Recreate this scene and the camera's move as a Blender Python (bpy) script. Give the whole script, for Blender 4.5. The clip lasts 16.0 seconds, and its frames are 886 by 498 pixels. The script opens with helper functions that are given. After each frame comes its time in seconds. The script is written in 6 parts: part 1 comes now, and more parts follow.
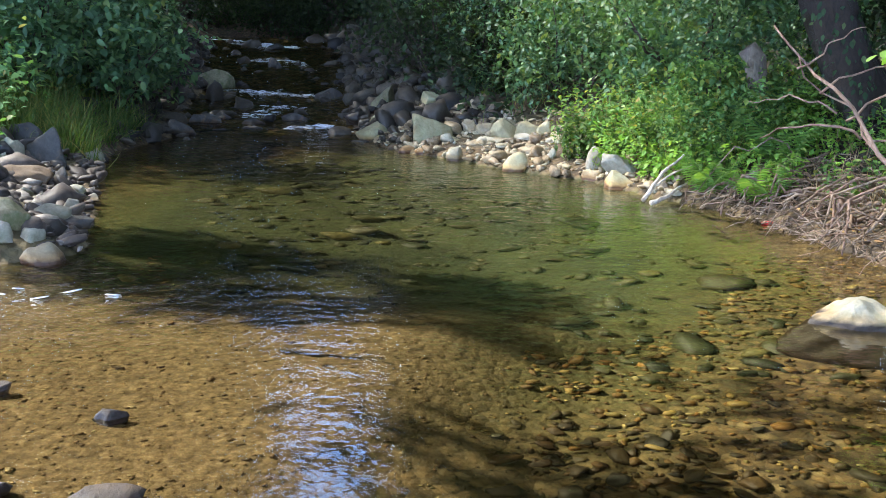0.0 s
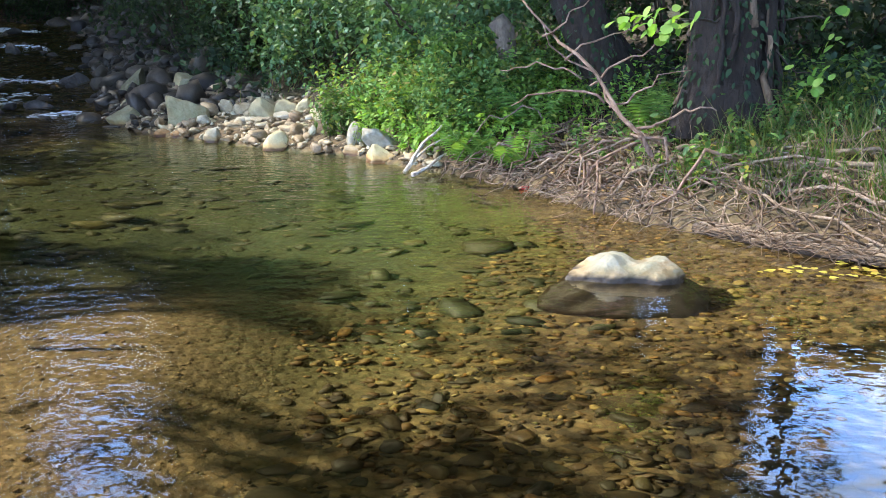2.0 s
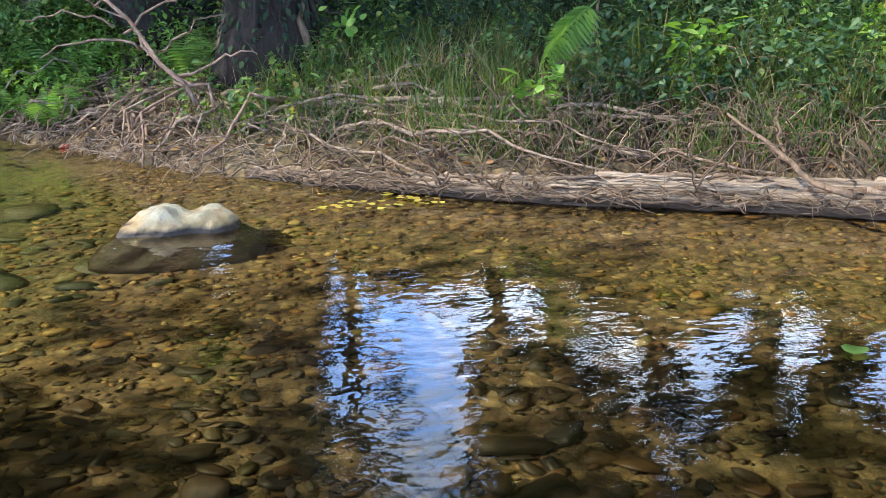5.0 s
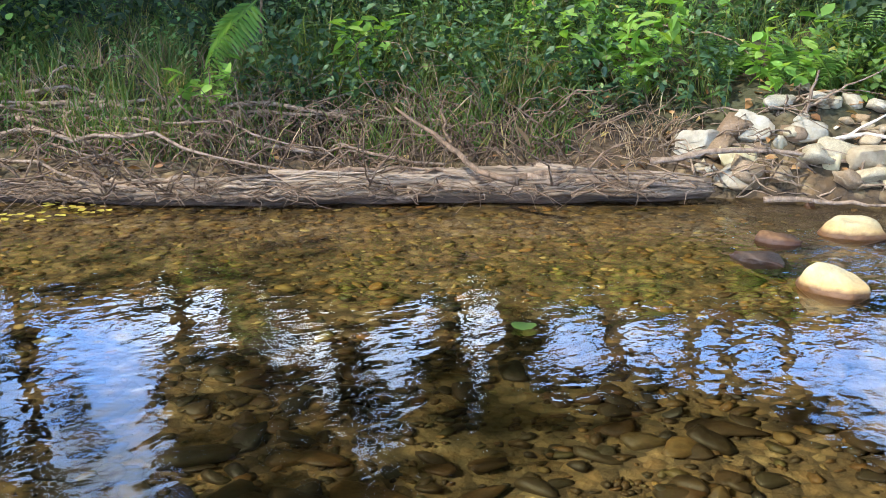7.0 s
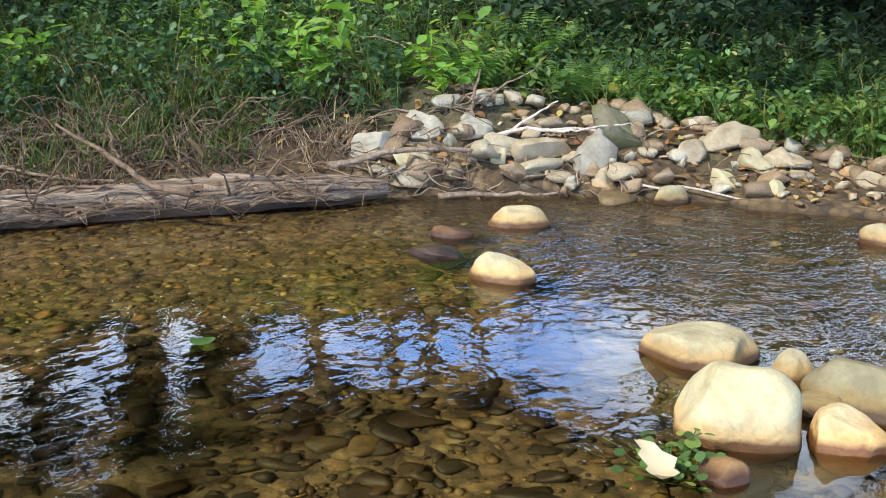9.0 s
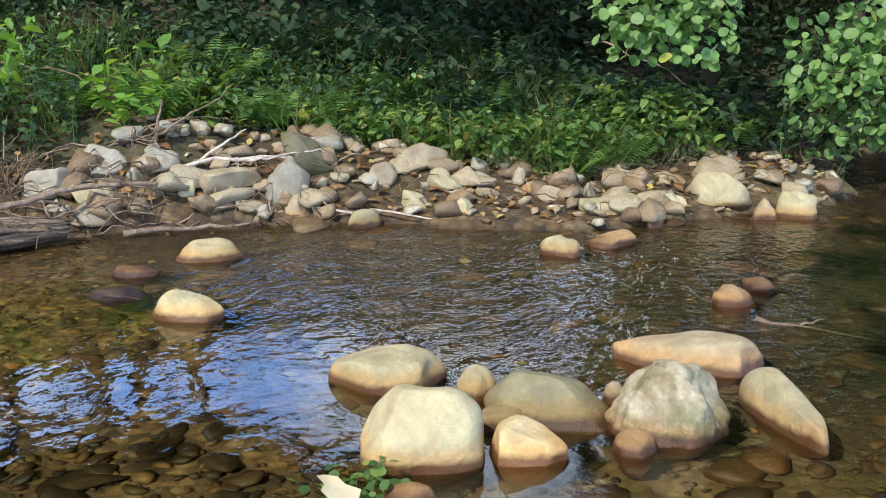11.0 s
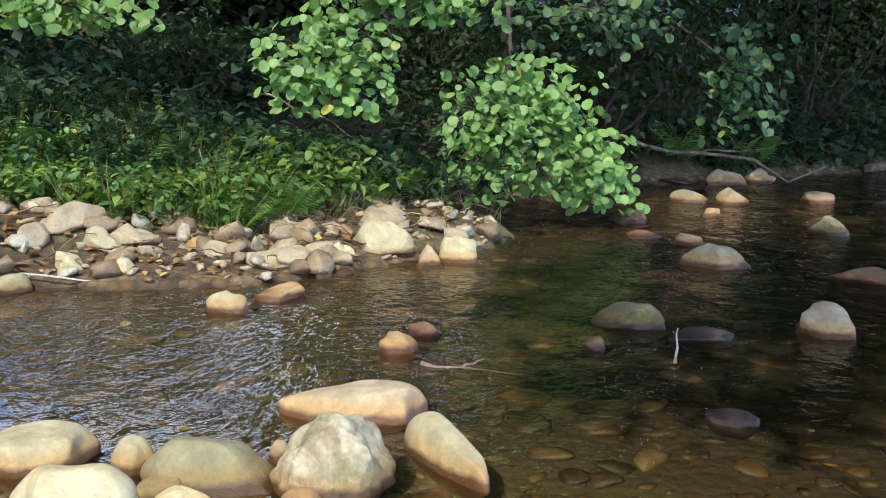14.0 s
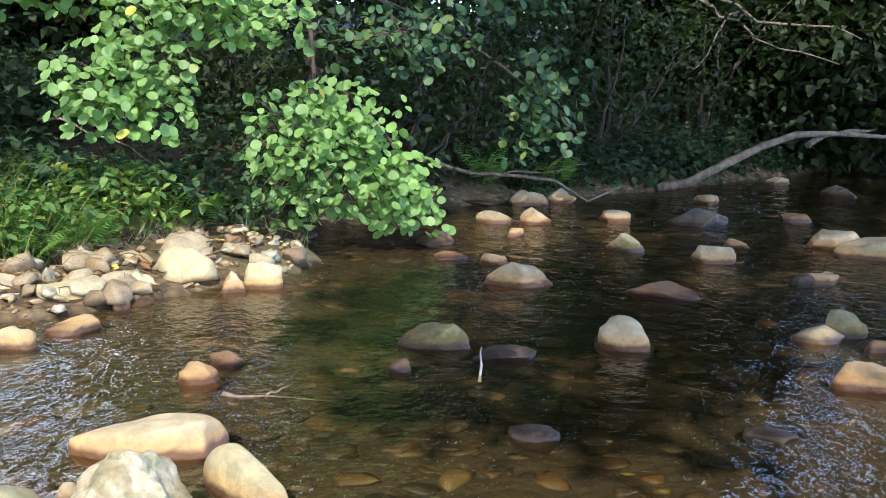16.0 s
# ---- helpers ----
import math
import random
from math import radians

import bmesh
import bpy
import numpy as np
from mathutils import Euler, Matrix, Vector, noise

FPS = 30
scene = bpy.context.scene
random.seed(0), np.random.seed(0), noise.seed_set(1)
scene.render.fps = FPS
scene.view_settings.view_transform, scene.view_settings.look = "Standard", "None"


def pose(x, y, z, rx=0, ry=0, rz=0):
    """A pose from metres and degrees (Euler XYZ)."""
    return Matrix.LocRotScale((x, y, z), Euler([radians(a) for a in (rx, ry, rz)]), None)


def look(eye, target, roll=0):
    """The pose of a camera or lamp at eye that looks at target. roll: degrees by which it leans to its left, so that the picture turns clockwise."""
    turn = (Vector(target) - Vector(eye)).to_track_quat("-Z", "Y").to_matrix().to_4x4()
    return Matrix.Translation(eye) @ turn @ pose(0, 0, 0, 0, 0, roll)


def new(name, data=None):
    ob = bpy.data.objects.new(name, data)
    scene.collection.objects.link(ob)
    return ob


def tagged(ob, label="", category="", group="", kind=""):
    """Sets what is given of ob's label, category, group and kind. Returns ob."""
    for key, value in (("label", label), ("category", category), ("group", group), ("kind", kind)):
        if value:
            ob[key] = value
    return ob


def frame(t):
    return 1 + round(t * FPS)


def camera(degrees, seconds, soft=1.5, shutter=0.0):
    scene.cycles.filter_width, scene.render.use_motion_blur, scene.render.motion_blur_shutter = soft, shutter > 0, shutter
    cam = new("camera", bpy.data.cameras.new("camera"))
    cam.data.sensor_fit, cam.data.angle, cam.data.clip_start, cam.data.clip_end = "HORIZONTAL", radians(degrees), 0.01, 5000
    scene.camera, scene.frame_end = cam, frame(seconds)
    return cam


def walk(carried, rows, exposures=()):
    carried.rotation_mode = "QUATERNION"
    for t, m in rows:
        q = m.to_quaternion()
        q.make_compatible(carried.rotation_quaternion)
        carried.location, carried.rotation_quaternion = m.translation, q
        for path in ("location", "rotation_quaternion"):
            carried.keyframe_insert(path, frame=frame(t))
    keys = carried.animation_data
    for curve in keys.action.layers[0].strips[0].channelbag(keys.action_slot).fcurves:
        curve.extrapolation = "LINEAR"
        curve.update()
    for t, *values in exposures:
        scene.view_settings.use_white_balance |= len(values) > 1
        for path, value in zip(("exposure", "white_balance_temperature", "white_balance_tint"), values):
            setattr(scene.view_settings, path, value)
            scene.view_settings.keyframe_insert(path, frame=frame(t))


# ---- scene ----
cam = camera(44.48, 16.0, soft=0.9)
PATH = [  # seconds, eye x y z, yaw, pitch, roll
    (0.0, 0.000, -0.000, 1.500, 2.29, -11.66, 1.23),
    (0.5, 0.014, 0.019, 1.477, -0.96, -11.93, 0.99),
    (1.0, 0.032, 0.028, 1.467, -4.01, -12.16, 0.72),
    (1.5, 0.045, 0.039, 1.458, -7.14, -12.36, 0.51),
    (2.0, 0.047, 0.046, 1.453, -10.04, -12.53, 0.19),
    (2.5, 0.073, 0.054, 1.446, -13.98, -12.78, 0.12),
    (3.0, 0.084, 0.040, 1.442, -16.75, -13.04, -0.32),
    (3.5, 0.104, 0.040, 1.437, -20.68, -13.46, -0.38),
    (6.0, 0.173, 0.113, 1.397, -41.67, -15.25, -0.16),
    (6.5, 0.200, 0.105, 1.387, -45.97, -14.85, 0.01),
    (7.0, 0.223, 0.099, 1.373, -50.12, -15.02, 0.16),
    (7.5, 0.249, 0.095, 1.364, -55.20, -14.75, 0.52),
    (8.0, 0.277, 0.093, 1.354, -59.32, -14.87, 0.48),
    (8.5, 0.293, 0.059, 1.352, -63.01, -14.79, 0.18),
    (9.0, 0.305, 0.022, 1.358, -66.27, -14.60, -0.28),
    (9.5, 0.325, -0.015, 1.356, -69.76, -14.50, -0.53),
    (10.0, 0.367, -0.046, 1.350, -73.90, -14.29, -0.51),
    (12.5, 0.505, -0.125, 1.347, -90.71, -11.86, -0.16),
    (13.0, 0.514, -0.139, 1.347, -93.54, -11.59, 0.13),
    (13.5, 0.526, -0.152, 1.337, -96.07, -11.06, 0.18),
    (14.0, 0.528, -0.174, 1.336, -98.39, -10.61, 0.23),
    (14.5, 0.531, -0.200, 1.338, -100.89, -9.92, 0.19),
    (15.0, 0.537, -0.219, 1.335, -103.38, -9.28, 0.20),
    (15.5, 0.551, -0.224, 1.329, -105.57, -9.11, 0.30),
    (16.0, 0.553, -0.238, 1.326, -108.26, -9.28, 0.44),
]
walk(cam, [(t, pose(x, y, z, 90 + pitch, 0, yaw) @ pose(0, 0, 0, 0, 0, roll)) for t, x, y, z, yaw, pitch, roll in PATH],
     exposures=[(0.0, 0.88), (2.5, 0.82), (3.5, 0.70), (7.0, 0.48), (9.0, 0.12), (12.5, -0.20), (14.0, 0.08), (16.0, 0.48)])

# ---- light ----
SUN_WAY = Vector((-0.80, 0.36, 0.98)).normalized()  # towards the sun
world = bpy.data.worlds.new("daylight")
world.use_nodes = True
scene.world = world
wn = world.node_tree
sky = wn.nodes.new("ShaderNodeTexSky")
sky.sky_type, sky.sun_disc = "NISHITA", False
sky.sun_elevation = math.asin(SUN_WAY.z)
sky.sun_rotation = math.atan2(SUN_WAY.x, SUN_WAY.y)
sky.air_density, sky.dust_density = 1.0, 1.6
wn.links.new(sky.outputs[0], wn.nodes["Background"].inputs[0])
wn.nodes["Background"].inputs[1].default_value = 0.15
# bright thin summer haze that thickens evenly towards the horizon
tc_ = wn.nodes.new("ShaderNodeTexCoord")
sp_ = wn.nodes.new("ShaderNodeSeparateXYZ")
wn.links.new(tc_.outputs["Generated"], sp_.inputs[0])
hz_ = wn.nodes.new("ShaderNodeMapRange")
hz_.inputs["From Min"].default_value, hz_.inputs["From Max"].default_value = 0.02, 0.56
hz_.inputs["To Min"].default_value, hz_.inputs["To Max"].default_value = 11.5, 0.0
wn.links.new(sp_.outputs[2], hz_.inputs["Value"])
cl_ = wn.nodes.new("ShaderNodeTexNoise")
cl_.inputs["Scale"].default_value, cl_.inputs["Detail"].default_value = 5.0, 6.0
wn.links.new(tc_.outputs["Generated"], cl_.inputs["Vector"])
cr_ = wn.nodes.new("ShaderNodeValToRGB")
cr_.color_ramp.elements[0].position, cr_.color_ramp.elements[0].color = 0.43, (0.19, 0.43, 1.03, 1)
cr_.color_ramp.elements[1].position, cr_.color_ramp.elements[1].color = 0.66, (0.84, 0.94, 1.06, 1)
wn.links.new(cl_.outputs["Fac"], cr_.inputs[0])
haze = wn.nodes.new("ShaderNodeBackground")
wn.links.new(cr_.outputs[0], haze.inputs[0])
wn.links.new(hz_.outputs[0], haze.inputs[1])
both = wn.nodes.new("ShaderNodeAddShader")
wn.links.new(wn.nodes["Background"].outputs[0], both.inputs[0])
wn.links.new(haze.outputs[0], both.inputs[1])
wn.links.new(both.outputs[0], wn.nodes["World Output"].inputs[0])
sun = new("sun", bpy.data.lights.new("sun", "SUN"))
sun.data.energy, sun.data.angle, sun.data.color = 4.9, radians(0.6), (1.0, 0.965, 0.89)
sun.matrix_world = look(SUN_WAY * 40, (0, 0, 0))


# ---- materials ----
def nodes_of(name):
    m = bpy.data.materials.new(name)
    m.use_nodes = True
    nt = m.node_tree
    return m, nt, nt.nodes["Principled BSDF"]


def add(nt, kind, **values):
    n = nt.nodes.new(kind)
    for k, v in values.items():
        if k in n.inputs:
            n.inputs[k].default_value = v
    return n


def noise_tex(nt, scale, detail=4.0, rough=0.6, coord="Object", dist=0.0):
    tc = nt.nodes.new("ShaderNodeTexCoord")
    n = add(nt, "ShaderNodeTexNoise", Scale=scale, Detail=detail, Roughness=rough, Distortion=dist)
    nt.links.new(tc.outputs[coord], n.inputs["Vector"])
    return n.outputs["Fac"]


def ramp(nt, fac, stops):
    r = nt.nodes.new("ShaderNodeValToRGB")
    while len(r.color_ramp.elements) < len(stops):
        r.color_ramp.elements.new(0.5)
    for e, (p, c) in zip(r.color_ramp.elements, stops):
        e.position, e.color = p, (*c, 1) if len(c) == 3 else c
    nt.links.new(fac, r.inputs[0])
    return r.outputs[0]


def mix(nt, fac, a, b, how="MIX"):
    m = nt.nodes.new("ShaderNodeMix")
    m.data_type, m.blend_type = "RGBA", how
    for sock, v in ((m.inputs[0], fac), (m.inputs[6], a), (m.inputs[7], b)):
        if hasattr(v, "is_output"):
            nt.links.new(v, sock)
        elif isinstance(v, (int, float)):
            sock.default_value = v
        else:
            sock.default_value = (*v, 1)
    return m.outputs[2]


def calc(nt, how, a, b=0.0, c=0.0):
    m = nt.nodes.new("ShaderNodeMath")
    m.operation = how
    for sock, v in zip(m.inputs, (a, b, c)):
        if hasattr(v, "is_output"):
            nt.links.new(v, sock)
        else:
            sock.default_value = v
    return m.outputs[0]


def bump(nt, bsdf, height, strength=0.5, dist=0.02):
    b = add(nt, "ShaderNodeBump", Strength=strength, Distance=dist)
    nt.links.new(height, b.inputs["Height"])
    nt.links.new(b.outputs[0], bsdf.inputs["Normal"])


def world_z(nt):
    g = nt.nodes.new("ShaderNodeNewGeometry")
    s = nt.nodes.new("ShaderNodeSeparateXYZ")
    nt.links.new(g.outputs["Position"], s.inputs[0])
    return s.outputs[2], g


def stone_mat(name, light, dark, moss=0.0, stain=(0.27, 0.16, 0.07), wet=True, under=(0.20, 0.11, 0.05)):
    """Weathered stone: blotches, grain, pits, lichen or moss, and a brown wet line just over the water."""
    m, nt, b = nodes_of(name)
    info = nt.nodes.new("ShaderNodeObjectInfo")
    broad = noise_tex(nt, 4.0, 5, 0.62, dist=0.6)
    fine = noise_tex(nt, 38.0, 4, 0.7)
    mid = noise_tex(nt, 13.0, 7, 0.72, dist=0.5)
    col = ramp(nt, broad, [(0.30, dark), (0.62, light)])
    col = mix(nt, 0.55, col, ramp(nt, mid, [(0.30, (0.42, 0.40, 0.36)), (0.50, (1.0, 1.0, 1.0)), (0.72, (1.22, 1.2, 1.12))]), "MULTIPLY")
    col = mix(nt, calc(nt, "MULTIPLY", ramp(nt, fine, [(0.42, (0, 0, 0)), (0.72, (1, 1, 1))]), 0.6), col, dark)
    v = calc(nt, "MULTIPLY_ADD", info.outputs["Random"], 0.34, 0.80)
    col = mix(nt, 1.0, col, v, "MULTIPLY")
    stains = noise_tex(nt, 7.0, 3, 0.5, dist=1.0)
    col = mix(nt, calc(nt, "MULTIPLY", ramp(nt, stains, [(0.55, (0, 0, 0)), (0.74, (1, 1, 1))]), 0.5), col, stain)
    z, g = world_z(nt)
    if moss:
        up = nt.nodes.new("ShaderNodeSeparateXYZ")
        nt.links.new(g.outputs["Normal"], up.inputs[0])
        mm = calc(nt, "MULTIPLY", ramp(nt, noise_tex(nt, 5.5, 5, 0.7), [(0.44, (0, 0, 0)), (0.6, (1, 1, 1))]), moss)
        col = mix(nt, mm, col, (0.075, 0.095, 0.025))
    rough = 0.82
    if wet:
        line = calc(nt, "ADD", z, calc(nt, "MULTIPLY", stains, -0.04))
        w = ramp(nt, line, [(0.0, (1, 1, 1)), (0.022, (0, 0, 0))])
        tide = ramp(nt, calc(nt, "ADD", z, calc(nt, "MULTIPLY", broad, -0.10)), [(0.0, (1, 1, 1)), (0.045, (0, 0, 0))])
        col = mix(nt, calc(nt, "MULTIPLY", tide, 0.66), col, mix(nt, 1.0, col, (1.0, 0.66, 0.32), "MULTIPLY"))
        col = mix(nt, calc(nt, "MULTIPLY", w, 0.94), col, mix(nt, 1.0, col, under, "MULTIPLY"))
        r = calc(nt, "MULTIPLY_ADD", w, -0.3, 0.82)
        nt.links.new(r, b.inputs["Roughness"])
    nt.links.new(col, b.inputs["Base Color"])
    h = calc(nt, "ADD", calc(nt, "MULTIPLY", broad, 1.2), calc(nt, "ADD", calc(nt, "MULTIPLY", mid, 0.7), calc(nt, "MULTIPLY", fine, 0.45)))
    bump(nt, b, h, 0.6, 0.02)
    return m


STONES = {
    "cream": stone_mat("cream_sandstone", (0.53, 0.475, 0.285), (0.36, 0.30, 0.165)),
    "pale": stone_mat("pale_quartz_stone", (0.70, 0.60, 0.36), (0.42, 0.29, 0.12)),
    "white": stone_mat("white_limestone", (0.42, 0.39, 0.31), (0.24, 0.21, 0.15), 0.1),
    "grey": stone_mat("grey_stone", (0.42, 0.39, 0.295), (0.23, 0.205, 0.145), 0.3),
    "tan": stone_mat("tan_stone", (0.46, 0.38, 0.245), (0.27, 0.205, 0.12)),
    "brown": stone_mat("brown_stone", (0.24, 0.165, 0.10), (0.12, 0.08, 0.048)),
    "orange": stone_mat("orange_stone", (0.38, 0.28, 0.155), (0.21, 0.14, 0.072)),
    "dark": stone_mat("dark_stone", (0.11, 0.102, 0.092), (0.045, 0.04, 0.036)),
    "moss": stone_mat("mossy_stone", (0.30, 0.27, 0.16), (0.15, 0.12, 0.07), 0.75),
    "olive": stone_mat("olive_stone", (0.36, 0.34, 0.20), (0.24, 0.20, 0.11), 0.25),
    "tan_slab": stone_mat("tan_sandstone_slab", (0.50, 0.42, 0.275), (0.34, 0.265, 0.155)),
    "slate": stone_mat("slate_stone", (0.12, 0.105, 0.10), (0.06, 0.05, 0.05)),
}


def pebble_mat(name, stops):
    """Loose stones that differ from piece to piece."""
    m, nt, b = nodes_of(name)
    g = nt.nodes.new("ShaderNodeNewGeometry")
    info = nt.nodes.new("ShaderNodeObjectInfo")
    pick = calc(nt, "FRACT", calc(nt, "ADD", g.outputs["Random Per Island"], info.outputs["Random"]))
    col = ramp(nt, pick, stops)
    fine = noise_tex(nt, 30.0, 4, 0.65)
    col = mix(nt, 0.6, col, ramp(nt, noise_tex(nt, 7.0, 5, 0.7, dist=0.8), [(0.35, (0.42, 0.40, 0.38)), (0.65, (1.2, 1.15, 1.05))]), "MULTIPLY")
    col = mix(nt, 0.65, col, ramp(nt, fine, [(0.3, (0.35, 0.33, 0.3)), (0.7, (1, 1, 1))]), "MULTIPLY")
    nt.links.new(col, b.inputs["Base Color"])
    b.inputs["Roughness"].default_value = 0.6
    bump(nt, b, fine, 0.4, 0.01)
    return m


BED_STONE = pebble_mat("bed_pebbles", [(0.0, (0.045, 0.032, 0.014)), (0.25, (0.20, 0.105, 0.028)), (0.45, (0.085, 0.066, 0.022)),
                                       (0.62, (0.33, 0.165, 0.040)), (0.80, (0.17, 0.15, 0.042)), (0.92, (0.40, 0.27, 0.085)), (1.0, (0.48, 0.40, 0.19))])
# near cobbles: browns lowered to stand for shade on the near bed
NEAR_STONE = pebble_mat("shade_toned_bed_cobbles", [(0.0, (0.022, 0.017, 0.008)), (0.3, (0.052, 0.029, 0.010)), (0.55, (0.030, 0.024, 0.010)), (0.75, (0.092, 0.043, 0.012)), (0.90, (0.050, 0.041, 0.015)), (0.98, (0.14, 0.070, 0.020)), (1.0, (0.13, 0.10, 0.04))])
# browns of the run, lowered so that they carry its shade
RUN_STONE = pebble_mat("shade_toned_run_cobbles", [(0.0, (0.014, 0.011, 0.007)), (0.3, (0.066, 0.033, 0.013)), (0.55, (0.026, 0.016, 0.008)), (0.75, (0.11, 0.052, 0.018)), (0.92, (0.06, 0.045, 0.02)), (1.0, (0.17, 0.11, 0.05))])
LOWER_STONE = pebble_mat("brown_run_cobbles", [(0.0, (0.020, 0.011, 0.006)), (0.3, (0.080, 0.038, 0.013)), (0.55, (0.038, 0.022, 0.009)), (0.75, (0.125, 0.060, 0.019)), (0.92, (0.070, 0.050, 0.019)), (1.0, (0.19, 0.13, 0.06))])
BAR_STONE = pebble_mat("bar_pebbles", [(0.0, (0.24, 0.16, 0.095)), (0.3, (0.46, 0.37, 0.235)), (0.5, (0.36, 0.25, 0.14)),
                                       (0.75, (0.52, 0.45, 0.30)), (0.9, (0.44, 0.42, 0.32)), (1.0, (0.60, 0.55, 0.43))])
SHELF_STONE = pebble_mat("rusty_shelf_gravel", [(0.0, (0.06, 0.028, 0.014)), (0.3, (0.16, 0.09, 0.042)), (0.55, (0.09, 0.05, 0.025)), (0.8, (0.24, 0.145, 0.07)), (0.94, (0.28, 0.22, 0.14)), (1.0, (0.46, 0.36, 0.24))])
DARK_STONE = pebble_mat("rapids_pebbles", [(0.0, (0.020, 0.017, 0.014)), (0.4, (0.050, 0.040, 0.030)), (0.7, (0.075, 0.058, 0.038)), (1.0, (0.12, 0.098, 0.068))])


def ground_mat():
    """One sheet: stony stream bed below the water line, litter and dark soil above it."""
    m, nt, b = nodes_of("earth_and_gravel")
    tc = nt.nodes.new("ShaderNodeTexCoord")
    vor = add(nt, "ShaderNodeTexVoronoi", Scale=17.0, Randomness=1.0)
    nt.links.new(tc.outputs["Object"], vor.inputs["Vector"])
    sep = nt.nodes.new("ShaderNodeSeparateXYZ")
    nt.links.new(vor.outputs["Color"], sep.inputs[0])
    grav = ramp(nt, sep.outputs[0], [(0.0, (0.05, 0.033, 0.016)), (0.35, (0.13, 0.082, 0.036)), (0.7, (0.20, 0.125, 0.052)), (1.0, (0.26, 0.19, 0.095))])
    grav = mix(nt, calc(nt, "MULTIPLY", vor.outputs["Distance"], 0.9), grav, (0.035, 0.024, 0.013))
    broad = noise_tex(nt, 0.9, 4, 0.6)
    silt_tone = noise_tex(nt, 0.35, 3, 0.5)
    grav = mix(nt, ramp(nt, silt_tone, [(0.52, (0, 0, 0)), (0.66, (0.7, 0.7, 0.7))]), grav, (0.105, 0.088, 0.035))
    soil = ramp(nt, noise_tex(nt, 9.0, 6, 0.7), [(0.3, (0.020, 0.013, 0.008)), (0.55, (0.058, 0.037, 0.020)), (0.75, (0.115, 0.078, 0.042))])
    soil = mix(nt, ramp(nt, broad, [(0.45, (0, 0, 0)), (0.6, (0.7, 0.7, 0.7))]), soil, (0.045, 0.055, 0.018))
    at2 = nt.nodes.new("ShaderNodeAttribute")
    at2.attribute_name = "silt_tone"
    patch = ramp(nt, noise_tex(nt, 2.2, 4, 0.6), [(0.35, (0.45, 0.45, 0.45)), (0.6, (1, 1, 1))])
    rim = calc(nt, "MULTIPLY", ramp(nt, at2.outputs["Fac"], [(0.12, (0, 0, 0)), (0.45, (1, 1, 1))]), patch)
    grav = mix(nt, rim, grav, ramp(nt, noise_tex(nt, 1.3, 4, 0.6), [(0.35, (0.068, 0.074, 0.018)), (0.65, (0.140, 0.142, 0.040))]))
    # dark core: dim deep water and tree reflections put into the silt colour
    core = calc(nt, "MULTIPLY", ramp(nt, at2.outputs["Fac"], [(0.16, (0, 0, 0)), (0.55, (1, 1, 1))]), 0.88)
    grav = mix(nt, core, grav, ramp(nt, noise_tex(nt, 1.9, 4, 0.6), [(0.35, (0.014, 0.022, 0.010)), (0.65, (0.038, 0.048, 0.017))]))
    # brown of the run with its shade mixed into the bed colour
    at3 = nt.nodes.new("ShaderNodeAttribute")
    at3.attribute_name = "run_dim"
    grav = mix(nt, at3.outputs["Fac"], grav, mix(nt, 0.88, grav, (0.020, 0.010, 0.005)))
    at4 = nt.nodes.new("ShaderNodeAttribute")
    at4.attribute_name = "shelf"
    rust = ramp(nt, noise_tex(nt, 26.0, 5, 0.7), [(0.3, (0.05, 0.027, 0.014)), (0.5, (0.12, 0.076, 0.040)), (0.72, (0.23, 0.165, 0.10))])
    grav = mix(nt, calc(nt, "MULTIPLY", at4.outputs["Fac"], 0.85), grav, rust)
    at = nt.nodes.new("ShaderNodeAttribute")
    at.attribute_name = "dry"
    nt.links.new(mix(nt, at.outputs["Fac"], grav, soil), b.inputs["Base Color"])
    b.inputs["Roughness"].default_value = 0.85
    bump(nt, b, calc(nt, "SUBTRACT", noise_tex(nt, 30, 4, 0.6), vor.outputs["Distance"]), 0.6, 0.03)
    return m


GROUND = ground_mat()


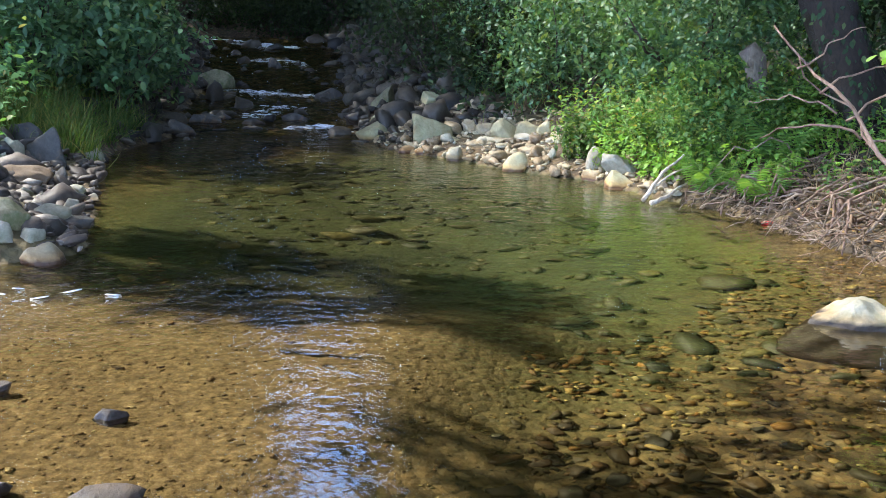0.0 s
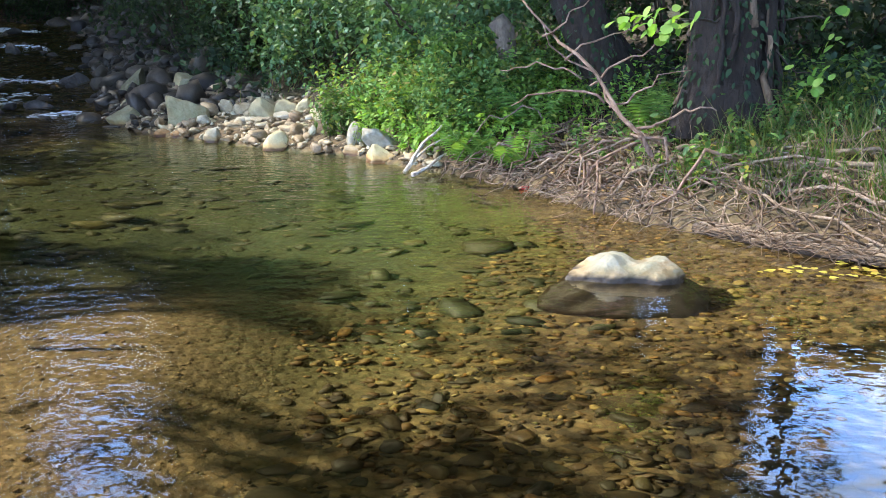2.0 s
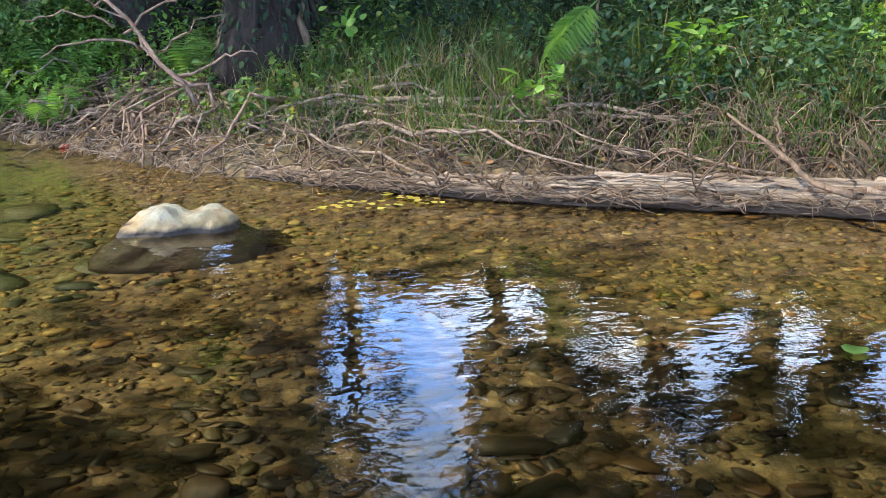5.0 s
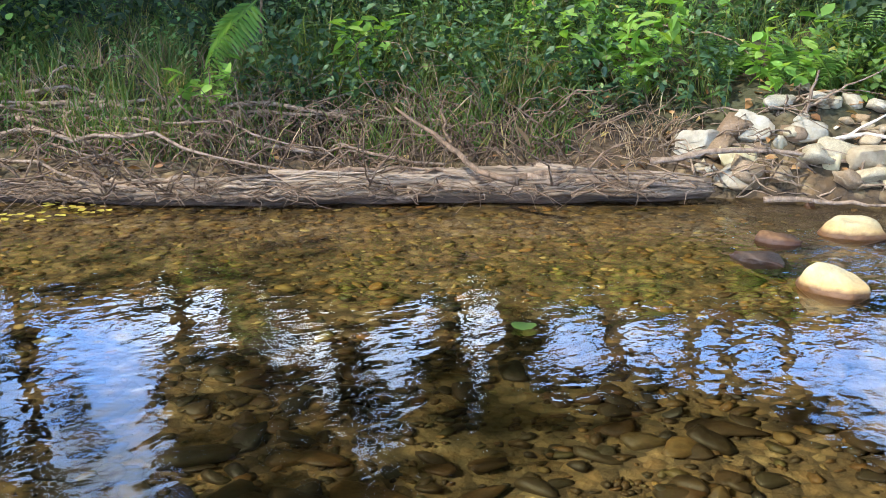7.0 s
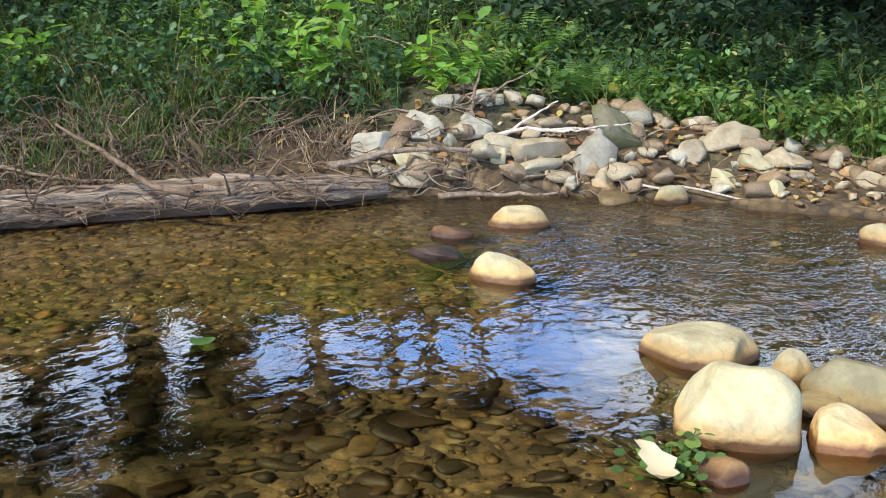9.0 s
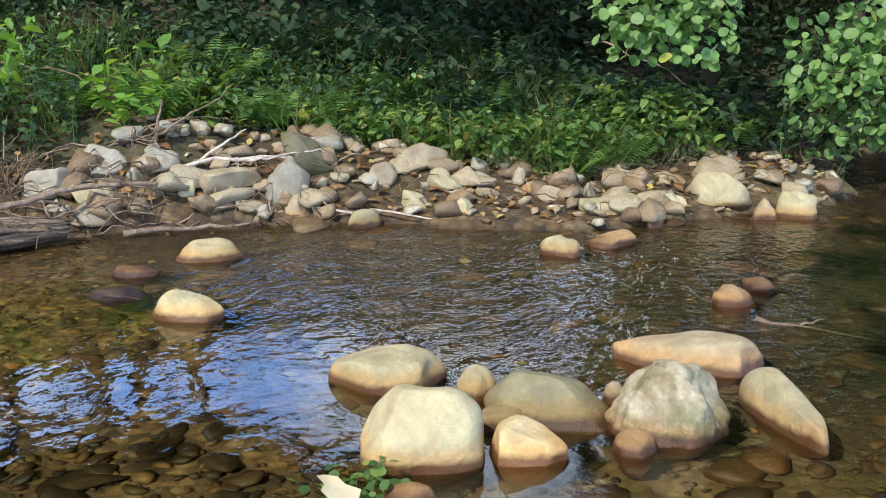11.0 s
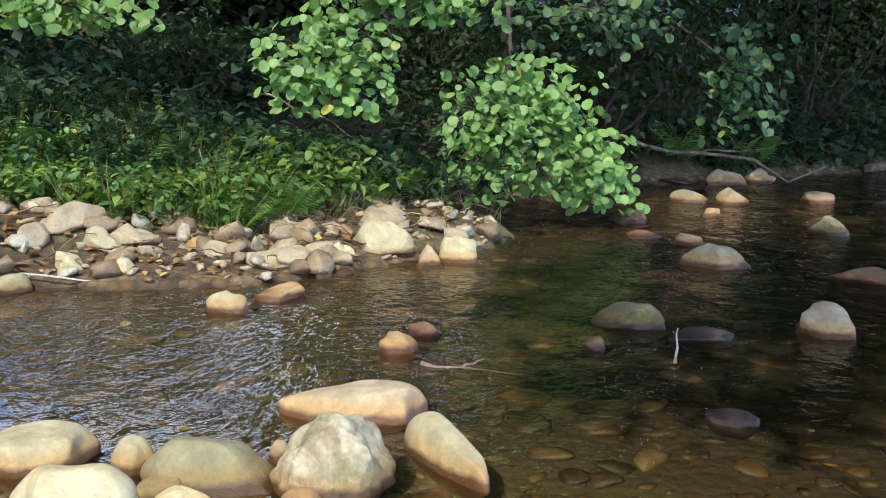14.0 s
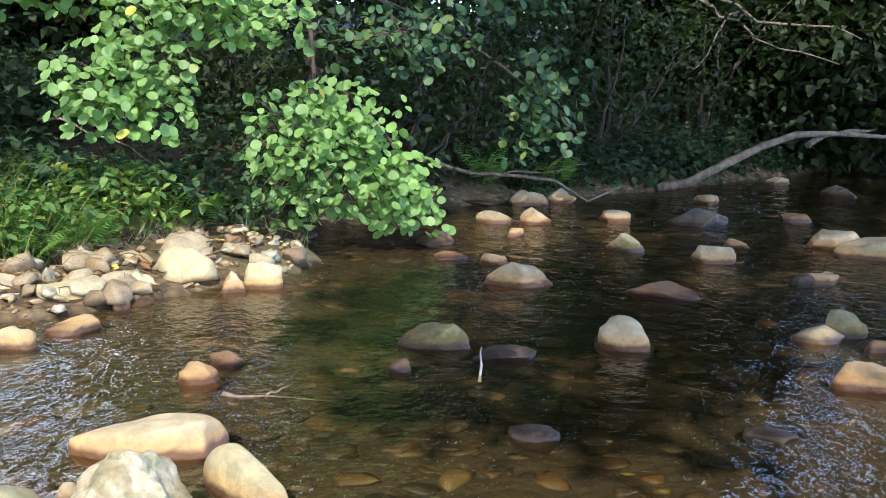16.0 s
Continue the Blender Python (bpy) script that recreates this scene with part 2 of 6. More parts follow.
def water_mat():
    """Clear brown stream water: tinted see-through body and a rippled gloss by Fresnel."""
    m, nt, b = nodes_of("stream_water")
    nt.nodes.remove(b)
    out = nt.nodes["Material Output"]
    tc = nt.nodes.new("ShaderNodeTexCoord")
    heights = []
    for scale, stretch, k in ((3.2, (1.0, 1.7, 1), 1.0), (11.0, (1.0, 1.15, 1), 0.55), (25.0, (1, 1.0, 1), 0.24)):
        mp = nt.nodes.new("ShaderNodeMapping")
        mp.inputs["Scale"].default_value = stretch
        mp.inputs["Rotation"].default_value = (0, 0, 0.5)
        nt.links.new(tc.outputs["Object"], mp.inputs[0])
        n = add(nt, "ShaderNodeTexNoise", Scale=scale, Detail=2.0, Roughness=0.5, Distortion=0.12)
        nt.links.new(mp.outputs[0], n.inputs["Vector"])
        heights.append(calc(nt, "MULTIPLY", n.outputs["Fac"], k))
    at = nt.nodes.new("ShaderNodeAttribute")
    at.attribute_name = "riffle"
    quick = calc(nt, "MINIMUM", calc(nt, "MULTIPLY", at.outputs["Fac"], 2.6), 1.0)  # fine chop only where the stream runs fast
    h = calc(nt, "ADD", heights[0], calc(nt, "ADD", heights[1], calc(nt, "MULTIPLY", heights[2], quick)))
    bm_ = add(nt, "ShaderNodeBump", Strength=1.0, Distance=0.05)
    nt.links.new(calc(nt, "MULTIPLY", h, at.outputs["Fac"]), bm_.inputs["Height"])
    fres = add(nt, "ShaderNodeFresnel", IOR=1.39)
    nt.links.new(bm_.outputs[0], fres.inputs["Normal"])
    gloss = add(nt, "ShaderNodeBsdfGlossy", Roughness=0.02)
    nt.links.new(bm_.outputs[0], gloss.inputs["Normal"])
    clear = add(nt, "ShaderNodeBsdfRefraction", Roughness=0.0, IOR=1.33)
    clear.inputs[0].default_value = (0.79, 0.765, 0.515, 1)
    soft_ = add(nt, "ShaderNodeBump", Strength=0.35, Distance=0.03)
    nt.links.new(calc(nt, "MULTIPLY", heights[0], calc(nt, "MINIMUM", at.outputs["Fac"], 0.35)), soft_.inputs["Height"])
    nt.links.new(soft_.outputs[0], clear.inputs["Normal"])
    ms = nt.nodes.new("ShaderNodeMixShader")
    nt.links.new(fres.outputs[0], ms.inputs[0])
    nt.links.new(clear.outputs[0], ms.inputs[1])
    nt.links.new(gloss.outputs[0], ms.inputs[2])
    nt.links.new(ms.outputs[0], out.inputs[0])
    return m


WATER = water_mat()


def leaf_mat(name, stops, gloss=0.6, through_=0.42):
    m, nt, b = nodes_of(name)
    g = nt.nodes.new("ShaderNodeNewGeometry")
    info = nt.nodes.new("ShaderNodeObjectInfo")
    pick = calc(nt, "FRACT", calc(nt, "ADD", g.outputs["Random Per Island"], info.outputs["Random"]))
    col = ramp(nt, pick, stops)
    col = mix(nt, 0.5, col, ramp(nt, noise_tex(nt, 2.2, 3, 0.6), [(0.35, (0.5, 0.52, 0.5)), (0.65, (1.25, 1.2, 1.05))]), "MULTIPLY")
    nt.links.new(col, b.inputs["Base Color"])
    b.inputs["Roughness"].default_value = gloss
    tr = nt.nodes.new("ShaderNodeBsdfTranslucent")
    nt.links.new(mix(nt, 1.0, col, (1.5, 1.5, 0.6), "MULTIPLY"), tr.inputs[0])
    ms = add(nt, "ShaderNodeMixShader", Fac=through_)
    nt.links.new(b.outputs[0], ms.inputs[1])
    nt.links.new(tr.outputs[0], ms.inputs[2])
    nt.links.new(ms.outputs[0], nt.nodes["Material Output"].inputs[0])
    return m


HERB = leaf_mat("herb_leaves", [(0.0, (0.05, 0.115, 0.034)), (0.4, (0.105, 0.21, 0.058)), (0.75, (0.18, 0.30, 0.075)), (0.93, (0.27, 0.36, 0.085)), (1.0, (0.40, 0.32, 0.09))])
LIGHT_HERB = leaf_mat("light_herb_leaves", [(0.0, (0.12, 0.27, 0.10)), (0.5, (0.20, 0.38, 0.14)), (0.9, (0.30, 0.45, 0.18)), (1.0, (0.52, 0.38, 0.16))])
BRIGHT = leaf_mat("bright_leaves", [(0.0, (0.13, 0.29, 0.05)), (0.6, (0.22, 0.40, 0.075)), (1.0, (0.30, 0.45, 0.10))])
# ivy and tree greens lowered to near black to hold the forest's shade
IVY = leaf_mat("shade_toned_ivy_leaves", [(0.0, (0.012, 0.034, 0.014)), (0.5, (0.022, 0.055, 0.020)), (0.9, (0.04, 0.082, 0.03)), (1.0, (0.08, 0.11, 0.04))], 0.85, 0.2)
TREE_LEAF = leaf_mat("shade_toned_tree_leaves", [(0.0, (0.012, 0.025, 0.008)), (0.5, (0.022, 0.044, 0.012)), (1.0, (0.038, 0.064, 0.018))])
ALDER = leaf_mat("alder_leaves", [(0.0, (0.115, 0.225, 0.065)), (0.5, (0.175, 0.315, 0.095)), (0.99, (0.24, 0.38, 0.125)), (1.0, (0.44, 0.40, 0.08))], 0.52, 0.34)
# dimmer leaf greens: bank shade is put into these two colours
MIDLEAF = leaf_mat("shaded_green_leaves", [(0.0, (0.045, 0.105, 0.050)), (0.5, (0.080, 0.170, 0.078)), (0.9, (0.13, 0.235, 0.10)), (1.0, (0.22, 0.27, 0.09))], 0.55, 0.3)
DIMLEAF = leaf_mat("dim_green_leaves", [(0.0, (0.026, 0.066, 0.030)), (0.5, (0.046, 0.108, 0.046)), (0.88, (0.085, 0.165, 0.062)), (1.0, (0.17, 0.24, 0.06))], 0.55, 0.3)
FERN = leaf_mat("fern_fronds", [(0.0, (0.09, 0.20, 0.045)), (0.6, (0.135, 0.265, 0.06)), (1.0, (0.19, 0.31, 0.085))])
GRASS = leaf_mat("grass_blades", [(0.0, (0.05, 0.11, 0.02)), (0.5, (0.09, 0.16, 0.035)), (0.8, (0.15, 0.19, 0.05)), (1.0, (0.30, 0.25, 0.11))])
STRAW = leaf_mat("dry_stems", [(0.0, (0.16, 0.10, 0.05)), (0.5, (0.26, 0.18, 0.10)), (1.0, (0.38, 0.29, 0.17))], 0.7, 0.1)
LITTER = leaf_mat("fallen_leaves", [(0.0, (0.20, 0.09, 0.03)), (0.5, (0.30, 0.16, 0.06)), (0.85, (0.42, 0.27, 0.12)), (1.0, (0.5, 0.4, 0.1))], 0.7, 0.1)
YELLOW = leaf_mat("yellow_leaves", [(0.0, (0.42, 0.36, 0.04)), (0.6, (0.55, 0.48, 0.08)), (1.0, (0.45, 0.30, 0.06))], 0.5, 0.2)


def wood_mat(name, light, dark, scale=14.0, along_log=False):
    m, nt, b = nodes_of(name)
    tc = nt.nodes.new("ShaderNodeTexCoord")
    mp = nt.nodes.new("ShaderNodeMapping")
    mp.inputs["Scale"].default_value = (1, 1, 0.35)
    if along_log:
        mp.vector_type = "TEXTURE"
        mp.inputs["Rotation"].default_value = (0, 0, radians(-52))
        mp.inputs["Scale"].default_value = (9, 0.7, 0.7)
    nt.links.new(tc.outputs["Object"], mp.inputs[0])
    n = add(nt, "ShaderNodeTexNoise", Scale=scale, Detail=6.0, Roughness=0.7, Distortion=1.2)
    nt.links.new(mp.outputs[0], n.inputs["Vector"])
    g = nt.nodes.new("ShaderNodeNewGeometry")
    col = ramp(nt, n.outputs["Fac"], [(0.33, dark), (0.62, light)])
    col = mix(nt, 1.0, col, calc(nt, "MULTIPLY_ADD", g.outputs["Random Per Island"], 0.6, 0.65), "MULTIPLY")
    if along_log:  # the soaked underside
        z, _ = world_z(nt)
        wet = ramp(nt, calc(nt, "ADD", z, calc(nt, "MULTIPLY", n.outputs["Fac"], -0.08)), [(0.0, (1, 1, 1)), (0.045, (0, 0, 0))])
        col = mix(nt, calc(nt, "MULTIPLY", wet, 0.85), col, mix(nt, 1.0, col, (0.16, 0.11, 0.075), "MULTIPLY"))
    nt.links.new(col, b.inputs["Base Color"])
    b.inputs["Roughness"].default_value = 0.85
    bump(nt, b, n.outputs["Fac"], 0.9, 0.025)
    return m


DRIFT = wood_mat("bleached_driftwood", (0.33, 0.24, 0.165), (0.10, 0.066, 0.042))
PALE_WOOD = wood_mat("pale_bleached_wood", (0.62, 0.55, 0.46), (0.36, 0.29, 0.22))
LOG = wood_mat("weathered_log", (0.42, 0.315, 0.215), (0.035, 0.023, 0.015), 11.0, True)
BARK = wood_mat("dark_bark", (0.085, 0.060, 0.044), (0.028, 0.020, 0.015), 7.0)
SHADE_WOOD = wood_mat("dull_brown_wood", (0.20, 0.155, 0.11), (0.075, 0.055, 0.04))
# shaggy brown bark lowered to near black to stand for the trunks' shade
SHAGGY = wood_mat("shade_toned_shaggy_bark", (0.032, 0.019, 0.012), (0.010, 0.006, 0.004), 16.0)
RED_WOOD = wood_mat("reddish_dead_wood", (0.31, 0.20, 0.14), (0.13, 0.075, 0.05))
TWIG = wood_mat("brown_twigs", (0.23, 0.15, 0.092), (0.075, 0.047, 0.028))

# ---- mesh helpers ----
rng = np.random.default_rng(7)


def mesh_np(name, verts, tris, mat, smooth=True):
    me = bpy.data.meshes.new(name)
    verts, tris = np.asarray(verts, np.float32), np.asarray(tris, np.int32)
    me.vertices.add(len(verts))
    me.vertices.foreach_set("co", verts.ravel())
    me.loops.add(tris.size)
    me.loops.foreach_set("vertex_index", tris.ravel())
    me.polygons.add(len(tris))
    me.polygons.foreach_set("loop_start", np.arange(0, tris.size, tris.shape[1], dtype=np.int32))
    if smooth:
        me.polygons.foreach_set("use_smooth", np.ones(len(tris), bool))
    me.materials.append(mat)
    me.update(calc_edges=True)
    return me


def thing(name, label, category, group="", kind="", at=(0, 0, 0), me=None):
    ob = new(name, me)
    ob.location = at
    return tagged(ob, label, category, group, kind)


def part_np(name, me, parent, label="", m=None):
    ob = new(name, me)
    ob.parent = parent
    if m is not None:
        ob.matrix_basis = m
    return tagged(ob, label)


def wobble(x, y, s, k=0.0):
    """Soft uneven field of about -1 to 1 over the plan."""
    x, y = np.asarray(x, float) * s, np.asarray(y, float) * s
    return (np.sin(1.7 * x + 0.9 * y + k) + np.sin(-1.1 * x + 2.3 * y + 2.1 * k + 1.3) + np.sin(3.1 * x + 1.9 * y + 0.7 * k)
            + np.sin(2.7 * x - 3.7 * y + 1.9 * k + 0.4)) / 4


def turns(rx, ry, rz):
    """Stacks of turn matrices (XYZ order) from radians."""
    a, b, c = (np.asarray(v, float) for v in (rx, ry, rz))
    o, i = np.zeros_like(a), np.ones_like(a)
    X = np.stack([i, o, o, o, np.cos(a), -np.sin(a), o, np.sin(a), np.cos(a)], -1).reshape(-1, 3, 3)
    Y = np.stack([np.cos(b), o, np.sin(b), o, i, o, -np.sin(b), o, np.cos(b)], -1).reshape(-1, 3, 3)
    Z = np.stack([np.cos(c), -np.sin(c), o, np.sin(c), np.cos(c), o, o, o, i], -1).reshape(-1, 3, 3)
    return Z @ Y @ X


def spread(tv, tf, mats, locs):
    """Many copies of a small template joined to one set of vertices and faces."""
    tv, tf = np.asarray(tv, float), np.asarray(tf, int)
    v = np.einsum("nij,kj->nki", mats, tv) + np.asarray(locs)[:, None]
    f = tf[None] + (np.arange(len(locs)) * len(tv))[:, None, None]
    return v.reshape(-1, 3), f.reshape(-1, tf.shape[1])


LEAF_V = [(0, 0, 0), (-0.27, 0.32, 0.07), (-0.22, 0.66, 0.05), (0, 1, -0.06), (0.22, 0.66, 0.05), (0.27, 0.32, 0.07), (0, 0.5, 0)]
LEAF_F = [(0, 6, 1), (1, 6, 2), (2, 6, 3), (3, 6, 4), (4, 6, 5), (5, 6, 0)]
ROUND_V = [(0, 0, 0), (-0.30, 0.10, 0.03), (-0.46, 0.42, 0.07), (-0.36, 0.78, 0.03), (-0.10, 0.98, -0.04), (0.02, 0.90, -0.03), (0.14, 0.98, -0.05),
           (0.38, 0.76, 0.03), (0.46, 0.40, 0.07), (0.30, 0.10, 0.03), (0, 0.48, -0.02)]
ROUND_F = [(a, 10, a + 1) for a in range(9)] + [(9, 10, 0)]
BLADE_V = [(-0.5, 0, 0), (0.5, 0, 0), (-0.42, 0.12, 0.4), (0.42, 0.12, 0.4), (-0.26, 0.4, 0.75), (0.26, 0.4, 0.75), (0, 0.85, 0.95)]
BLADE_F = [(0, 1, 3), (0, 3, 2), (2, 3, 5), (2, 5, 4), (4, 5, 6)]


def ico(level):
    bm = bmesh.new()
    bmesh.ops.create_icosphere(bm, subdivisions=level, radius=1.0)
    v = np.array([p.co[:] for p in bm.verts])
    f = np.array([[p.index for p in q.verts] for q in bm.faces])
    bm.free()
    return v, f


ICO1, ICO2, ICO4 = ico(1), ico(2), ico(4)


def rock_shape(base, seed, rough=0.16, facets=5, block=2.0):
    """A worn stone: a ball cut by a few soft planes and made uneven."""
    r = np.random.default_rng(seed)
    v = base / ((np.abs(base) ** block).sum(1, keepdims=True) ** (1 / block))
    for _ in range(facets):
        n = r.normal(size=3)
        n /= np.linalg.norm(n)
        cut = r.uniform(0.48, 0.84)
        over = v @ n - cut
        v = np.where(over[:, None] > 0, v - over[:, None] * n * 0.92, v)
    d = base
    k = r.uniform(0, 9, 6)
    if facets > 5:  # most stones lie on a flat side and show a flat, tilted top
        n = np.array([r.normal(0, 0.45), r.normal(0, 0.45), 1.0])
        n /= np.linalg.norm(n)
        over = v @ n - r.uniform(0.5, 0.8)
        v = np.where(over[:, None] > 0, v - over[:, None] * n * 0.85, v)
    lump = (np.sin(2.3 * d[:, 0] + k[0]) * np.sin(2.9 * d[:, 1] + k[1]) + 0.6 * np.sin(4.7 * d[:, 1] + k[2]) * np.sin(5.3 * d[:, 2] + k[3])
            + 0.35 * np.sin(9.1 * d[:, 0] + k[4]) * np.sin(8.3 * d[:, 2] + k[5] + 3 * d[:, 1]))
    v = v * (1 + rough * lump[:, None] * 0.5)
    v = v + v[:, [1, 2, 0]] * r.normal(0, 0.13, 3)
    mid = (v.max(0) + v.min(0)) / 2
    v = v - mid * (1, 1, 0.5)
    return v / np.abs(v).max(0)


def tube(points, radii, sides=6, wob=0.0, seed=0):
    """A tapered round bar along a line of points; returns vertices and triangles."""
    p, r = np.asarray(points, float), np.asarray(radii, float)
    t = np.gradient(p, axis=0)
    t /= np.linalg.norm(t, axis=1, keepdims=True) + 1e-9
    ref = np.where(np.abs(t[:, 2:3]) > 0.9, [[1.0, 0, 0]], [[0, 0, 1.0]])
    a = np.cross(t, ref)
    a /= np.linalg.norm(a, axis=1, keepdims=True) + 1e-9
    b = np.cross(t, a)
    ang = np.linspace(0, 2 * np.pi, sides, endpoint=False)
    rr = r[:, None] * np.ones(sides)
    if wob:
        rr = rr * (1 + wob * np.random.default_rng(seed).normal(size=rr.shape))
    v = p[:, None] + rr[..., None] * (np.cos(ang)[None, :, None] * a[:, None] + np.sin(ang)[None, :, None] * b[:, None])
    v = np.concatenate([v.reshape(-1, 3), p[:1], p[-1:]])
    n, f = len(p), []
    for i in range(n - 1):
        for j in range(sides):
            q, s = i * sides + j, i * sides + (j + 1) % sides
            f += [(q, s, s + sides), (q, s + sides, q + sides)]
    f += [((j + 1) % sides, j, n * sides) for j in range(sides)]
    f += [((n - 1) * sides + j, (n - 1) * sides + (j + 1) % sides, n * sides + 1) for j in range(sides)]
    return v, np.array(f)


def join(pieces):
    vs, fs, n = [], [], 0
    for v, f in pieces:
        vs.append(v)
        fs.append(np.asarray(f) + n)
        n += len(v)
    return np.concatenate(vs), np.concatenate(fs)


def crooked(a, b, n, amount, r, sag=0.0):
    """A wandering line from a to b."""
    a, b = np.asarray(a, float), np.asarray(b, float)
    s = np.linspace(0, 1, n)[:, None]
    off = np.cumsum(r.normal(size=(n, 3)), 0)
    off = (off - off[:1] - s * (off[-1:] - off[:1])) * amount * np.linalg.norm(b - a) / np.sqrt(n)
    p = a + s * (b - a) + off
    p[:, 2] += sag * 4 * (s * (1 - s))[:, 0]
    return p


# ---- plan of the stream ----
LEFT_SHORE = np.array([(-6, 2.2), (-7, 4.5), (-5, 6.0), (-2.98, 6.37), (-2.6, 6.75), (-3.2, 8.6), (-4.06, 11.2), (-4.29, 12.2), (-4.12, 13.8), (-4.6, 16),
                       (-5.3, 20), (-6.3, 24), (-7.5, 28), (-7.9, 29.5)])
FAR_SHORE = np.array([(-4.6, 29.5), (-4.2, 28), (-3.2, 24), (-2.6, 20), (-2.1, 16.5), (-1.75, 14.5), (-1.12, 13.0), (-0.41, 12.3), (0.22, 11.5), (1.05, 10.8),
                      (1.6, 9.7), (2.05, 9.2), (2.3, 8.4), (2.65, 7.2), (3.05, 6.55), (3.75, 5.4), (4.6, 4.7), (5.1, 4.1), (5.8, 3.3), (6.3, 2.65),
                      (6.6, 1.9), (6.65, 1.2), (6.6, 0.5), (6.6, 0), (6.8, -0.4), (7.25, -1.0), (7.4, -1.4), (8.0, -1.8), (9.6, -1.9), (10.2, -2.7),
                      (10.7, -3.6), (11.0, -4.6), (11.3, -5.7), (11.7, -6.8), (13, -9.5), (14.5, -12.5), (17, -17)])
NEAR_SHORE = np.array([(13, -19), (10, -14), (7.5, -10), (5, -6.5), (2.5, -3.5), (1.6, -1.2), (1.3, 0.6), (0.6, 1.4), (-1.5, 1.6), (-6, 2.2)])
OUTLINE = np.concatenate([LEFT_SHORE, FAR_SHORE, NEAR_SHORE[:-1]])


def to_line(x, y, line):
    best = np.full(np.shape(x), 1e9)
    for (ax, ay), (bx, by) in zip(line[:-1], line[1:]):
        dx, dy = bx - ax, by - ay
        s = np.clip(((x - ax) * dx + (y - ay) * dy) / (dx * dx + dy * dy), 0, 1)
        best = np.minimum(best, np.hypot(x - ax - s * dx, y - ay - s * dy))
    return best


def inside(x, y):
    odd = np.zeros(np.shape(x), bool)
    for (ax, ay), (bx, by) in zip(OUTLINE, np.roll(OUTLINE, -1, 0)):
        with np.errstate(divide="ignore", invalid="ignore"):
            odd ^= ((ay > y) != (by > y)) & (x < (bx - ax) * (y - ay) / (by - ay + 1e-12) + ax)
    return odd


def level(x, y):
    """Height of the water: flat in the pool and the riffle, rising up the rapids."""
    return np.interp(y, [15.3, 20, 23.6, 27, 40], [0, 0.3, 0.7, 1.0, 1.5])


def soft_step(v, a, b):
    s = np.clip((v - a) / (b - a), 0, 1)
    return s * s * (3 - 2 * s)


def height(x, y):
    """Ground height, and how dry it is, over the plan."""
    x, y = np.asarray(x, float), np.asarray(y, float)
    dl, df, dn = to_line(x, y, LEFT_SHORE), to_line(x, y, FAR_SHORE), to_line(x, y, NEAR_SHORE)
    d = np.minimum(np.minimum(dl, df), dn)
    wet = inside(x, y)
    near = (dn <= df) & (dn <= dl)
    left = (dl < df) & (dl < dn)
    # the banks
    bar = np.exp(-(((y - 0.3) / 2.0) ** 2)) * (x > 4) + np.exp(-(((x - 0.0) / 1.3) ** 2 + ((y - 12.5) / 2.6) ** 2)) + 0.9 * np.exp(-(((y - 9) / 2.2) ** 2)) * left
    bar = np.clip(bar, 0, 1)
    s1 = 0.42 * (1 - bar) + 0.11 * bar
    s2 = np.where(left, 0.16, 0.24)
    s1, s2 = np.where(near, 0.05, s1), np.where(near, 0.03, s2)
    dd = d + 0.12 * wobble(x, y, 1.7) * np.clip(d, 0, 1)
    up = 0.03 + s1 * np.minimum(dd, 1.2) + s2 * np.clip(dd - 1.2, 0, 9) + 0.06 * np.clip(dd - 10.2, 0, 40)
    up = up + 0.26 * np.exp(-(((x - 6.95) / 0.42) ** 2 + ((y - 2.75) / 0.55) ** 2)) + 0.14 * np.exp(-(((x - 7.35) / 0.4) ** 2 + ((y - 1.6) / 0.9) ** 2))
    up = up + 0.05 * wobble(x, y, 2.3, 1) * np.clip(d * 2, 0, 1) + 0.015 * wobble(x, y, 9, 2)
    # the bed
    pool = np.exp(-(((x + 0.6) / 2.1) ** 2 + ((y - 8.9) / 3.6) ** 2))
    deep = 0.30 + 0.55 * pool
    shelf = soft_step(-x + 0.35 * (y - 4), -0.4, 0.8) * (1 - soft_step(y, 5.2, 7.0))
    deep = deep * (1 - shelf) + 0.05 * shelf
    run = soft_step(x - 0.6 * y, 3.4, 4.8)
    deep = deep * (1 - run) + 0.2 * run
    rapid = soft_step(y, 13.5, 16)
    deep = deep * (1 - rapid) + 0.1 * rapid
    down = np.minimum(0.03 + 0.25 * d, deep) + 0.03 * wobble(x, y, 3.1, 4) * np.clip(d, 0, 1) * (1 - 0.6 * shelf)
    z = level(x, y) + np.where(wet, -down, up)
    global SILT_DIM, RUN_DIM, SHELF
    SHELF = np.where(wet, shelf, 0.0)
    # where the run's shade is toned into the bed
    RUN_DIM = np.where(wet, run, 0.0)
    # mask for olive silt and for the pool's dimness in the bed colour
    SILT_DIM = np.where(wet, np.clip(1.25 * pool, 0, 1), 0.0)
    dry = np.where(wet, 0.0, np.clip((d - 0.15) * 2.5, 0, 1) * np.where(near, 0.25, 1 - 0.5 * bar))
    return z, dry


def axis(lo, a, b, hi, step, grow):
    fine = np.arange(a, b, step)
    out = step * np.cumsum(grow ** np.arange(1, 60))
    return np.concatenate([(a - out[out < a - lo])[::-1], fine, b + out[out < hi - b]])


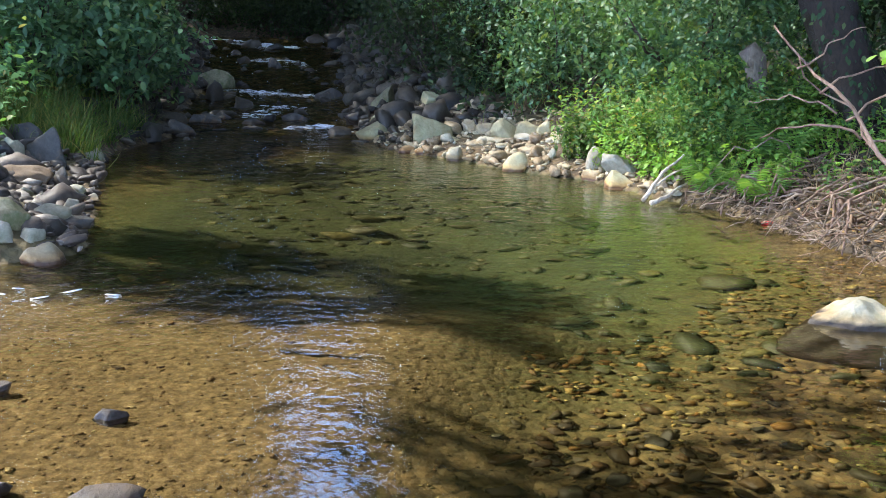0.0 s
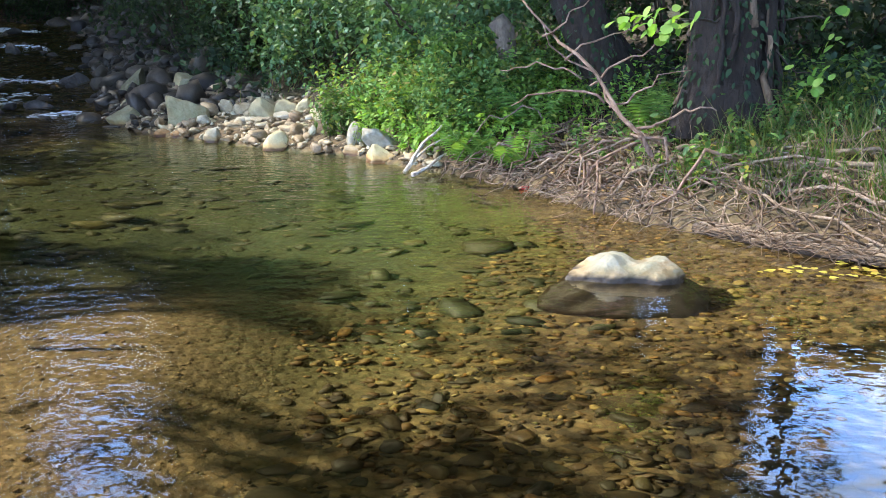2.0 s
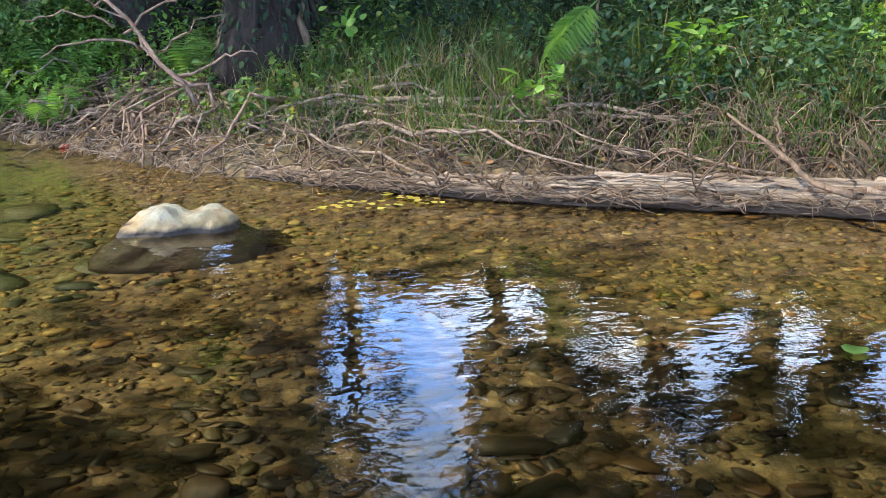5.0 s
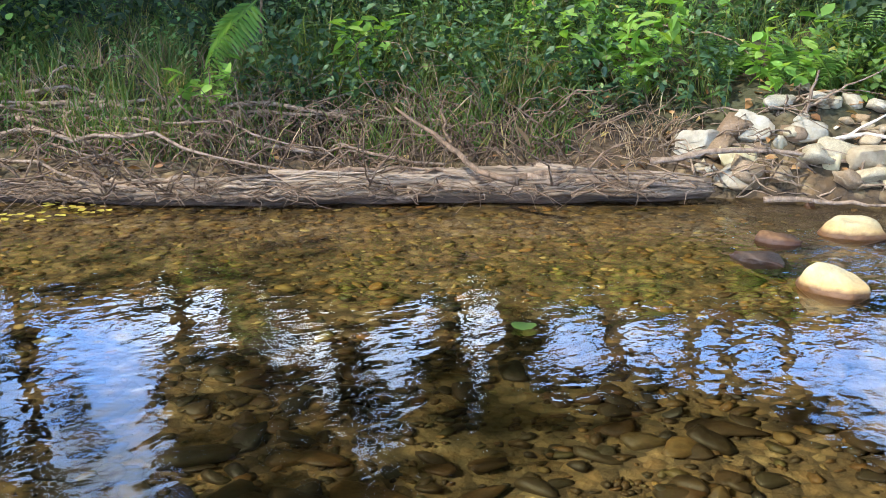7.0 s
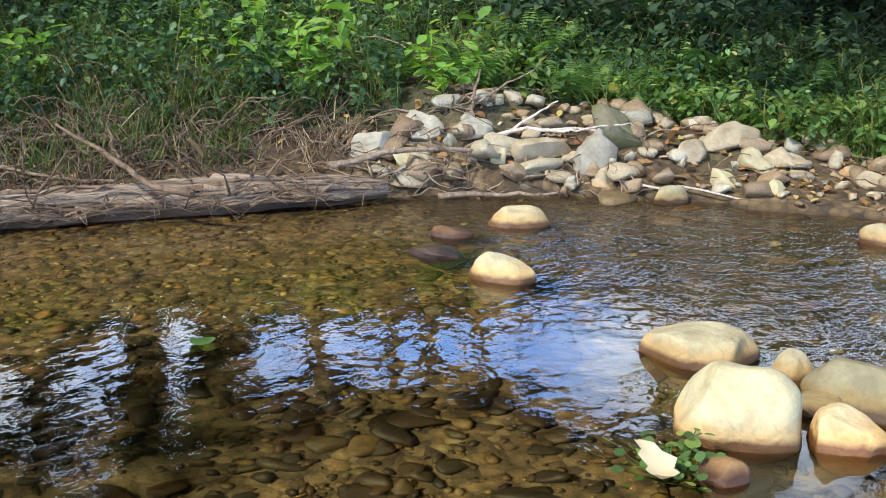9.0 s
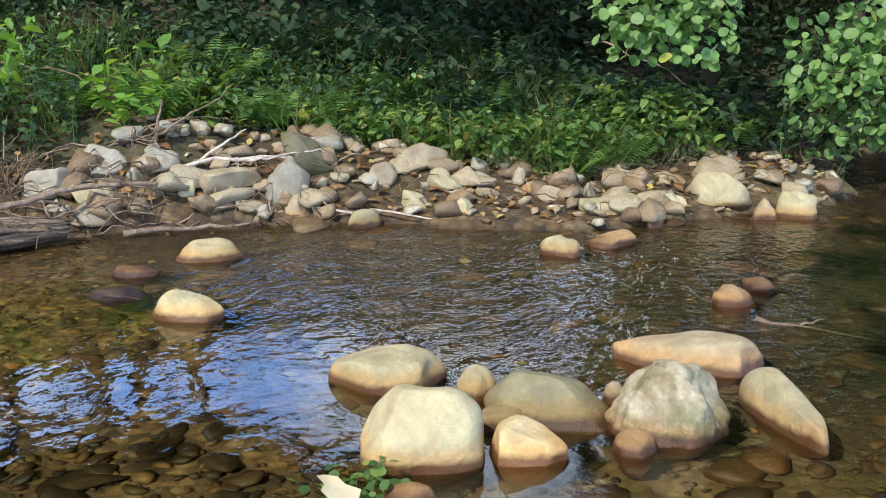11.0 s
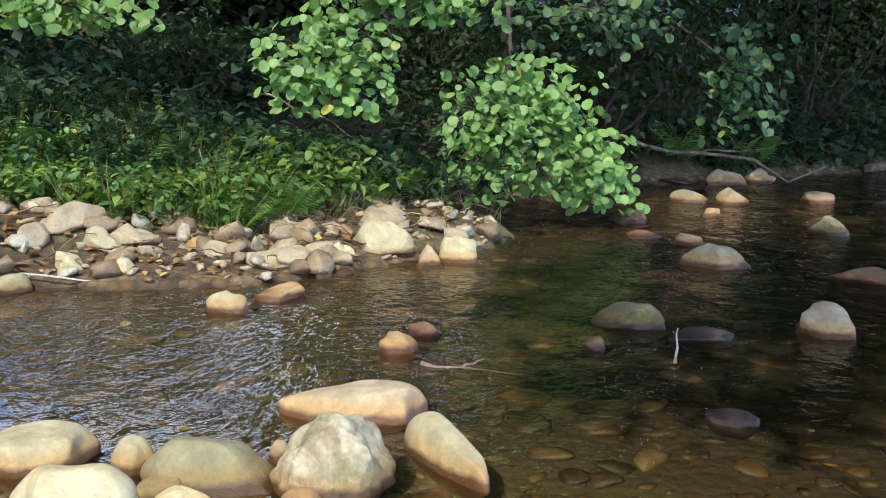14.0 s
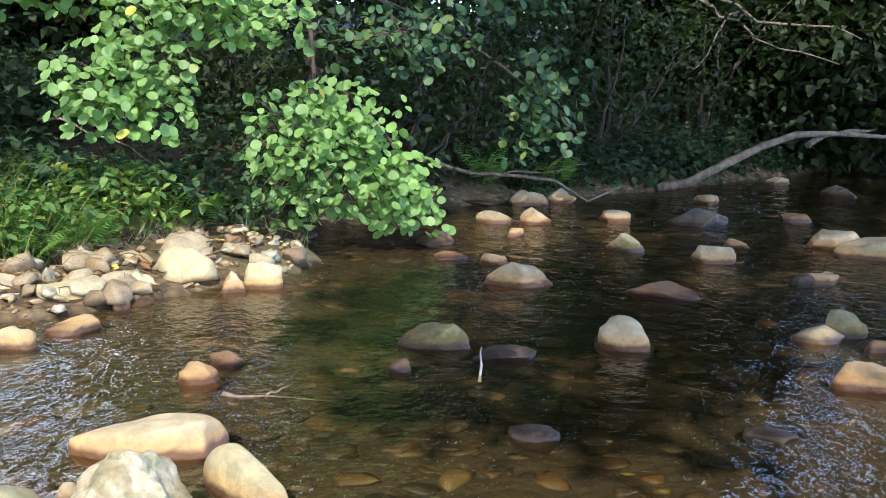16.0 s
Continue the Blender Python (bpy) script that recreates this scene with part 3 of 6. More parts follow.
def grid_mesh(name, xs, ys, fz, mat, extra):
    X, Y = np.meshgrid(xs, ys)
    z, e = fz(X.ravel(), Y.ravel())
    v = np.stack([X.ravel(), Y.ravel(), z], -1)
    nx, ny = len(xs), len(ys)
    i = (np.arange(ny - 1)[:, None] * nx + np.arange(nx - 1)).ravel()
    f = np.stack([i, i + 1, i + 1 + nx, i + nx], -1)
    me = mesh_np(name, v, f, mat)
    me.attributes.new(extra, "FLOAT", "POINT").data.foreach_set("value", np.asarray(e, np.float32))
    return me


xs, ys = axis(-220, -8, 14, 220, 0.11, 1.16), axis(-220, -9, 18, 260, 0.11, 1.16)
ground_me = grid_mesh("ground", xs, ys, height, GROUND, "dry")
ground_me.attributes.new("silt_tone", "FLOAT", "POINT").data.foreach_set("value", np.asarray(SILT_DIM, np.float32))
ground_me.attributes.new("run_dim", "FLOAT", "POINT").data.foreach_set("value", np.asarray(RUN_DIM, np.float32))
ground_me.attributes.new("shelf", "FLOAT", "POINT").data.foreach_set("value", np.asarray(SHELF, np.float32))
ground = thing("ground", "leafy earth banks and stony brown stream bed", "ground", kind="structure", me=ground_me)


def surface(x, y):
    run = soft_step(x - 0.6 * y, 3.3, 4.6)
    side = np.exp(-(((x + 2.6) / 1.4) ** 2 + ((y - 5.6) / 0.7) ** 2))
    rapid = soft_step(y, 13.8, 15.8)
    calm = 0.062 + 0.08 * soft_step(y, 5, 10) + 0.10 * (1 - soft_step(x, 0.3, 2.2))
    rough = np.clip(calm + 0.36 * run + 1.0 * side + 0.8 * rapid, 0, 1.4)
    z = level(x, y) + rough * 0.012 * wobble(x, y, 5, 3) + 0.05 * rapid * wobble(x, y, 2.2, 5)
    return z, rough


wx, wy = axis(-30, -7.5, 14, 40, 0.13, 1.2), axis(-40, -8, 34, 40, 0.13, 1.2)
water = thing("water", "clear shallow brown stream water with ripples", "water", kind="structure", me=grid_mesh("water", wx, wy, surface, WATER, "riffle"))
water.visible_shadow = False  # daylight reaches the bed

# ---- stones ----
COUNT = [0]
LOOK = {"cream": "smooth cream sandstone", "pale": "angular pale yellow", "white": "pale whitish limestone", "grey": "rounded grey", "tan": "worn tan",
        "brown": "wet reddish brown", "orange": "orange-stained", "dark": "dark wet angular", "moss": "mossy greenish brown", "olive": "smooth olive-grey", "slate": "low purplish slate"}
SPOT = {"water": "standing in shallow stream water", "bank": "lying on the cobbly stream bank", "rapids": "among shaded upstream rapids"}


def stone(x, y, z, w, d, h, turn, tone, spot, rough=0.28, facets=8):
    """One stone of width w, depth d and height h over the water or ground at z, reaching down into the bed."""
    COUNT[0] += 1
    fine = w > 0.34
    if w > 0.33:
        rough, facets = 0.17, 6
    v = rock_shape(ICO4[0] if fine else ICO3[0], 100 + COUNT[0], rough, facets + (3 if tone in ("dark", "grey", "moss", "slate", "tan", "white") else 0), 2.05 if spot == "water" else 2.3)
    bed = float(height(np.array([x]), np.array([y]))[0][0])
    base = z if spot == "water" else bed
    low = max(0.06, min(base - bed + 0.07, 0.6 * w + 0.05)) if spot == "water" else 0.35 * h
    v = v * (w / 2 * 1.07, d / 2 * 1.07, 1) * np.where(v[:, 2:] > 0, (1, 1, h + max(0, z - base) * 0.5), (1, 1, low))
    big = "boulder" if w > 0.4 else "stone"
    me = mesh_np(big, v, ICO4[1] if fine else ICO3[1], STONES[tone])
    ob = thing(big, f"{LOOK[tone]} {big} {SPOT[spot]}", big, "stones along the stream", me=me, at=(x, y, base))
    ob.rotation_euler = (0, 0, radians(turn))
    return ob


ICO3 = ico(3)
stone(-4.61, 10.64, 0.23, 0.35, 0.25, 0.28, 23, "dark", "bank")
stone(-4.27, 10.25, 0.13, 0.35, 0.25, 0.33, 23, "dark", "bank")
stone(-4.53, 10.01, 0.17, 0.28, 0.20, 0.21, 24, "grey", "bank")
stone(-3.94, 9.04, 0.12, 0.41, 0.29, 0.18, 24, "brown", "bank")
stone(-3.73, 9.21, 0.09, 0.15, 0.11, 0.14, 22, "dark", "bank")
stone(-4.08, 10.91, 0.07, 0.29, 0.21, 0.12, 21, "grey", "bank")
stone(-3.12, 6.79, 0.17, 0.30, 0.21, 0.19, 25, "moss", "bank")
stone(-2.73, 6.49, 0.04, 0.30, 0.21, 0.14, 23, "tan", "bank")
stone(-3.07, 6.56, 0.11, 0.18, 0.13, 0.12, 25, "grey", "bank")
stone(-2.91, 6.71, 0.11, 0.16, 0.12, 0.08, 23, "grey", "bank")
stone(-3.47, 8.17, 0.10, 0.17, 0.13, 0.08, 23, "white", "bank")
stone(-3.15, 7.98, 0.07, 0.13, 0.09, 0.10, 22, "white", "bank")
stone(-3.09, 7.47, 0.10, 0.26, 0.19, 0.13, 22, "grey", "bank")
stone(-2.92, 7.47, 0.06, 0.24, 0.17, 0.09, 21, "dark", "bank")
stone(-3.40, 8.75, 0.08, 0.14, 0.10, 0.08, 21, "grey", "bank")
stone(-3.67, 8.37, 0.12, 0.13, 0.10, 0.07, 24, "grey", "bank")
stone(-3.23, 8.67, 0.05, 0.11, 0.08, 0.05, 20, "white", "bank")
stone(-1.19, 3.18, 0.00, 0.24, 0.16, 0.04, 20, "dark", "water")
stone(-1.42, 3.89, 0.00, 0.13, 0.09, 0.04, 20, "dark", "water")
stone(-1.98, 4.14, 0.00, 0.11, 0.08, 0.04, 26, "dark", "water")
stone(-1.55, 3.20, 0.00, 0.09, 0.07, 0.04, 26, "dark", "water")
stone(-4.09, 14.32, 0.00, 0.34, 0.24, 0.20, 16, "dark", "water")
stone(-4.03, 16.23, 0.03, 0.46, 0.33, 0.20, 14, "dark", "rapids")
stone(-4.24, 15.81, 0.01, 0.57, 0.41, 0.20, 15, "dark", "rapids")
stone(-2.79, 18.84, 0.08, 0.53, 0.39, 0.28, 8, "dark", "rapids")
stone(-4.43, 22.56, 0.00, 0.35, 0.25, 0.33, 11, "dark", "rapids")
stone(-5.10, 19.92, 0.06, 0.77, 0.56, 0.41, 14, "moss", "rapids")
stone(-2.86, 16.28, 0.03, 0.51, 0.36, 0.18, 10, "dark", "rapids")
stone(-3.46, 15.86, 0.01, 0.33, 0.24, 0.13, 12, "dark", "rapids")
stone(-1.46, 14.18, 0.00, 0.55, 0.40, 0.27, 6, "olive", "water")
stone(-0.76, 13.40, 0.00, 0.31, 0.23, 0.11, 3, "tan", "water")
stone(-0.97, 12.89, 0.00, 0.20, 0.15, 0.09, 4, "orange", "water")
stone(-0.72, 12.80, 0.00, 0.29, 0.21, 0.09, 3, "orange", "water")
stone(-0.36, 12.26, 0.00, 0.23, 0.17, 0.17, 2, "grey", "water")
stone(0.29, 11.48, 0.00, 0.26, 0.19, 0.20, -1, "cream", "water")
stone(1.30, 10.40, 0.00, 0.35, 0.25, 0.17, -7, "cream", "water")
stone(1.05, 10.88, 0.00, 0.20, 0.14, 0.13, -6, "tan", "water")
stone(-0.46, 13.17, 0.00, 0.34, 0.25, 0.19, 2, "cream", "water")
stone(-0.10, 13.08, 0.00, 0.35, 0.25, 0.21, 0, "grey", "water")
stone(0.15, 12.91, 0.00, 0.21, 0.15, 0.11, -1, "tan", "water")
stone(0.27, 13.14, 0.00, 0.12, 0.08, 0.08, -1, "grey", "water")
stone(-1.50, 15.17, 0.18, 0.33, 0.24, 0.23, 6, "olive", "bank")
stone(-0.69, 13.31, 0.12, 0.48, 0.35, 0.33, 3, "olive", "bank")
stone(0.18, 13.32, 0.17, 0.34, 0.24, 0.24, -1, "cream", "bank")
stone(-0.05, 13.52, 0.21, 0.24, 0.18, 0.15, 0, "tan", "bank")
stone(-0.24, 13.61, 0.22, 0.20, 0.14, 0.16, 1, "tan", "bank")
stone(0.47, 13.17, 0.25, 0.29, 0.21, 0.15, -2, "cream", "bank")
stone(0.42, 12.90, 0.20, 0.23, 0.17, 0.08, -2, "white", "bank")
stone(0.65, 12.96, 0.26, 0.17, 0.12, 0.15, -3, "cream", "bank")
stone(0.80, 12.37, 0.23, 0.19, 0.14, 0.12, -4, "cream", "bank")
stone(1.11, 11.07, 0.10, 0.23, 0.17, 0.22, -6, "white", "bank")
stone(1.31, 10.74, 0.10, 0.36, 0.26, 0.20, -7, "white", "bank")
stone(0.67, 11.65, 0.13, 0.12, 0.09, 0.10, -3, "grey", "bank")
stone(-1.62, 16.45, 0.28, 0.38, 0.27, 0.33, 6, "moss", "bank")
stone(-0.20, 14.58, 0.41, 0.15, 0.11, 0.14, 1, "tan", "bank")
stone(-0.43, 14.55, 0.37, 0.23, 0.16, 0.13, 2, "tan", "bank")
stone(-0.78, 14.90, 0.36, 0.38, 0.28, 0.26, 3, "olive", "bank")
stone(-1.16, 14.76, 0.29, 0.23, 0.17, 0.17, 4, "olive", "bank")
stone(6.40, 3.19, 0.19, 0.27, 0.19, 0.14, -62, "white", "bank")
stone(6.62, 2.95, 0.27, 0.28, 0.19, 0.19, -64, "white", "bank")
stone(6.50, 2.99, 0.22, 0.08, 0.06, 0.08, -64, "grey", "bank")
stone(6.70, 2.60, 0.27, 0.24, 0.17, 0.13, -67, "white", "bank")
stone(6.60, 2.41, 0.18, 0.10, 0.07, 0.10, -68, "cream", "bank")
stone(6.77, 2.19, 0.14, 0.35, 0.25, 0.12, -71, "tan", "bank")
stone(6.83, 1.85, 0.12, 0.27, 0.20, 0.26, -74, "white", "bank")
stone(7.08, 1.76, 0.18, 0.34, 0.24, 0.30, -75, "moss", "bank")
stone(6.69, 1.74, 0.07, 0.16, 0.11, 0.10, -74, "tan", "bank")
stone(6.59, 2.73, 0.25, 0.09, 0.06, 0.08, -66, "grey", "bank")
stone(6.49, 2.86, 0.19, 0.12, 0.09, 0.08, -65, "tan", "bank")
stone(6.41, 2.90, 0.14, 0.26, 0.18, 0.13, -64, "cream", "bank")
stone(6.23, 3.08, 0.13, 0.09, 0.06, 0.08, -62, "tan", "bank")
stone(6.26, 2.85, 0.06, 0.28, 0.18, 0.12, -64, "white", "bank")
stone(6.54, 1.96, 0.04, 0.09, 0.06, 0.08, -72, "grey", "bank")
stone(6.26, 2.39, 0.04, 0.07, 0.05, 0.06, -68, "orange", "bank")
stone(5.36, 2.19, 0.00, 0.22, 0.16, 0.05, -66, "brown", "water")
stone(4.98, 2.11, 0.00, 0.28, 0.20, 0.04, -65, "slate", "water")
stone(7.33, 1.12, 0.22, 0.38, 0.27, 0.16, -80, "tan", "bank")
stone(7.10, 1.30, 0.17, 0.18, 0.13, 0.14, -79, "tan", "bank")
stone(7.13, 0.91, 0.14, 0.21, 0.15, 0.12, -82, "cream", "bank")
stone(7.24, 0.78, 0.16, 0.28, 0.20, 0.13, -83, "tan", "bank")
stone(7.53, 0.50, 0.16, 0.24, 0.17, 0.09, -86, "brown", "bank")
stone(7.75, -0.04, 0.15, 0.10, 0.07, 0.08, -90, "tan", "bank")
stone(7.72, -0.18, 0.16, 0.13, 0.09, 0.07, -91, "tan", "bank")
stone(7.50, -0.25, 0.14, 0.12, 0.09, 0.08, -92, "grey", "bank")
stone(6.89, 1.06, 0.08, 0.18, 0.13, 0.11, -80, "cream", "bank")
stone(6.61, 1.31, 0.04, 0.20, 0.14, 0.13, -78, "olive", "bank")
stone(6.81, 0.75, 0.07, 0.15, 0.11, 0.09, -83, "cream", "bank")
stone(7.12, 0.23, 0.10, 0.17, 0.12, 0.08, -88, "tan", "bank")
stone(7.25, 0.01, 0.12, 0.10, 0.08, 0.07, -89, "grey", "bank")
stone(7.02, -0.38, 0.06, 0.11, 0.08, 0.06, -93, "grey", "bank")
stone(6.78, -0.39, 0.04, 0.11, 0.08, 0.06, -93, "orange", "bank")
stone(7.13, -0.49, 0.08, 0.12, 0.08, 0.09, -94, "cream", "bank")
stone(6.96, -0.13, 0.00, 0.37, 0.27, 0.20, -91, "cream", "water")
stone(6.02, 0.13, 0.00, 0.20, 0.15, 0.12, -88, "cream", "water")
stone(6.28, -0.14, 0.00, 0.27, 0.19, 0.08, -91, "tan", "water")
stone(7.32, -0.81, 0.05, 0.37, 0.27, 0.20, -96, "cream", "bank")
stone(7.78, -0.83, 0.13, 0.32, 0.23, 0.13, -95, "tan", "bank")
stone(7.08, -1.05, 0.04, 0.18, 0.13, 0.18, -98, "tan", "bank")
stone(7.18, -1.24, 0.04, 0.25, 0.18, 0.22, -99, "cream", "bank")
stone(7.13, -0.53, 0.07, 0.14, 0.10, 0.07, -93, "cream", "bank")
stone(7.95, -1.63, 0.00, 0.25, 0.18, 0.04, -101, "slate", "water")
stone(9.32, -1.85, 0.00, 0.27, 0.20, 0.11, -101, "brown", "water")
stone(8.57, -2.82, 0.00, 0.28, 0.20, 0.10, -108, "brown", "water")
stone(7.84, -2.70, 0.00, 0.24, 0.17, 0.06, -109, "brown", "water")
stone(7.57, -2.93, 0.00, 0.21, 0.15, 0.08, -112, "tan", "water")
stone(6.83, -2.81, 0.00, 0.42, 0.30, 0.15, -113, "tan", "water")
stone(5.18, -0.67, 0.00, 0.18, 0.13, 0.10, -97, "orange", "water")
stone(5.42, -0.81, 0.00, 0.15, 0.11, 0.07, -98, "brown", "water")
stone(5.51, -1.84, 0.00, 0.36, 0.26, 0.11, -109, "moss", "water")
stone(5.20, -2.08, 0.00, 0.29, 0.21, 0.04, -112, "slate", "water")
stone(5.08, -1.53, 0.00, 0.10, 0.07, 0.07, -107, "brown", "water")
stone(9.57, -3.71, 0.00, 0.34, 0.24, 0.10, -112, "grey", "water")
stone(10.73, -4.52, 0.00, 0.38, 0.27, 0.16, -113, "tan", "water")
stone(10.81, -4.91, 0.00, 0.30, 0.22, 0.14, -115, "tan", "water")
stone(9.37, -4.01, 0.00, 0.26, 0.19, 0.15, -114, "tan", "water")
stone(8.76, -3.57, 0.00, 0.15, 0.11, 0.07, -113, "tan", "water")
stone(9.38, -4.80, 0.00, 0.27, 0.20, 0.11, -117, "tan", "water")
stone(7.83, -4.10, 0.00, 0.28, 0.20, 0.13, -118, "moss", "water")
stone(7.21, -4.47, 0.00, 0.30, 0.22, 0.13, -122, "tan", "water")
stone(7.72, -4.99, 0.00, 0.20, 0.14, 0.08, -124, "tan", "water")
stone(5.20, -2.72, 0.00, 0.28, 0.20, 0.15, -118, "tan", "water")
stone(5.27, -2.64, 0.00, 0.09, 0.06, 0.08, -117, "brown", "water")
stone(6.28, -3.54, 0.00, 0.42, 0.30, 0.08, -120, "brown", "water")
stone(5.03, -3.71, 0.00, 0.25, 0.18, 0.08, -128, "grey", "water")
stone(5.07, -3.92, 0.00, 0.20, 0.14, 0.14, -129, "moss", "water")
stone(4.75, -3.85, 0.00, 0.12, 0.09, 0.07, -131, "brown", "water")
stone(4.28, -3.41, 0.00, 0.30, 0.22, 0.11, -130, "orange", "water")
stone(6.31, -4.71, 0.00, 0.20, 0.14, 0.09, -128, "tan", "water")
stone(6.30, -4.56, 0.00, 0.14, 0.10, 0.08, -127, "dark", "water")
stone(7.06, -5.68, 0.00, 0.45, 0.32, 0.18, -130, "tan", "water")
stone(7.47, -5.71, 0.00, 0.39, 0.28, 0.17, -128, "tan", "water")
stone(8.87, -6.38, 0.00, 0.26, 0.18, 0.09, -126, "brown", "water")
stone(10.53, -8.15, 0.00, 0.37, 0.27, 0.14, -128, "dark", "water")
stone(10.33, -6.33, 0.00, 0.26, 0.19, 0.10, -122, "tan", "water")
stone(8.97, -5.40, 0.00, 0.52, 0.38, 0.16, -122, "dark", "water")
stone(11.89, -8.30, 0.00, 0.28, 0.20, 0.09, -125, "grey", "water")
stone(3.84, -2.61, 0.00, 0.19, 0.13, 0.03, -126, "slate", "water")
stone(4.08, -1.76, 0.00, 0.18, 0.13, 0.04, -113, "slate", "water")

# ---- trees ----
DIAMOND_V = [(0, 0, 0), (-0.33, 0.45, 0.09), (0, 1, -0.05), (0.33, 0.45, 0.09)]
DIAMOND_F = [(0, 3, 2), (0, 2, 1)]


def crown_leaves(centres, radii, per, size, r, tv=LEAF_V, tf=LEAF_F, droop=0.6):
    """Leaves in many loose clumps."""
    loc = np.concatenate([c + r.normal(size=(per, 3)) * s * (0.5, 0.5, 0.36) for c, s in zip(centres, radii)])
    n = len(loc)
    m = turns(r.normal(-0.5, droop, n), r.normal(0, 0.5, n), r.uniform(0, 6.28, n)) * (size * r.uniform(0.6, 1.25, n))[:, None, None]
    return spread(tv, tf, m, loc)


def tree(x, y, tall, wide, low, seed, clumps=150, per=60, size=0.17, lean=(0, 0), trunk=0.16, label="tall broadleaved tree with dark green crown"):
    r = np.random.default_rng(seed)
    z0 = float(height(np.array([x]), np.array([y]))[0][0]) - 0.1
    ob = thing("tree", label, "tree", "trees round the stream", at=(x, y, z0))
    top = np.array([lean[0], lean[1], tall])
    line = crooked((0, 0, 0), top * 0.92, 9, 0.06, r)
    part_np("trunk", mesh_np("trunk", *tube(line, np.linspace(trunk, 0.03, 9), 9, 0.06, seed), BARK), ob)
    mid = np.array([lean[0] * 0.75, lean[1] * 0.75, (tall + low) / 2])
    q = r.normal(size=(clumps, 3))
    q /= np.linalg.norm(q, axis=1, keepdims=True)
    q *= r.uniform(0.35, 1.0, (clumps, 1)) ** 0.6
    cen = mid + q * (wide, wide, (tall - low) / 2)
    limbs = []
    for c in cen[:: max(1, clumps // 16)]:
        s = np.clip(int((c[2] / tall) * 7), 1, 7)
        limbs.append(tube(crooked(line[s], c, 6, 0.12, r), np.linspace(trunk * 0.35, 0.012, 6), 5))
    part_np("limbs", mesh_np("limbs", *join(limbs), BARK), ob)
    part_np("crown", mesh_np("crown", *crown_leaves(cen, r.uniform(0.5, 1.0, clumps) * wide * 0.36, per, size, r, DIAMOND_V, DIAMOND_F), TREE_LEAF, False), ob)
    return ob


def polar(az, dist):
    return dist * math.sin(radians(az)), dist * math.cos(radians(az))


# far bank, seen in the water's mirror and behind the bushes: low and tall crowns with open sky between
for i, (az, dist, tall, wide, low) in enumerate([(-17.5, 27, 14, 3.0, 0.8), (-12.8, 34, 18, 2.0, 1.0), (-3.6, 28, 14, 1.7, 1.0), (1, 20, 12, 2.2, 0.8), (8.5, 18, 11, 2.2, 0.8), (16.5, 16.5, 11, 2.2, 0.9), (22.8, 15, 10, 1.2, 1.0), (13.5, 20, 7, 2.2, 0.8), (33.5, 15.5, 1.1, 1.7, 0.2), (40.2, 14, 9, 1.2, 1.0),
                                                 (45.5, 16, 1.7, 1.0, 0.3), (50.2, 14.5, 9, 0.72, 1.0), (54.6, 14.5, 9, 0.7, 1.0), (66, 15.5, 4.7, 2.4, 3.0), (59.5, 15, 5.0, 1.9, 2.8), (62.8, 16.5, 5.2, 2.2, 3.3), (69.4, 16.5, 5.0, 1.4, 3.4), (60, 15.5, 0.9, 1.8, 0.2), (67, 15, 0.9, 1.9, 0.2), (74.5, 16, 1.0, 1.9, 0.2),
                                                 (82, 15.5, 2.0, 1.5, 0.3), (84.6, 16, 2.4, 0.8, 0.8), (77.5, 16, 7.2, 1.3, 3.7), (93.2, 17, 6, 0.9, 1.0), (89.5, 17, 1.2, 1.5, 0.2), (96.5, 15, 8, 1.6, 0.6), (104, 16, 9, 2.2, 0.3), (112, 17.5, 9, 2.5, 0.3), (117, 16.5, 8, 2.0, 0.3),
                                                 (117, 18, 9, 2.2, 0.3), (121, 16, 8, 1.6, 0.3), (129, 17, 3.6, 2.0, 0.3), (137, 17, 9, 1.8, 0.3), (141, 20, 9, 2.8, 0.3), (1, 27, 10, 2.8, 0.8), (-22, 27, 10, 3.4, 0.7), (-12, 36, 6.5, 3.6, 0.6),
                                                 (5, 19, 9, 2.2, 0.4), (11, 19, 9, 2.2, 0.4), (-6, 31, 6, 3.0, 0.4), (-15.5, 31, 12, 2.8, 0.4), (-0.5, 25, 10, 2.3, 0.4), (15.5, 18, 9, 2.0, 0.4), (19.5, 17, 9, 1.6, 0.4)]):
    X, Y = polar(az, dist)
    tree(X, Y, tall, wide, low, 40 + i, clumps=420 if low > 2 else 260 if az > 94 or az < 30 else 190 if tall > 6 else 150, per=44 if 30 < az < 94 else 62, size=0.225 if 30 < az < 94 else 0.18)
tree(*polar(-8.3, 30), 10, 1.0, 2.0, 79, clumps=200, per=50)
for az, seed, n in ((130.2, 74, 44), (45.8, 78, 60), (28.8, 77, 24), (36.8, 76, 60)):
    tree(*polar(az, 15.5), 7, 0.75, 1.4, seed, clumps=n, per=60)
# left bank, and behind the camera unseen trees added for shade
for i, (X, Y, tall, wide, low) in enumerate([(-8.8, 14.2, 6.2, 2.4, 0.8), (-7.5, 18.0, 9, 2.8, 0.8), (-8.0, 22, 9, 3.0, 0.6), (-10.5, 9.5, 6.5, 2.0, 1.2), (0.9, 20.0, 8.5, 2.1, 0.8),
                                             (0.8, 24, 9, 2.3, 0.6), (-9, -3, 9, 3.0, 2.0), (-3, -9, 10, 3.2, 2.0), (4, -10, 9, 2.6, 2.0), (13, -15.5, 9, 3, 1.0), (-5.5, 31, 5.5, 2.8, 1.0)]):
    tree(X, Y, tall, wide, low, 80 + i, clumps=240 if Y > 15 else 130, per=60 if Y > 9 else 34, size=0.17 if Y > 9 else 0.23)
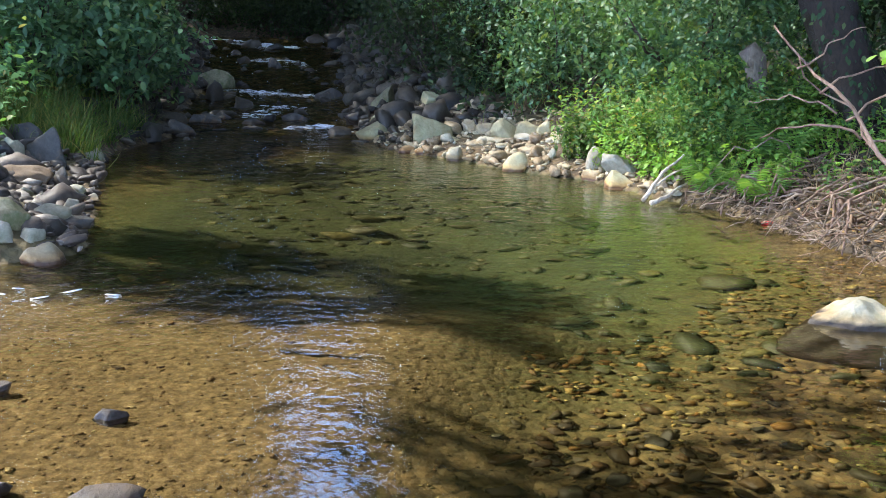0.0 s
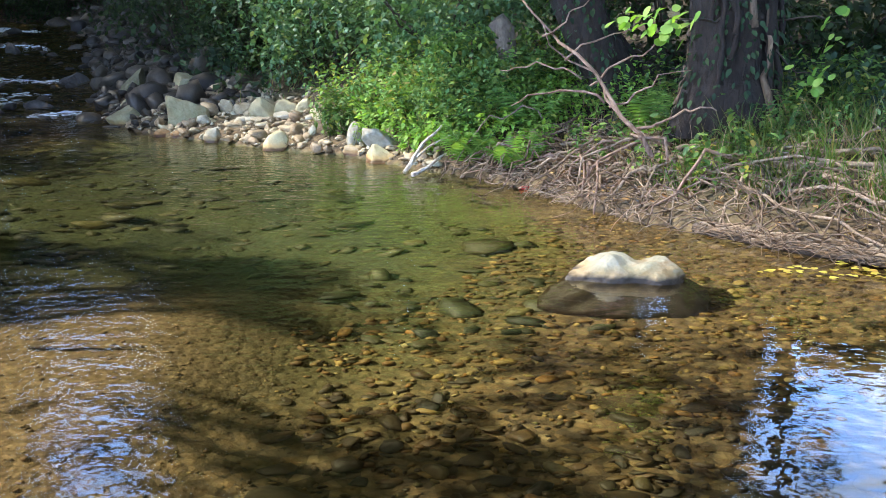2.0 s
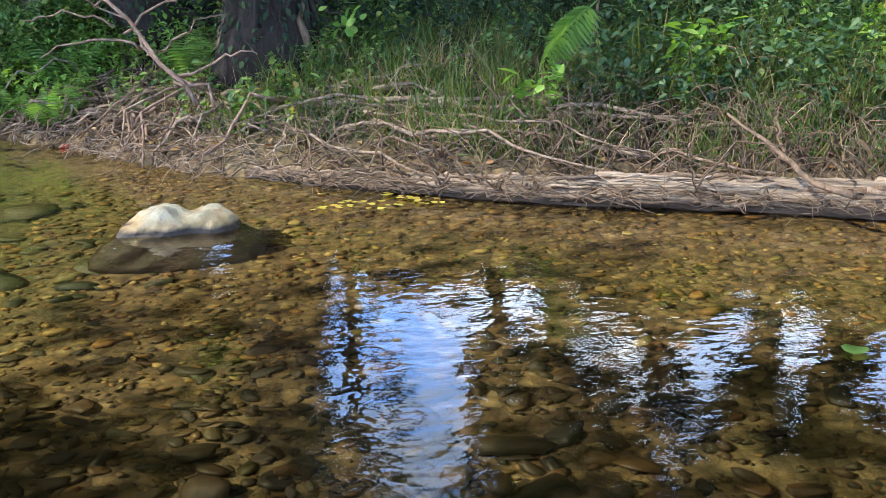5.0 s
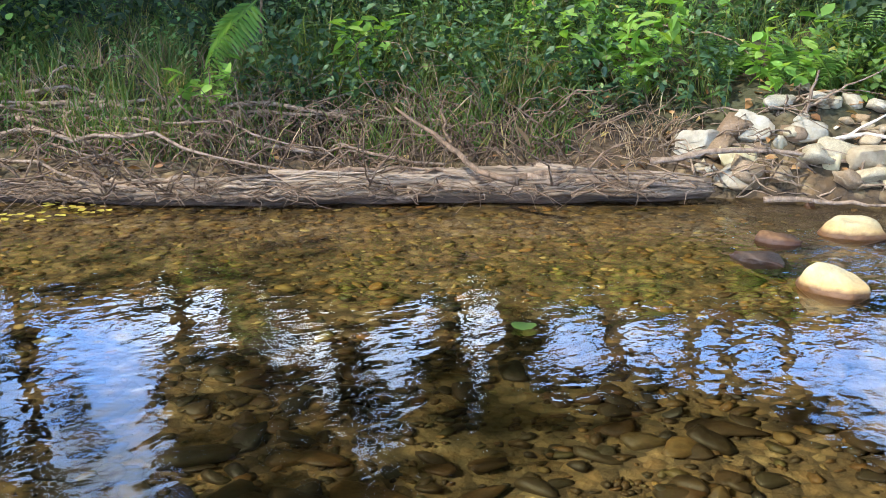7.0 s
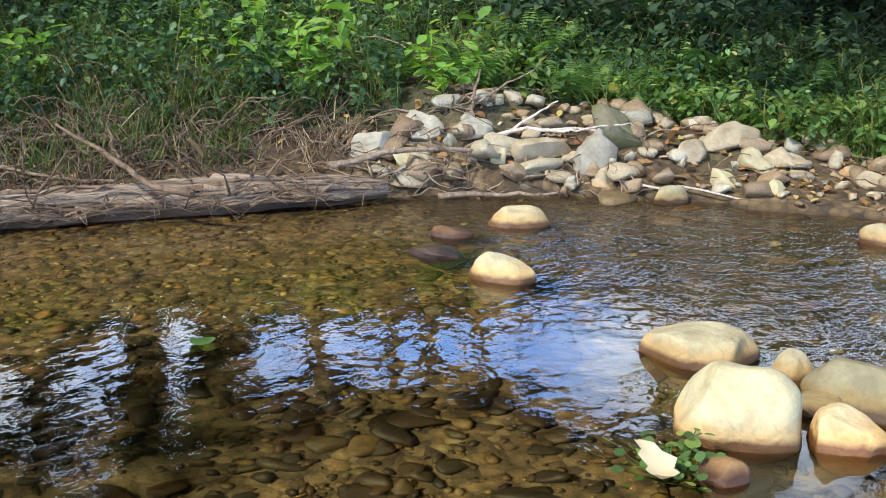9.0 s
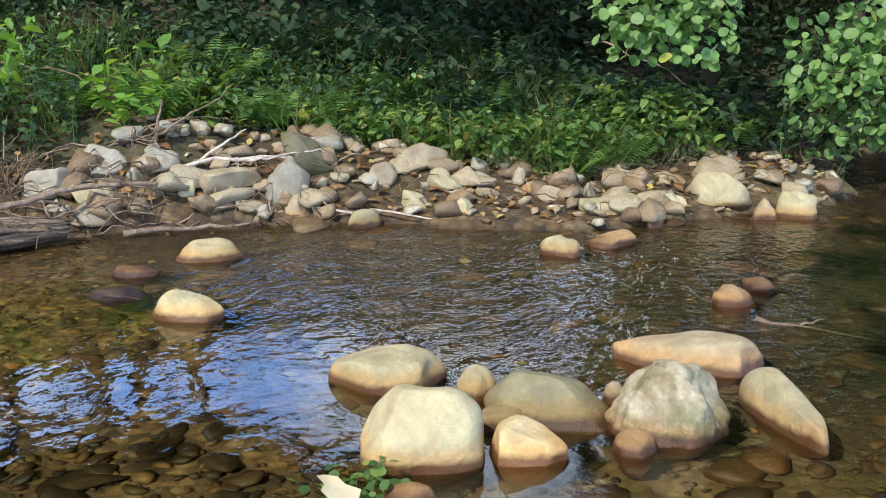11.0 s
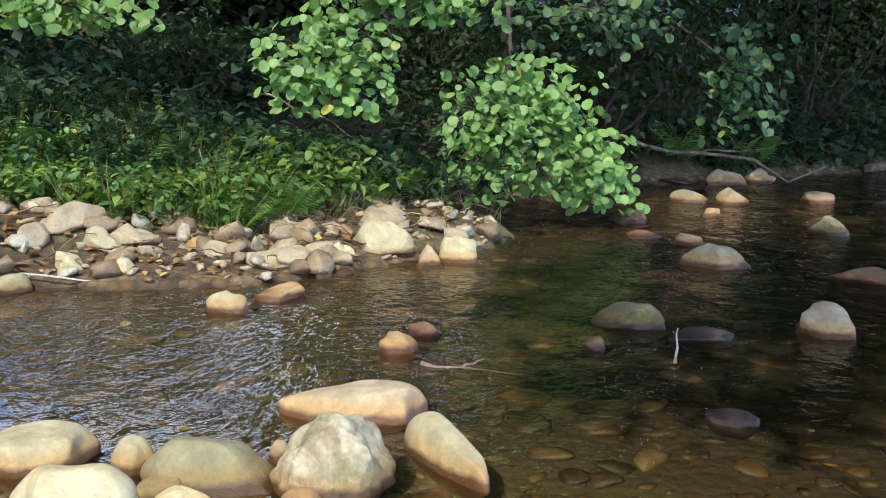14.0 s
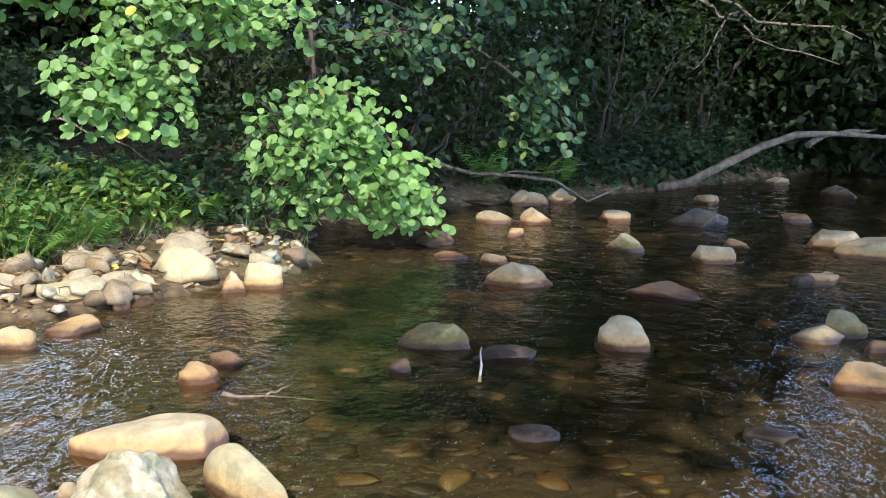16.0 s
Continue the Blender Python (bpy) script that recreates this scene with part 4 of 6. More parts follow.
# unseen crowns over and behind the camera, added to shade the near bed, the lower run and the forest floor
for i, (X, Y, tall, wide, low, lean, n) in enumerate([(-1.2, -1.0, 8.8, 2.1, 5.2, (-3.7, 9.1), 26), (-10.6, 11.2, 8.6, 1.2, 5.8, (3.3, -2.2), 46), (-0.3, -3.4, 9.5, 2.2, 5.5, (1.4, 1.2), 48),
                                                      (-1.5, -6.5, 9.5, 2.6, 5.0, (1.4, 1.0), 150), (3.6, -5.6, 9.5, 2.6, 5.5, (0.6, 1.0), 150), (9.9, 6.0, 6.8, 1.9, 3.8, (-4.2, -4.4), 170), (-2.8, -4.4, 8.8, 1.6, 5.6, (2.6, 1.9), 70),
                                                      (-2.1, -1.3, 8.6, 1.5, 5.6, (3.0, 1.6), 55), (0.4, -4.6, 9.5, 2.2, 6.2, (8.6, 3.4), 150)]):
    tree(X, Y, tall, wide, low, 120 + i, clumps=n, per=42, size=0.20, lean=lean, trunk=0.04, label="unseen leaning tree added to shade the stream")


# ---- plants on the banks ----
def along(line, s, d):
    """Places d metres inland of a shore, at lengths s along it (the land lies to the left of the line)."""
    seg = np.hypot(*np.diff(line, axis=0).T)
    at = np.concatenate([[0], np.cumsum(seg)])
    x, y = np.interp(s, at, line[:, 0]), np.interp(s, at, line[:, 1])
    x2, y2 = np.interp(s + 0.4, at, line[:, 0]), np.interp(s + 0.4, at, line[:, 1])
    x1, y1 = np.interp(s - 0.4, at, line[:, 0]), np.interp(s - 0.4, at, line[:, 1])
    n = np.hypot(x2 - x1, y2 - y1) + 1e-9
    return x - (y2 - y1) / n * d, y + (x2 - x1) / n * d


def mark(line, x, y):
    """Length along a shore of the place nearest to (x, y)."""
    s = np.linspace(0, np.hypot(*np.diff(line, axis=0).T).sum(), 2000)
    px, py = along(line, s, 0 * s)
    return float(s[np.argmin(np.hypot(px - x, py - y))])


def ground_z(x, y):
    return height(x, y)[0]


def belt(line, a, b, d0, d1, n, r, power=1.0):
    """n places in a belt of bank between two marks."""
    s = r.uniform(mark(line, *a), mark(line, *b), n)
    d = d0 + (d1 - d0) * r.uniform(0, 1, n) ** power
    x, y = along(line, s, d)
    keep = ~inside(x, y)
    return x[keep], y[keep]


def herbs(x, y, tall, leaves, size, r, tv=LEAF_V, tf=LEAF_F, lean=0.35, tilt=-0.25):
    """Leafy stems: returns leaf and stem meshes."""
    n, z = len(x), ground_z(x, y)
    tall = tall * r.uniform(0.55, 1.25, n)
    dx, dy = r.normal(0, lean, n) * tall, r.normal(0, lean, n) * tall
    u = np.tile(np.linspace(0.18, 1.0, leaves), (n, 1)) + r.normal(0, 0.04, (n, leaves))
    lx = x[:, None] + dx[:, None] * u**1.6 + r.normal(0, 0.012, u.shape)
    ly = y[:, None] + dy[:, None] * u**1.6 + r.normal(0, 0.012, u.shape)
    lz = z[:, None] + tall[:, None] * u * (1 - 0.15 * u)
    k = n * leaves
    m = turns(r.normal(tilt, 0.45, k), r.normal(0, 0.3, k), r.uniform(0, 6.28, k)) * (size * r.uniform(0.55, 1.3, k))[:, None, None]
    lv = spread(tv, tf, m, np.stack([lx.ravel(), ly.ravel(), lz.ravel()], -1))
    stem_v = [(-0.5, 0, 0), (0.5, 0, 0), (0, 0.8, 0), (0, 0, 1)]
    stem_f = [(0, 1, 3), (1, 2, 3), (2, 0, 3)]
    sm = np.zeros((n, 3, 3))
    sm[:, 0, 0] = sm[:, 1, 1] = 0.008
    sm[:, 0, 2], sm[:, 1, 2], sm[:, 2, 2] = dx * 0.9, dy * 0.9, tall * 0.85
    return lv, spread(stem_v, stem_f, sm, np.stack([x, y, z - 0.02], -1))


def herb_stuff(name, label, category, x, y, tall, leaves, size, mat, seed, **k):
    r = np.random.default_rng(seed)
    low = wobble(x, y, 1.5, seed)
    keep = r.uniform(-0.9, 0.4, len(x)) < low
    x, y, low = x[keep], y[keep], low[keep]
    tall = tall * (0.95 + 0.55 * wobble(x, y, 0.9, seed + 3))
    lv, sv = herbs(x, y, tall, leaves, size, r, **k)
    ob = thing(name, label, category, kind="stuff", me=mesh_np(name, *lv, mat, False))
    part_np("stems", mesh_np("stems", *sv, GRASS, False), ob)
    return ob


def grass_stuff(name, label, x, y, tall, blades, mat, seed, wide=0.010):
    r = np.random.default_rng(seed)
    n = len(x)
    x, y, t = np.repeat(x, blades), np.repeat(y, blades), np.repeat(tall * r.uniform(0.6, 1.3, n), blades)
    k = len(x)
    x, y = x + r.normal(0, 0.05, k), y + r.normal(0, 0.05, k)
    m = turns(r.normal(0, 0.42, k), r.normal(0, 0.42, k), r.uniform(0, 6.28, k))
    ln = t * r.uniform(0.5, 1.15, k)
    m = m * np.stack([np.full(k, wide) * r.uniform(0.6, 1.4, k), ln * r.uniform(0.3, 0.9, k), ln], -1)[:, None, :]
    return thing(name, label, "grass", kind="stuff", me=mesh_np(name, *spread(BLADE_V, BLADE_F, m, np.stack([x, y, ground_z(x, y) - 0.01], -1)), mat, False))


R = np.random.default_rng(11)
P_UP, P_BAR, P_SUN, P_ROOT, P_LOG, P_PILE, P_FERN, P_BUSH, P_LOW = (-2.6, 20), (-1.1, 13), (0.4, 11.4), (2.05, 9.2), (3.05, 6.55), (6.2, 2.7), (6.6, 0.6), (8.0, -2.0), (11.7, -7)
# lush sunlit herbs behind the cobbles
herb_stuff("herbs", "lush sunlit green herbs on the bank", "herbs", *belt(FAR_SHORE, P_SUN, (1.8, 9.5), 0.35, 2.6, 1050, R), 0.60, 17, 0.066, HERB, 21)
herb_stuff("herbs", "bright yellow-green leafy herbs on the bank", "herbs", *belt(FAR_SHORE, (0.9, 10.9), (2.2, 8.8), 0.15, 1.9, 720, R), 0.42, 14, 0.058, BRIGHT, 22)
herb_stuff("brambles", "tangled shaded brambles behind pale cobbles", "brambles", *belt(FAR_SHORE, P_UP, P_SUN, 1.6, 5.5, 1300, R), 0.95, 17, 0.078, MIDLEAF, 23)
herb_stuff("herbs", "fine light green herbs crowding the bank", "herbs", *belt(FAR_SHORE, (0.6, 11.2), (1.7, 9.6), 0.4, 1.7, 420, R), 0.60, 18, 0.055, LIGHT_HERB, 38, lean=0.25)
herb_stuff("herbs", "fine light green herbs behind the log", "herbs", *belt(FAR_SHORE, P_LOG, (8.4, -2.1), 1.1, 3.0, 420, R), 0.42, 16, 0.055, LIGHT_HERB, 39, lean=0.3)
# the root bank and the log
herb_stuff("herbs", "shaded dark green plants on the upper bank", "herbs", *belt(FAR_SHORE, P_ROOT, (5.6, 3.5), 1.6, 5.0, 1100, R), 0.55, 12, 0.08, IVY, 44, lean=0.4)
herb_stuff("herbs", "sparse green herbs among dry roots", "herbs", *belt(FAR_SHORE, P_ROOT, P_LOG, 0.35, 2.4, 520, R), 0.34, 11, 0.065, HERB, 24)
herb_stuff("herbs", "mixed green herbs behind the fallen log", "herbs", *belt(FAR_SHORE, (4.3, 5.0), P_PILE, 0.65, 4.2, 1050, R), 0.55, 15, 0.070, DIMLEAF, 25)
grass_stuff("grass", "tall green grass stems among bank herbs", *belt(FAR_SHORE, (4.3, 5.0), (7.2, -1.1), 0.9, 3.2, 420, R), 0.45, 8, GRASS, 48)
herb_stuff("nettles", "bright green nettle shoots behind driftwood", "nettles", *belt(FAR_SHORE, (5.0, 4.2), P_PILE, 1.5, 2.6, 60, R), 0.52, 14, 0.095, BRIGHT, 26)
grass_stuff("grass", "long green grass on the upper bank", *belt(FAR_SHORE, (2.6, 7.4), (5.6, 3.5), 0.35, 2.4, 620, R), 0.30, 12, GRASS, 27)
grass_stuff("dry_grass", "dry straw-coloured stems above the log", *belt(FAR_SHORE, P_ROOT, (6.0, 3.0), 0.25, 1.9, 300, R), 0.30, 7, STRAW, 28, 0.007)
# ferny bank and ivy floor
herb_stuff("herbs", "dense low green herbs above the cobble bar", "herbs", *belt(FAR_SHORE, P_PILE, P_BUSH, 1.4, 3.4, 1700, R), 0.34, 12, 0.075, DIMLEAF, 29)
herb_stuff("herbs", "leafy light green herbs hanging over the cobble bar", "herbs", *belt(FAR_SHORE, (6.4, 2.4), P_BUSH, 0.95, 1.9, 900, R), 0.33, 12, 0.082, HERB, 49)
grass_stuff("grass", "drooping grass over the cobble bar", *belt(FAR_SHORE, (6.5, 2.2), (8.6, -2.1), 1.15, 2.4, 170, R), 0.19, 10, GRASS, 30)
grass_stuff("dry_grass", "brown dry grass fringe at the bank foot", *belt(FAR_SHORE, (6.9, -0.6), (9.0, -2.1), 0.9, 1.4, 120, R), 0.17, 16, STRAW, 31, 0.007)
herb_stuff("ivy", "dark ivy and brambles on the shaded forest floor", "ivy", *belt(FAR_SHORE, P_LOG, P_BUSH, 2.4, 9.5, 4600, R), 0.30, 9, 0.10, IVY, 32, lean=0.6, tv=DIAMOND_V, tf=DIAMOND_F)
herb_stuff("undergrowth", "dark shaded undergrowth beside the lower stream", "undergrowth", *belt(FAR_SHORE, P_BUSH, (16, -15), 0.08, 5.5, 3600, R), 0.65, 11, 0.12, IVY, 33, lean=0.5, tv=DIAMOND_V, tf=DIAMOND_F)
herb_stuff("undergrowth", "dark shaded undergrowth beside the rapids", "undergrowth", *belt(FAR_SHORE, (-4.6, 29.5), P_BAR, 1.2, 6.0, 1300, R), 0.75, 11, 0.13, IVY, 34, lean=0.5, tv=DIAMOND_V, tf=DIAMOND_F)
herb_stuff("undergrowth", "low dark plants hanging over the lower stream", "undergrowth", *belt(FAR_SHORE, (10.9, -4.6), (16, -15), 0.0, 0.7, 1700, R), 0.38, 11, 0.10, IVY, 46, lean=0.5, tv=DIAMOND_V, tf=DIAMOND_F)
for X, Y, n_, tall_ in ((6.8, 4.1, 9, 0.62), (5.5, 5.3, 5, 0.55), (7.3, 3.0, 7, 0.5), (4.6, 5.6, 4, 0.45), (7.0, 3.9, 6, 0.6)):
    lv, sv = herbs(R.normal(X, 0.16, n_), R.normal(Y, 0.16, n_), tall_, 16, 0.135, R, lean=0.25)
    nettle = thing("nettle_clump", "clump of bright green nettles behind driftwood", "nettles", "bright nettle clumps", "stuff", me=mesh_np("nettle_clump", *lv, BRIGHT, False))
    part_np("stalk", mesh_np("stalk", *sv, GRASS, False), nettle)
# left bank: the line runs upstream, so its land lies on the left too
grass_stuff("grass", "tufted green grass on the shaded bank", *belt(LEFT_SHORE, (-3.9, 10.8), (-4.3, 13.6), 0.1, 2.4, 420, R), 0.45, 16, GRASS, 35)
herb_stuff("brambles", "green bramble leaves on the shaded bank", "brambles", *belt(LEFT_SHORE, (-3.7, 10.0), (-4.6, 16), 0.9, 4.2, 1000, R), 0.85, 15, 0.10, LIGHT_HERB, 36)
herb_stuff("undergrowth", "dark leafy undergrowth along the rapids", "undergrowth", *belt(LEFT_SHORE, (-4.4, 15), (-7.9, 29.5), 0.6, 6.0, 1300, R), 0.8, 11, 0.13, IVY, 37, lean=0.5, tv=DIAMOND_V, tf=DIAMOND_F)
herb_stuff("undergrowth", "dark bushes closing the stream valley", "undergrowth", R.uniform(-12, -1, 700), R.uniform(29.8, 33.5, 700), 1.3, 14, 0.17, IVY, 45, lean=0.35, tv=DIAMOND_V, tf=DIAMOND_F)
# fallen leaves
x, y = belt(FAR_SHORE, P_PILE, P_BUSH, 0.1, 1.6, 900, R)
x2, y2 = belt(FAR_SHORE, P_ROOT, P_PILE, 0.1, 1.6, 700, R)
x, y = np.concatenate([x, x2]), np.concatenate([y, y2])
m = turns(R.normal(0, 0.35, len(x)), R.normal(0, 0.35, len(x)), R.uniform(0, 6.28, len(x))) * R.uniform(0.04, 0.10, len(x))[:, None, None]
thing("leaf_litter", "brown fallen leaves between stones and roots", "leaf litter", kind="stuff",
      me=mesh_np("leaf_litter", *spread(LEAF_V, LEAF_F, m, np.stack([x, y, ground_z(x, y) + 0.015], -1)), LITTER, False))


def frond_mesh(pairs=15):
    pieces = [tube([(0, 0, 0), (0, 0.35, 0.16), (0, 0.7, 0.22), (0, 1, 0.12)], [0.008, 0.006, 0.004, 0.002], 4)]
    loc, mats = [], []
    for i in range(pairs):
        u = 0.12 + 0.86 * i / pairs
        long = 0.34 * math.sin(math.pi * (0.18 + 0.80 * u)) + 0.02
        z = 0.22 * math.sin(u * 2.2) + 0.01
        for side in (-1, 1):
            loc.append((0, u, z))
            mats.append(turns([-0.25], [0.0], [side * -1.15])[0] * np.array([long * 0.26, long, long]))
    pieces.append(spread(LEAF_V, LEAF_F, np.array(mats), np.array(loc)))
    return mesh_np("frond", *join(pieces), FERN, False)


FROND = frond_mesh()


def fern(x, y, size, seed, count=8, label="arching green fern on the bank"):
    r = np.random.default_rng(seed)
    z = float(ground_z(np.array([x]), np.array([y]))[0])
    ob = thing("fern", label, "fern", "ferns on the bank", at=(x, y, z - 0.02))
    for i in range(count):
        a = 360 * i / count + r.uniform(-18, 18)
        s = size * r.uniform(0.75, 1.15)
        part_np("frond", FROND, ob, m=pose(0, 0, 0, 0, 0, a) @ pose(0, 0, 0, r.uniform(18, 48), 0, 0) @ Matrix.Diagonal((s, s, s, 1)))
    return ob


for i, (X, Y, S) in enumerate([(8.05, 0.16, 0.34), (8.3, -0.05, 0.42), (7.35, 3.5, 0.45), (8.7, 1.5, 0.5), (8.3, 2.7, 0.55), (7.9, 1.1, 0.42), (8.6, 0.5, 0.45), (7.7, 2.2, 0.42),
                               (9.3, -1.3, 0.45), (9.0, 0.1, 0.5), (11.3, -5.0, 0.6), (11.2, -4.2, 0.55), (1.95, 9.55, 0.5), (2.3, 9.0, 0.45), (7.4, 2.9, 0.5), (2.6, 9.6, 0.6), (3.3, 8.6, 0.5), (7.72, 0.12, 0.40), (7.9, -0.2, 0.36), (8.0, 1.9, 0.42), (8.35, -1.0, 0.4)]):
    fern(X, Y, S * 0.95, 300 + i)


# ---- the alder that hangs over the water ----
def spray(centre, size, n, r, leaf):
    """A leafy bough end: leaves held flat in drooping layers."""
    c, s = np.asarray(centre, float), np.asarray(size, float)
    q = r.normal(size=(n, 3)) * 0.55
    q = np.clip(q, -1.1, 1.1)
    loc = c + q * s
    loc[:, 2] -= 0.25 * np.abs(q[:, 1]) * s[2]
    m = turns(r.normal(-0.75, 0.32, n), r.normal(0, 0.35, n), r.normal(1.57, 0.9, n)) * (leaf * r.uniform(0.6, 1.25, n))[:, None, None]
    return loc, spread(ROUND_V, ROUND_F, m, loc)


def alder():
    r = np.random.default_rng(64)
    base = np.array([10.6, -2.38, float(ground_z(np.array([10.6]), np.array([-2.38]))[0]) - 0.1])
    ob = thing("alder_tree", "alder with broad pale green leaves hanging over water", "tree", at=base)
    line = crooked((0, 0, 0), (-0.3, 0.2, 4.2), 8, 0.05, r)
    part_np("trunk", mesh_np("trunk", *tube(line, np.linspace(0.075, 0.04, 8), 9, 0.05), BARK), ob)
    boughs = [((8.15, -0.70, 1.25), (0.28, 0.42, 0.29), 240), ((8.45, -2.15, 0.80), (0.36, 0.50, 0.44), 520), ((8.45, -2.7, 0.46), (0.26, 0.28, 0.26), 170),
              ((8.35, -1.3, 1.80), (0.40, 0.65, 0.24), 240), ((9.1, -2.9, 1.65), (0.4, 0.6, 0.30), 110), ((9.35, -4.25, 1.1), (0.25, 0.3, 0.42), 110),
              ((7.45, 0.92, 1.58), (0.35, 0.50, 0.13), 120), ((9.6, -3.8, 2.0), (0.5, 0.6, 0.22), 90), ((8.9, -0.2, 1.95), (0.4, 0.5, 0.2), 130)]
    for c, s, n in boughs:
        c = np.array(c) + (0, 0.22, 0)
        n = int(n * 2.1)
        loc, leaves = spray(np.array(c) - base, s, n, r, 0.084)
        start = line[min(7, 2 + int((c[2] / 4.2) * 6))]
        mid = np.array(c) - base
        twigs = [tube(crooked(start, mid, 8, 0.08, r, 0.25), np.linspace(0.028, 0.010, 8), 5)]
        twigs += [tube(crooked(mid, loc[j], 5, 0.1, r), np.linspace(0.008, 0.003, 5), 4) for j in range(0, n, 20)]
        bough = part_np("bough", mesh_np("bough", *join(twigs), BARK), ob)
        # boughs towards the lower stream get a dimmer leaf copy in place of shade
        part_np("leaves", mesh_np("leaves", *leaves, ALDER if c[1] > -2.55 else DIMLEAF, False), bough)


alder()


# ---- bushes that close the view behind the banks ----
def shrub(x, y, tall, wide, seed, mat=TREE_LEAF, label="dense dark green shrub on the shaded bank", leaf=0.10, clumps=46, per=48):
    r = np.random.default_rng(seed)
    z = float(ground_z(np.array([x]), np.array([y]))[0])
    ob = thing("shrub", label, "shrub", "shrubs behind the banks", at=(x, y, z - 0.05))
    q = r.normal(size=(clumps, 3))
    q /= np.linalg.norm(q, axis=1, keepdims=True)
    q *= r.uniform(0.4, 1, (clumps, 1))
    cen = np.array([0, 0, tall * 0.52]) + q * (wide, wide, tall * 0.48)
    part_np("branchwork", mesh_np("branchwork", *join([tube(crooked((0, 0, 0), c, 6, 0.1, r), np.linspace(0.03, 0.006, 6), 5) for c in cen[::4]]), BARK), ob)
    part_np("foliage", mesh_np("foliage", *crown_leaves(cen, np.full(clumps, wide * (0.36 if mat in (HERB, MIDLEAF) else 0.5)), per, leaf, r, *((LEAF_V, LEAF_F) if mat in (HERB, MIDLEAF) else (DIAMOND_V, DIAMOND_F))), mat, False), ob)


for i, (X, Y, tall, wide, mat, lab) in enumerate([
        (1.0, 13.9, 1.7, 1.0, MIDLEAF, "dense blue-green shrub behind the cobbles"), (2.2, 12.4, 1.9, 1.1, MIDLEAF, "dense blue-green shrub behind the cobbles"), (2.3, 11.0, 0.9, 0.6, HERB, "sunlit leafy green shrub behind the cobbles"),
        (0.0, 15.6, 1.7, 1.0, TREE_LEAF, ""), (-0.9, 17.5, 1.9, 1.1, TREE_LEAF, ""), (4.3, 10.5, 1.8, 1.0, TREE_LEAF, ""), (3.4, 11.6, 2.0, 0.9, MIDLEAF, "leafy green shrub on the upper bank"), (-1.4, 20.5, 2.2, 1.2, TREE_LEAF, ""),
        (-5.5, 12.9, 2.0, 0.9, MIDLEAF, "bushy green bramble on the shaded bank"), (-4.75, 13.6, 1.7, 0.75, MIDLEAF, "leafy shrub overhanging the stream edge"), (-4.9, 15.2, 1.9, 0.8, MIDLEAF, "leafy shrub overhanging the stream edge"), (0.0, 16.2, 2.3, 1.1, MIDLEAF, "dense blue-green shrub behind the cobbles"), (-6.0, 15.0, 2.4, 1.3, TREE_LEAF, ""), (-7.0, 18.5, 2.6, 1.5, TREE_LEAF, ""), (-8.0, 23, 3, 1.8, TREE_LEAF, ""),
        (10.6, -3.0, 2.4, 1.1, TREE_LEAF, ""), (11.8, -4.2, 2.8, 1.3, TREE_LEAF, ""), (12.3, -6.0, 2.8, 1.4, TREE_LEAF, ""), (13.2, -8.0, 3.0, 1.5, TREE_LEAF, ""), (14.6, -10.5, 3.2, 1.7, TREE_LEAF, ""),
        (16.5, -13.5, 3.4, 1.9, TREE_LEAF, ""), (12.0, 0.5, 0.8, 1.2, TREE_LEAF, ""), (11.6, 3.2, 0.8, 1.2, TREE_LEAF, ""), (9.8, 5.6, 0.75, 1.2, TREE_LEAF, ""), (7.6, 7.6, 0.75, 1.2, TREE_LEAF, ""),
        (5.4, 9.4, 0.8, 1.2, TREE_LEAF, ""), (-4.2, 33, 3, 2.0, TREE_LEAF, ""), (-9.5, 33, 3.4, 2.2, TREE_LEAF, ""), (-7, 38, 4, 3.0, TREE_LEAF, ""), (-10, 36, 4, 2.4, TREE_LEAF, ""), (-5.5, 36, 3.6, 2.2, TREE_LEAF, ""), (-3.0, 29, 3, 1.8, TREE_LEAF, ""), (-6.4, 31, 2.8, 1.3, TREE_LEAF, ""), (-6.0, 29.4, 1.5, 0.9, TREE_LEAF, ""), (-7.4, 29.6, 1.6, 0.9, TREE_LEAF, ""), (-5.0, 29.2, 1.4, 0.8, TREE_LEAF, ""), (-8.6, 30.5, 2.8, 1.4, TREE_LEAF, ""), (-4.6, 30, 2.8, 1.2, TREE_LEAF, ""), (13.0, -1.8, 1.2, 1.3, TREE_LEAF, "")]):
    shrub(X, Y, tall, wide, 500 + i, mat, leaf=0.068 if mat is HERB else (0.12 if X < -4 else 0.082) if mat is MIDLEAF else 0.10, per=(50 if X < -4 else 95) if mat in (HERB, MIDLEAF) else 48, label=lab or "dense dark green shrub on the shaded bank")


# ---- dead wood ----
def branch_thing(name, label, category, lines, mat, group=""):
    """A branch with its side branches; each line is (from, to, radius, bend, sag)."""
    r = np.random.default_rng(len(label) * 7 + int(abs(lines[0][0][0]) * 100))
    first = np.array(lines[0][0], float)
    ob = thing(name, label, category, group, at=first)
    for i, (a, b, rad, bend, sag) in enumerate(lines):
        p = crooked(np.array(a) - first, np.array(b) - first, 10, bend, r, sag)
        part_np("limb" if i == 0 else "side_branch", mesh_np("limb", *tube(p, np.linspace(rad, rad * 0.35, 10), 7, 0.06, i), mat), ob)
    return ob


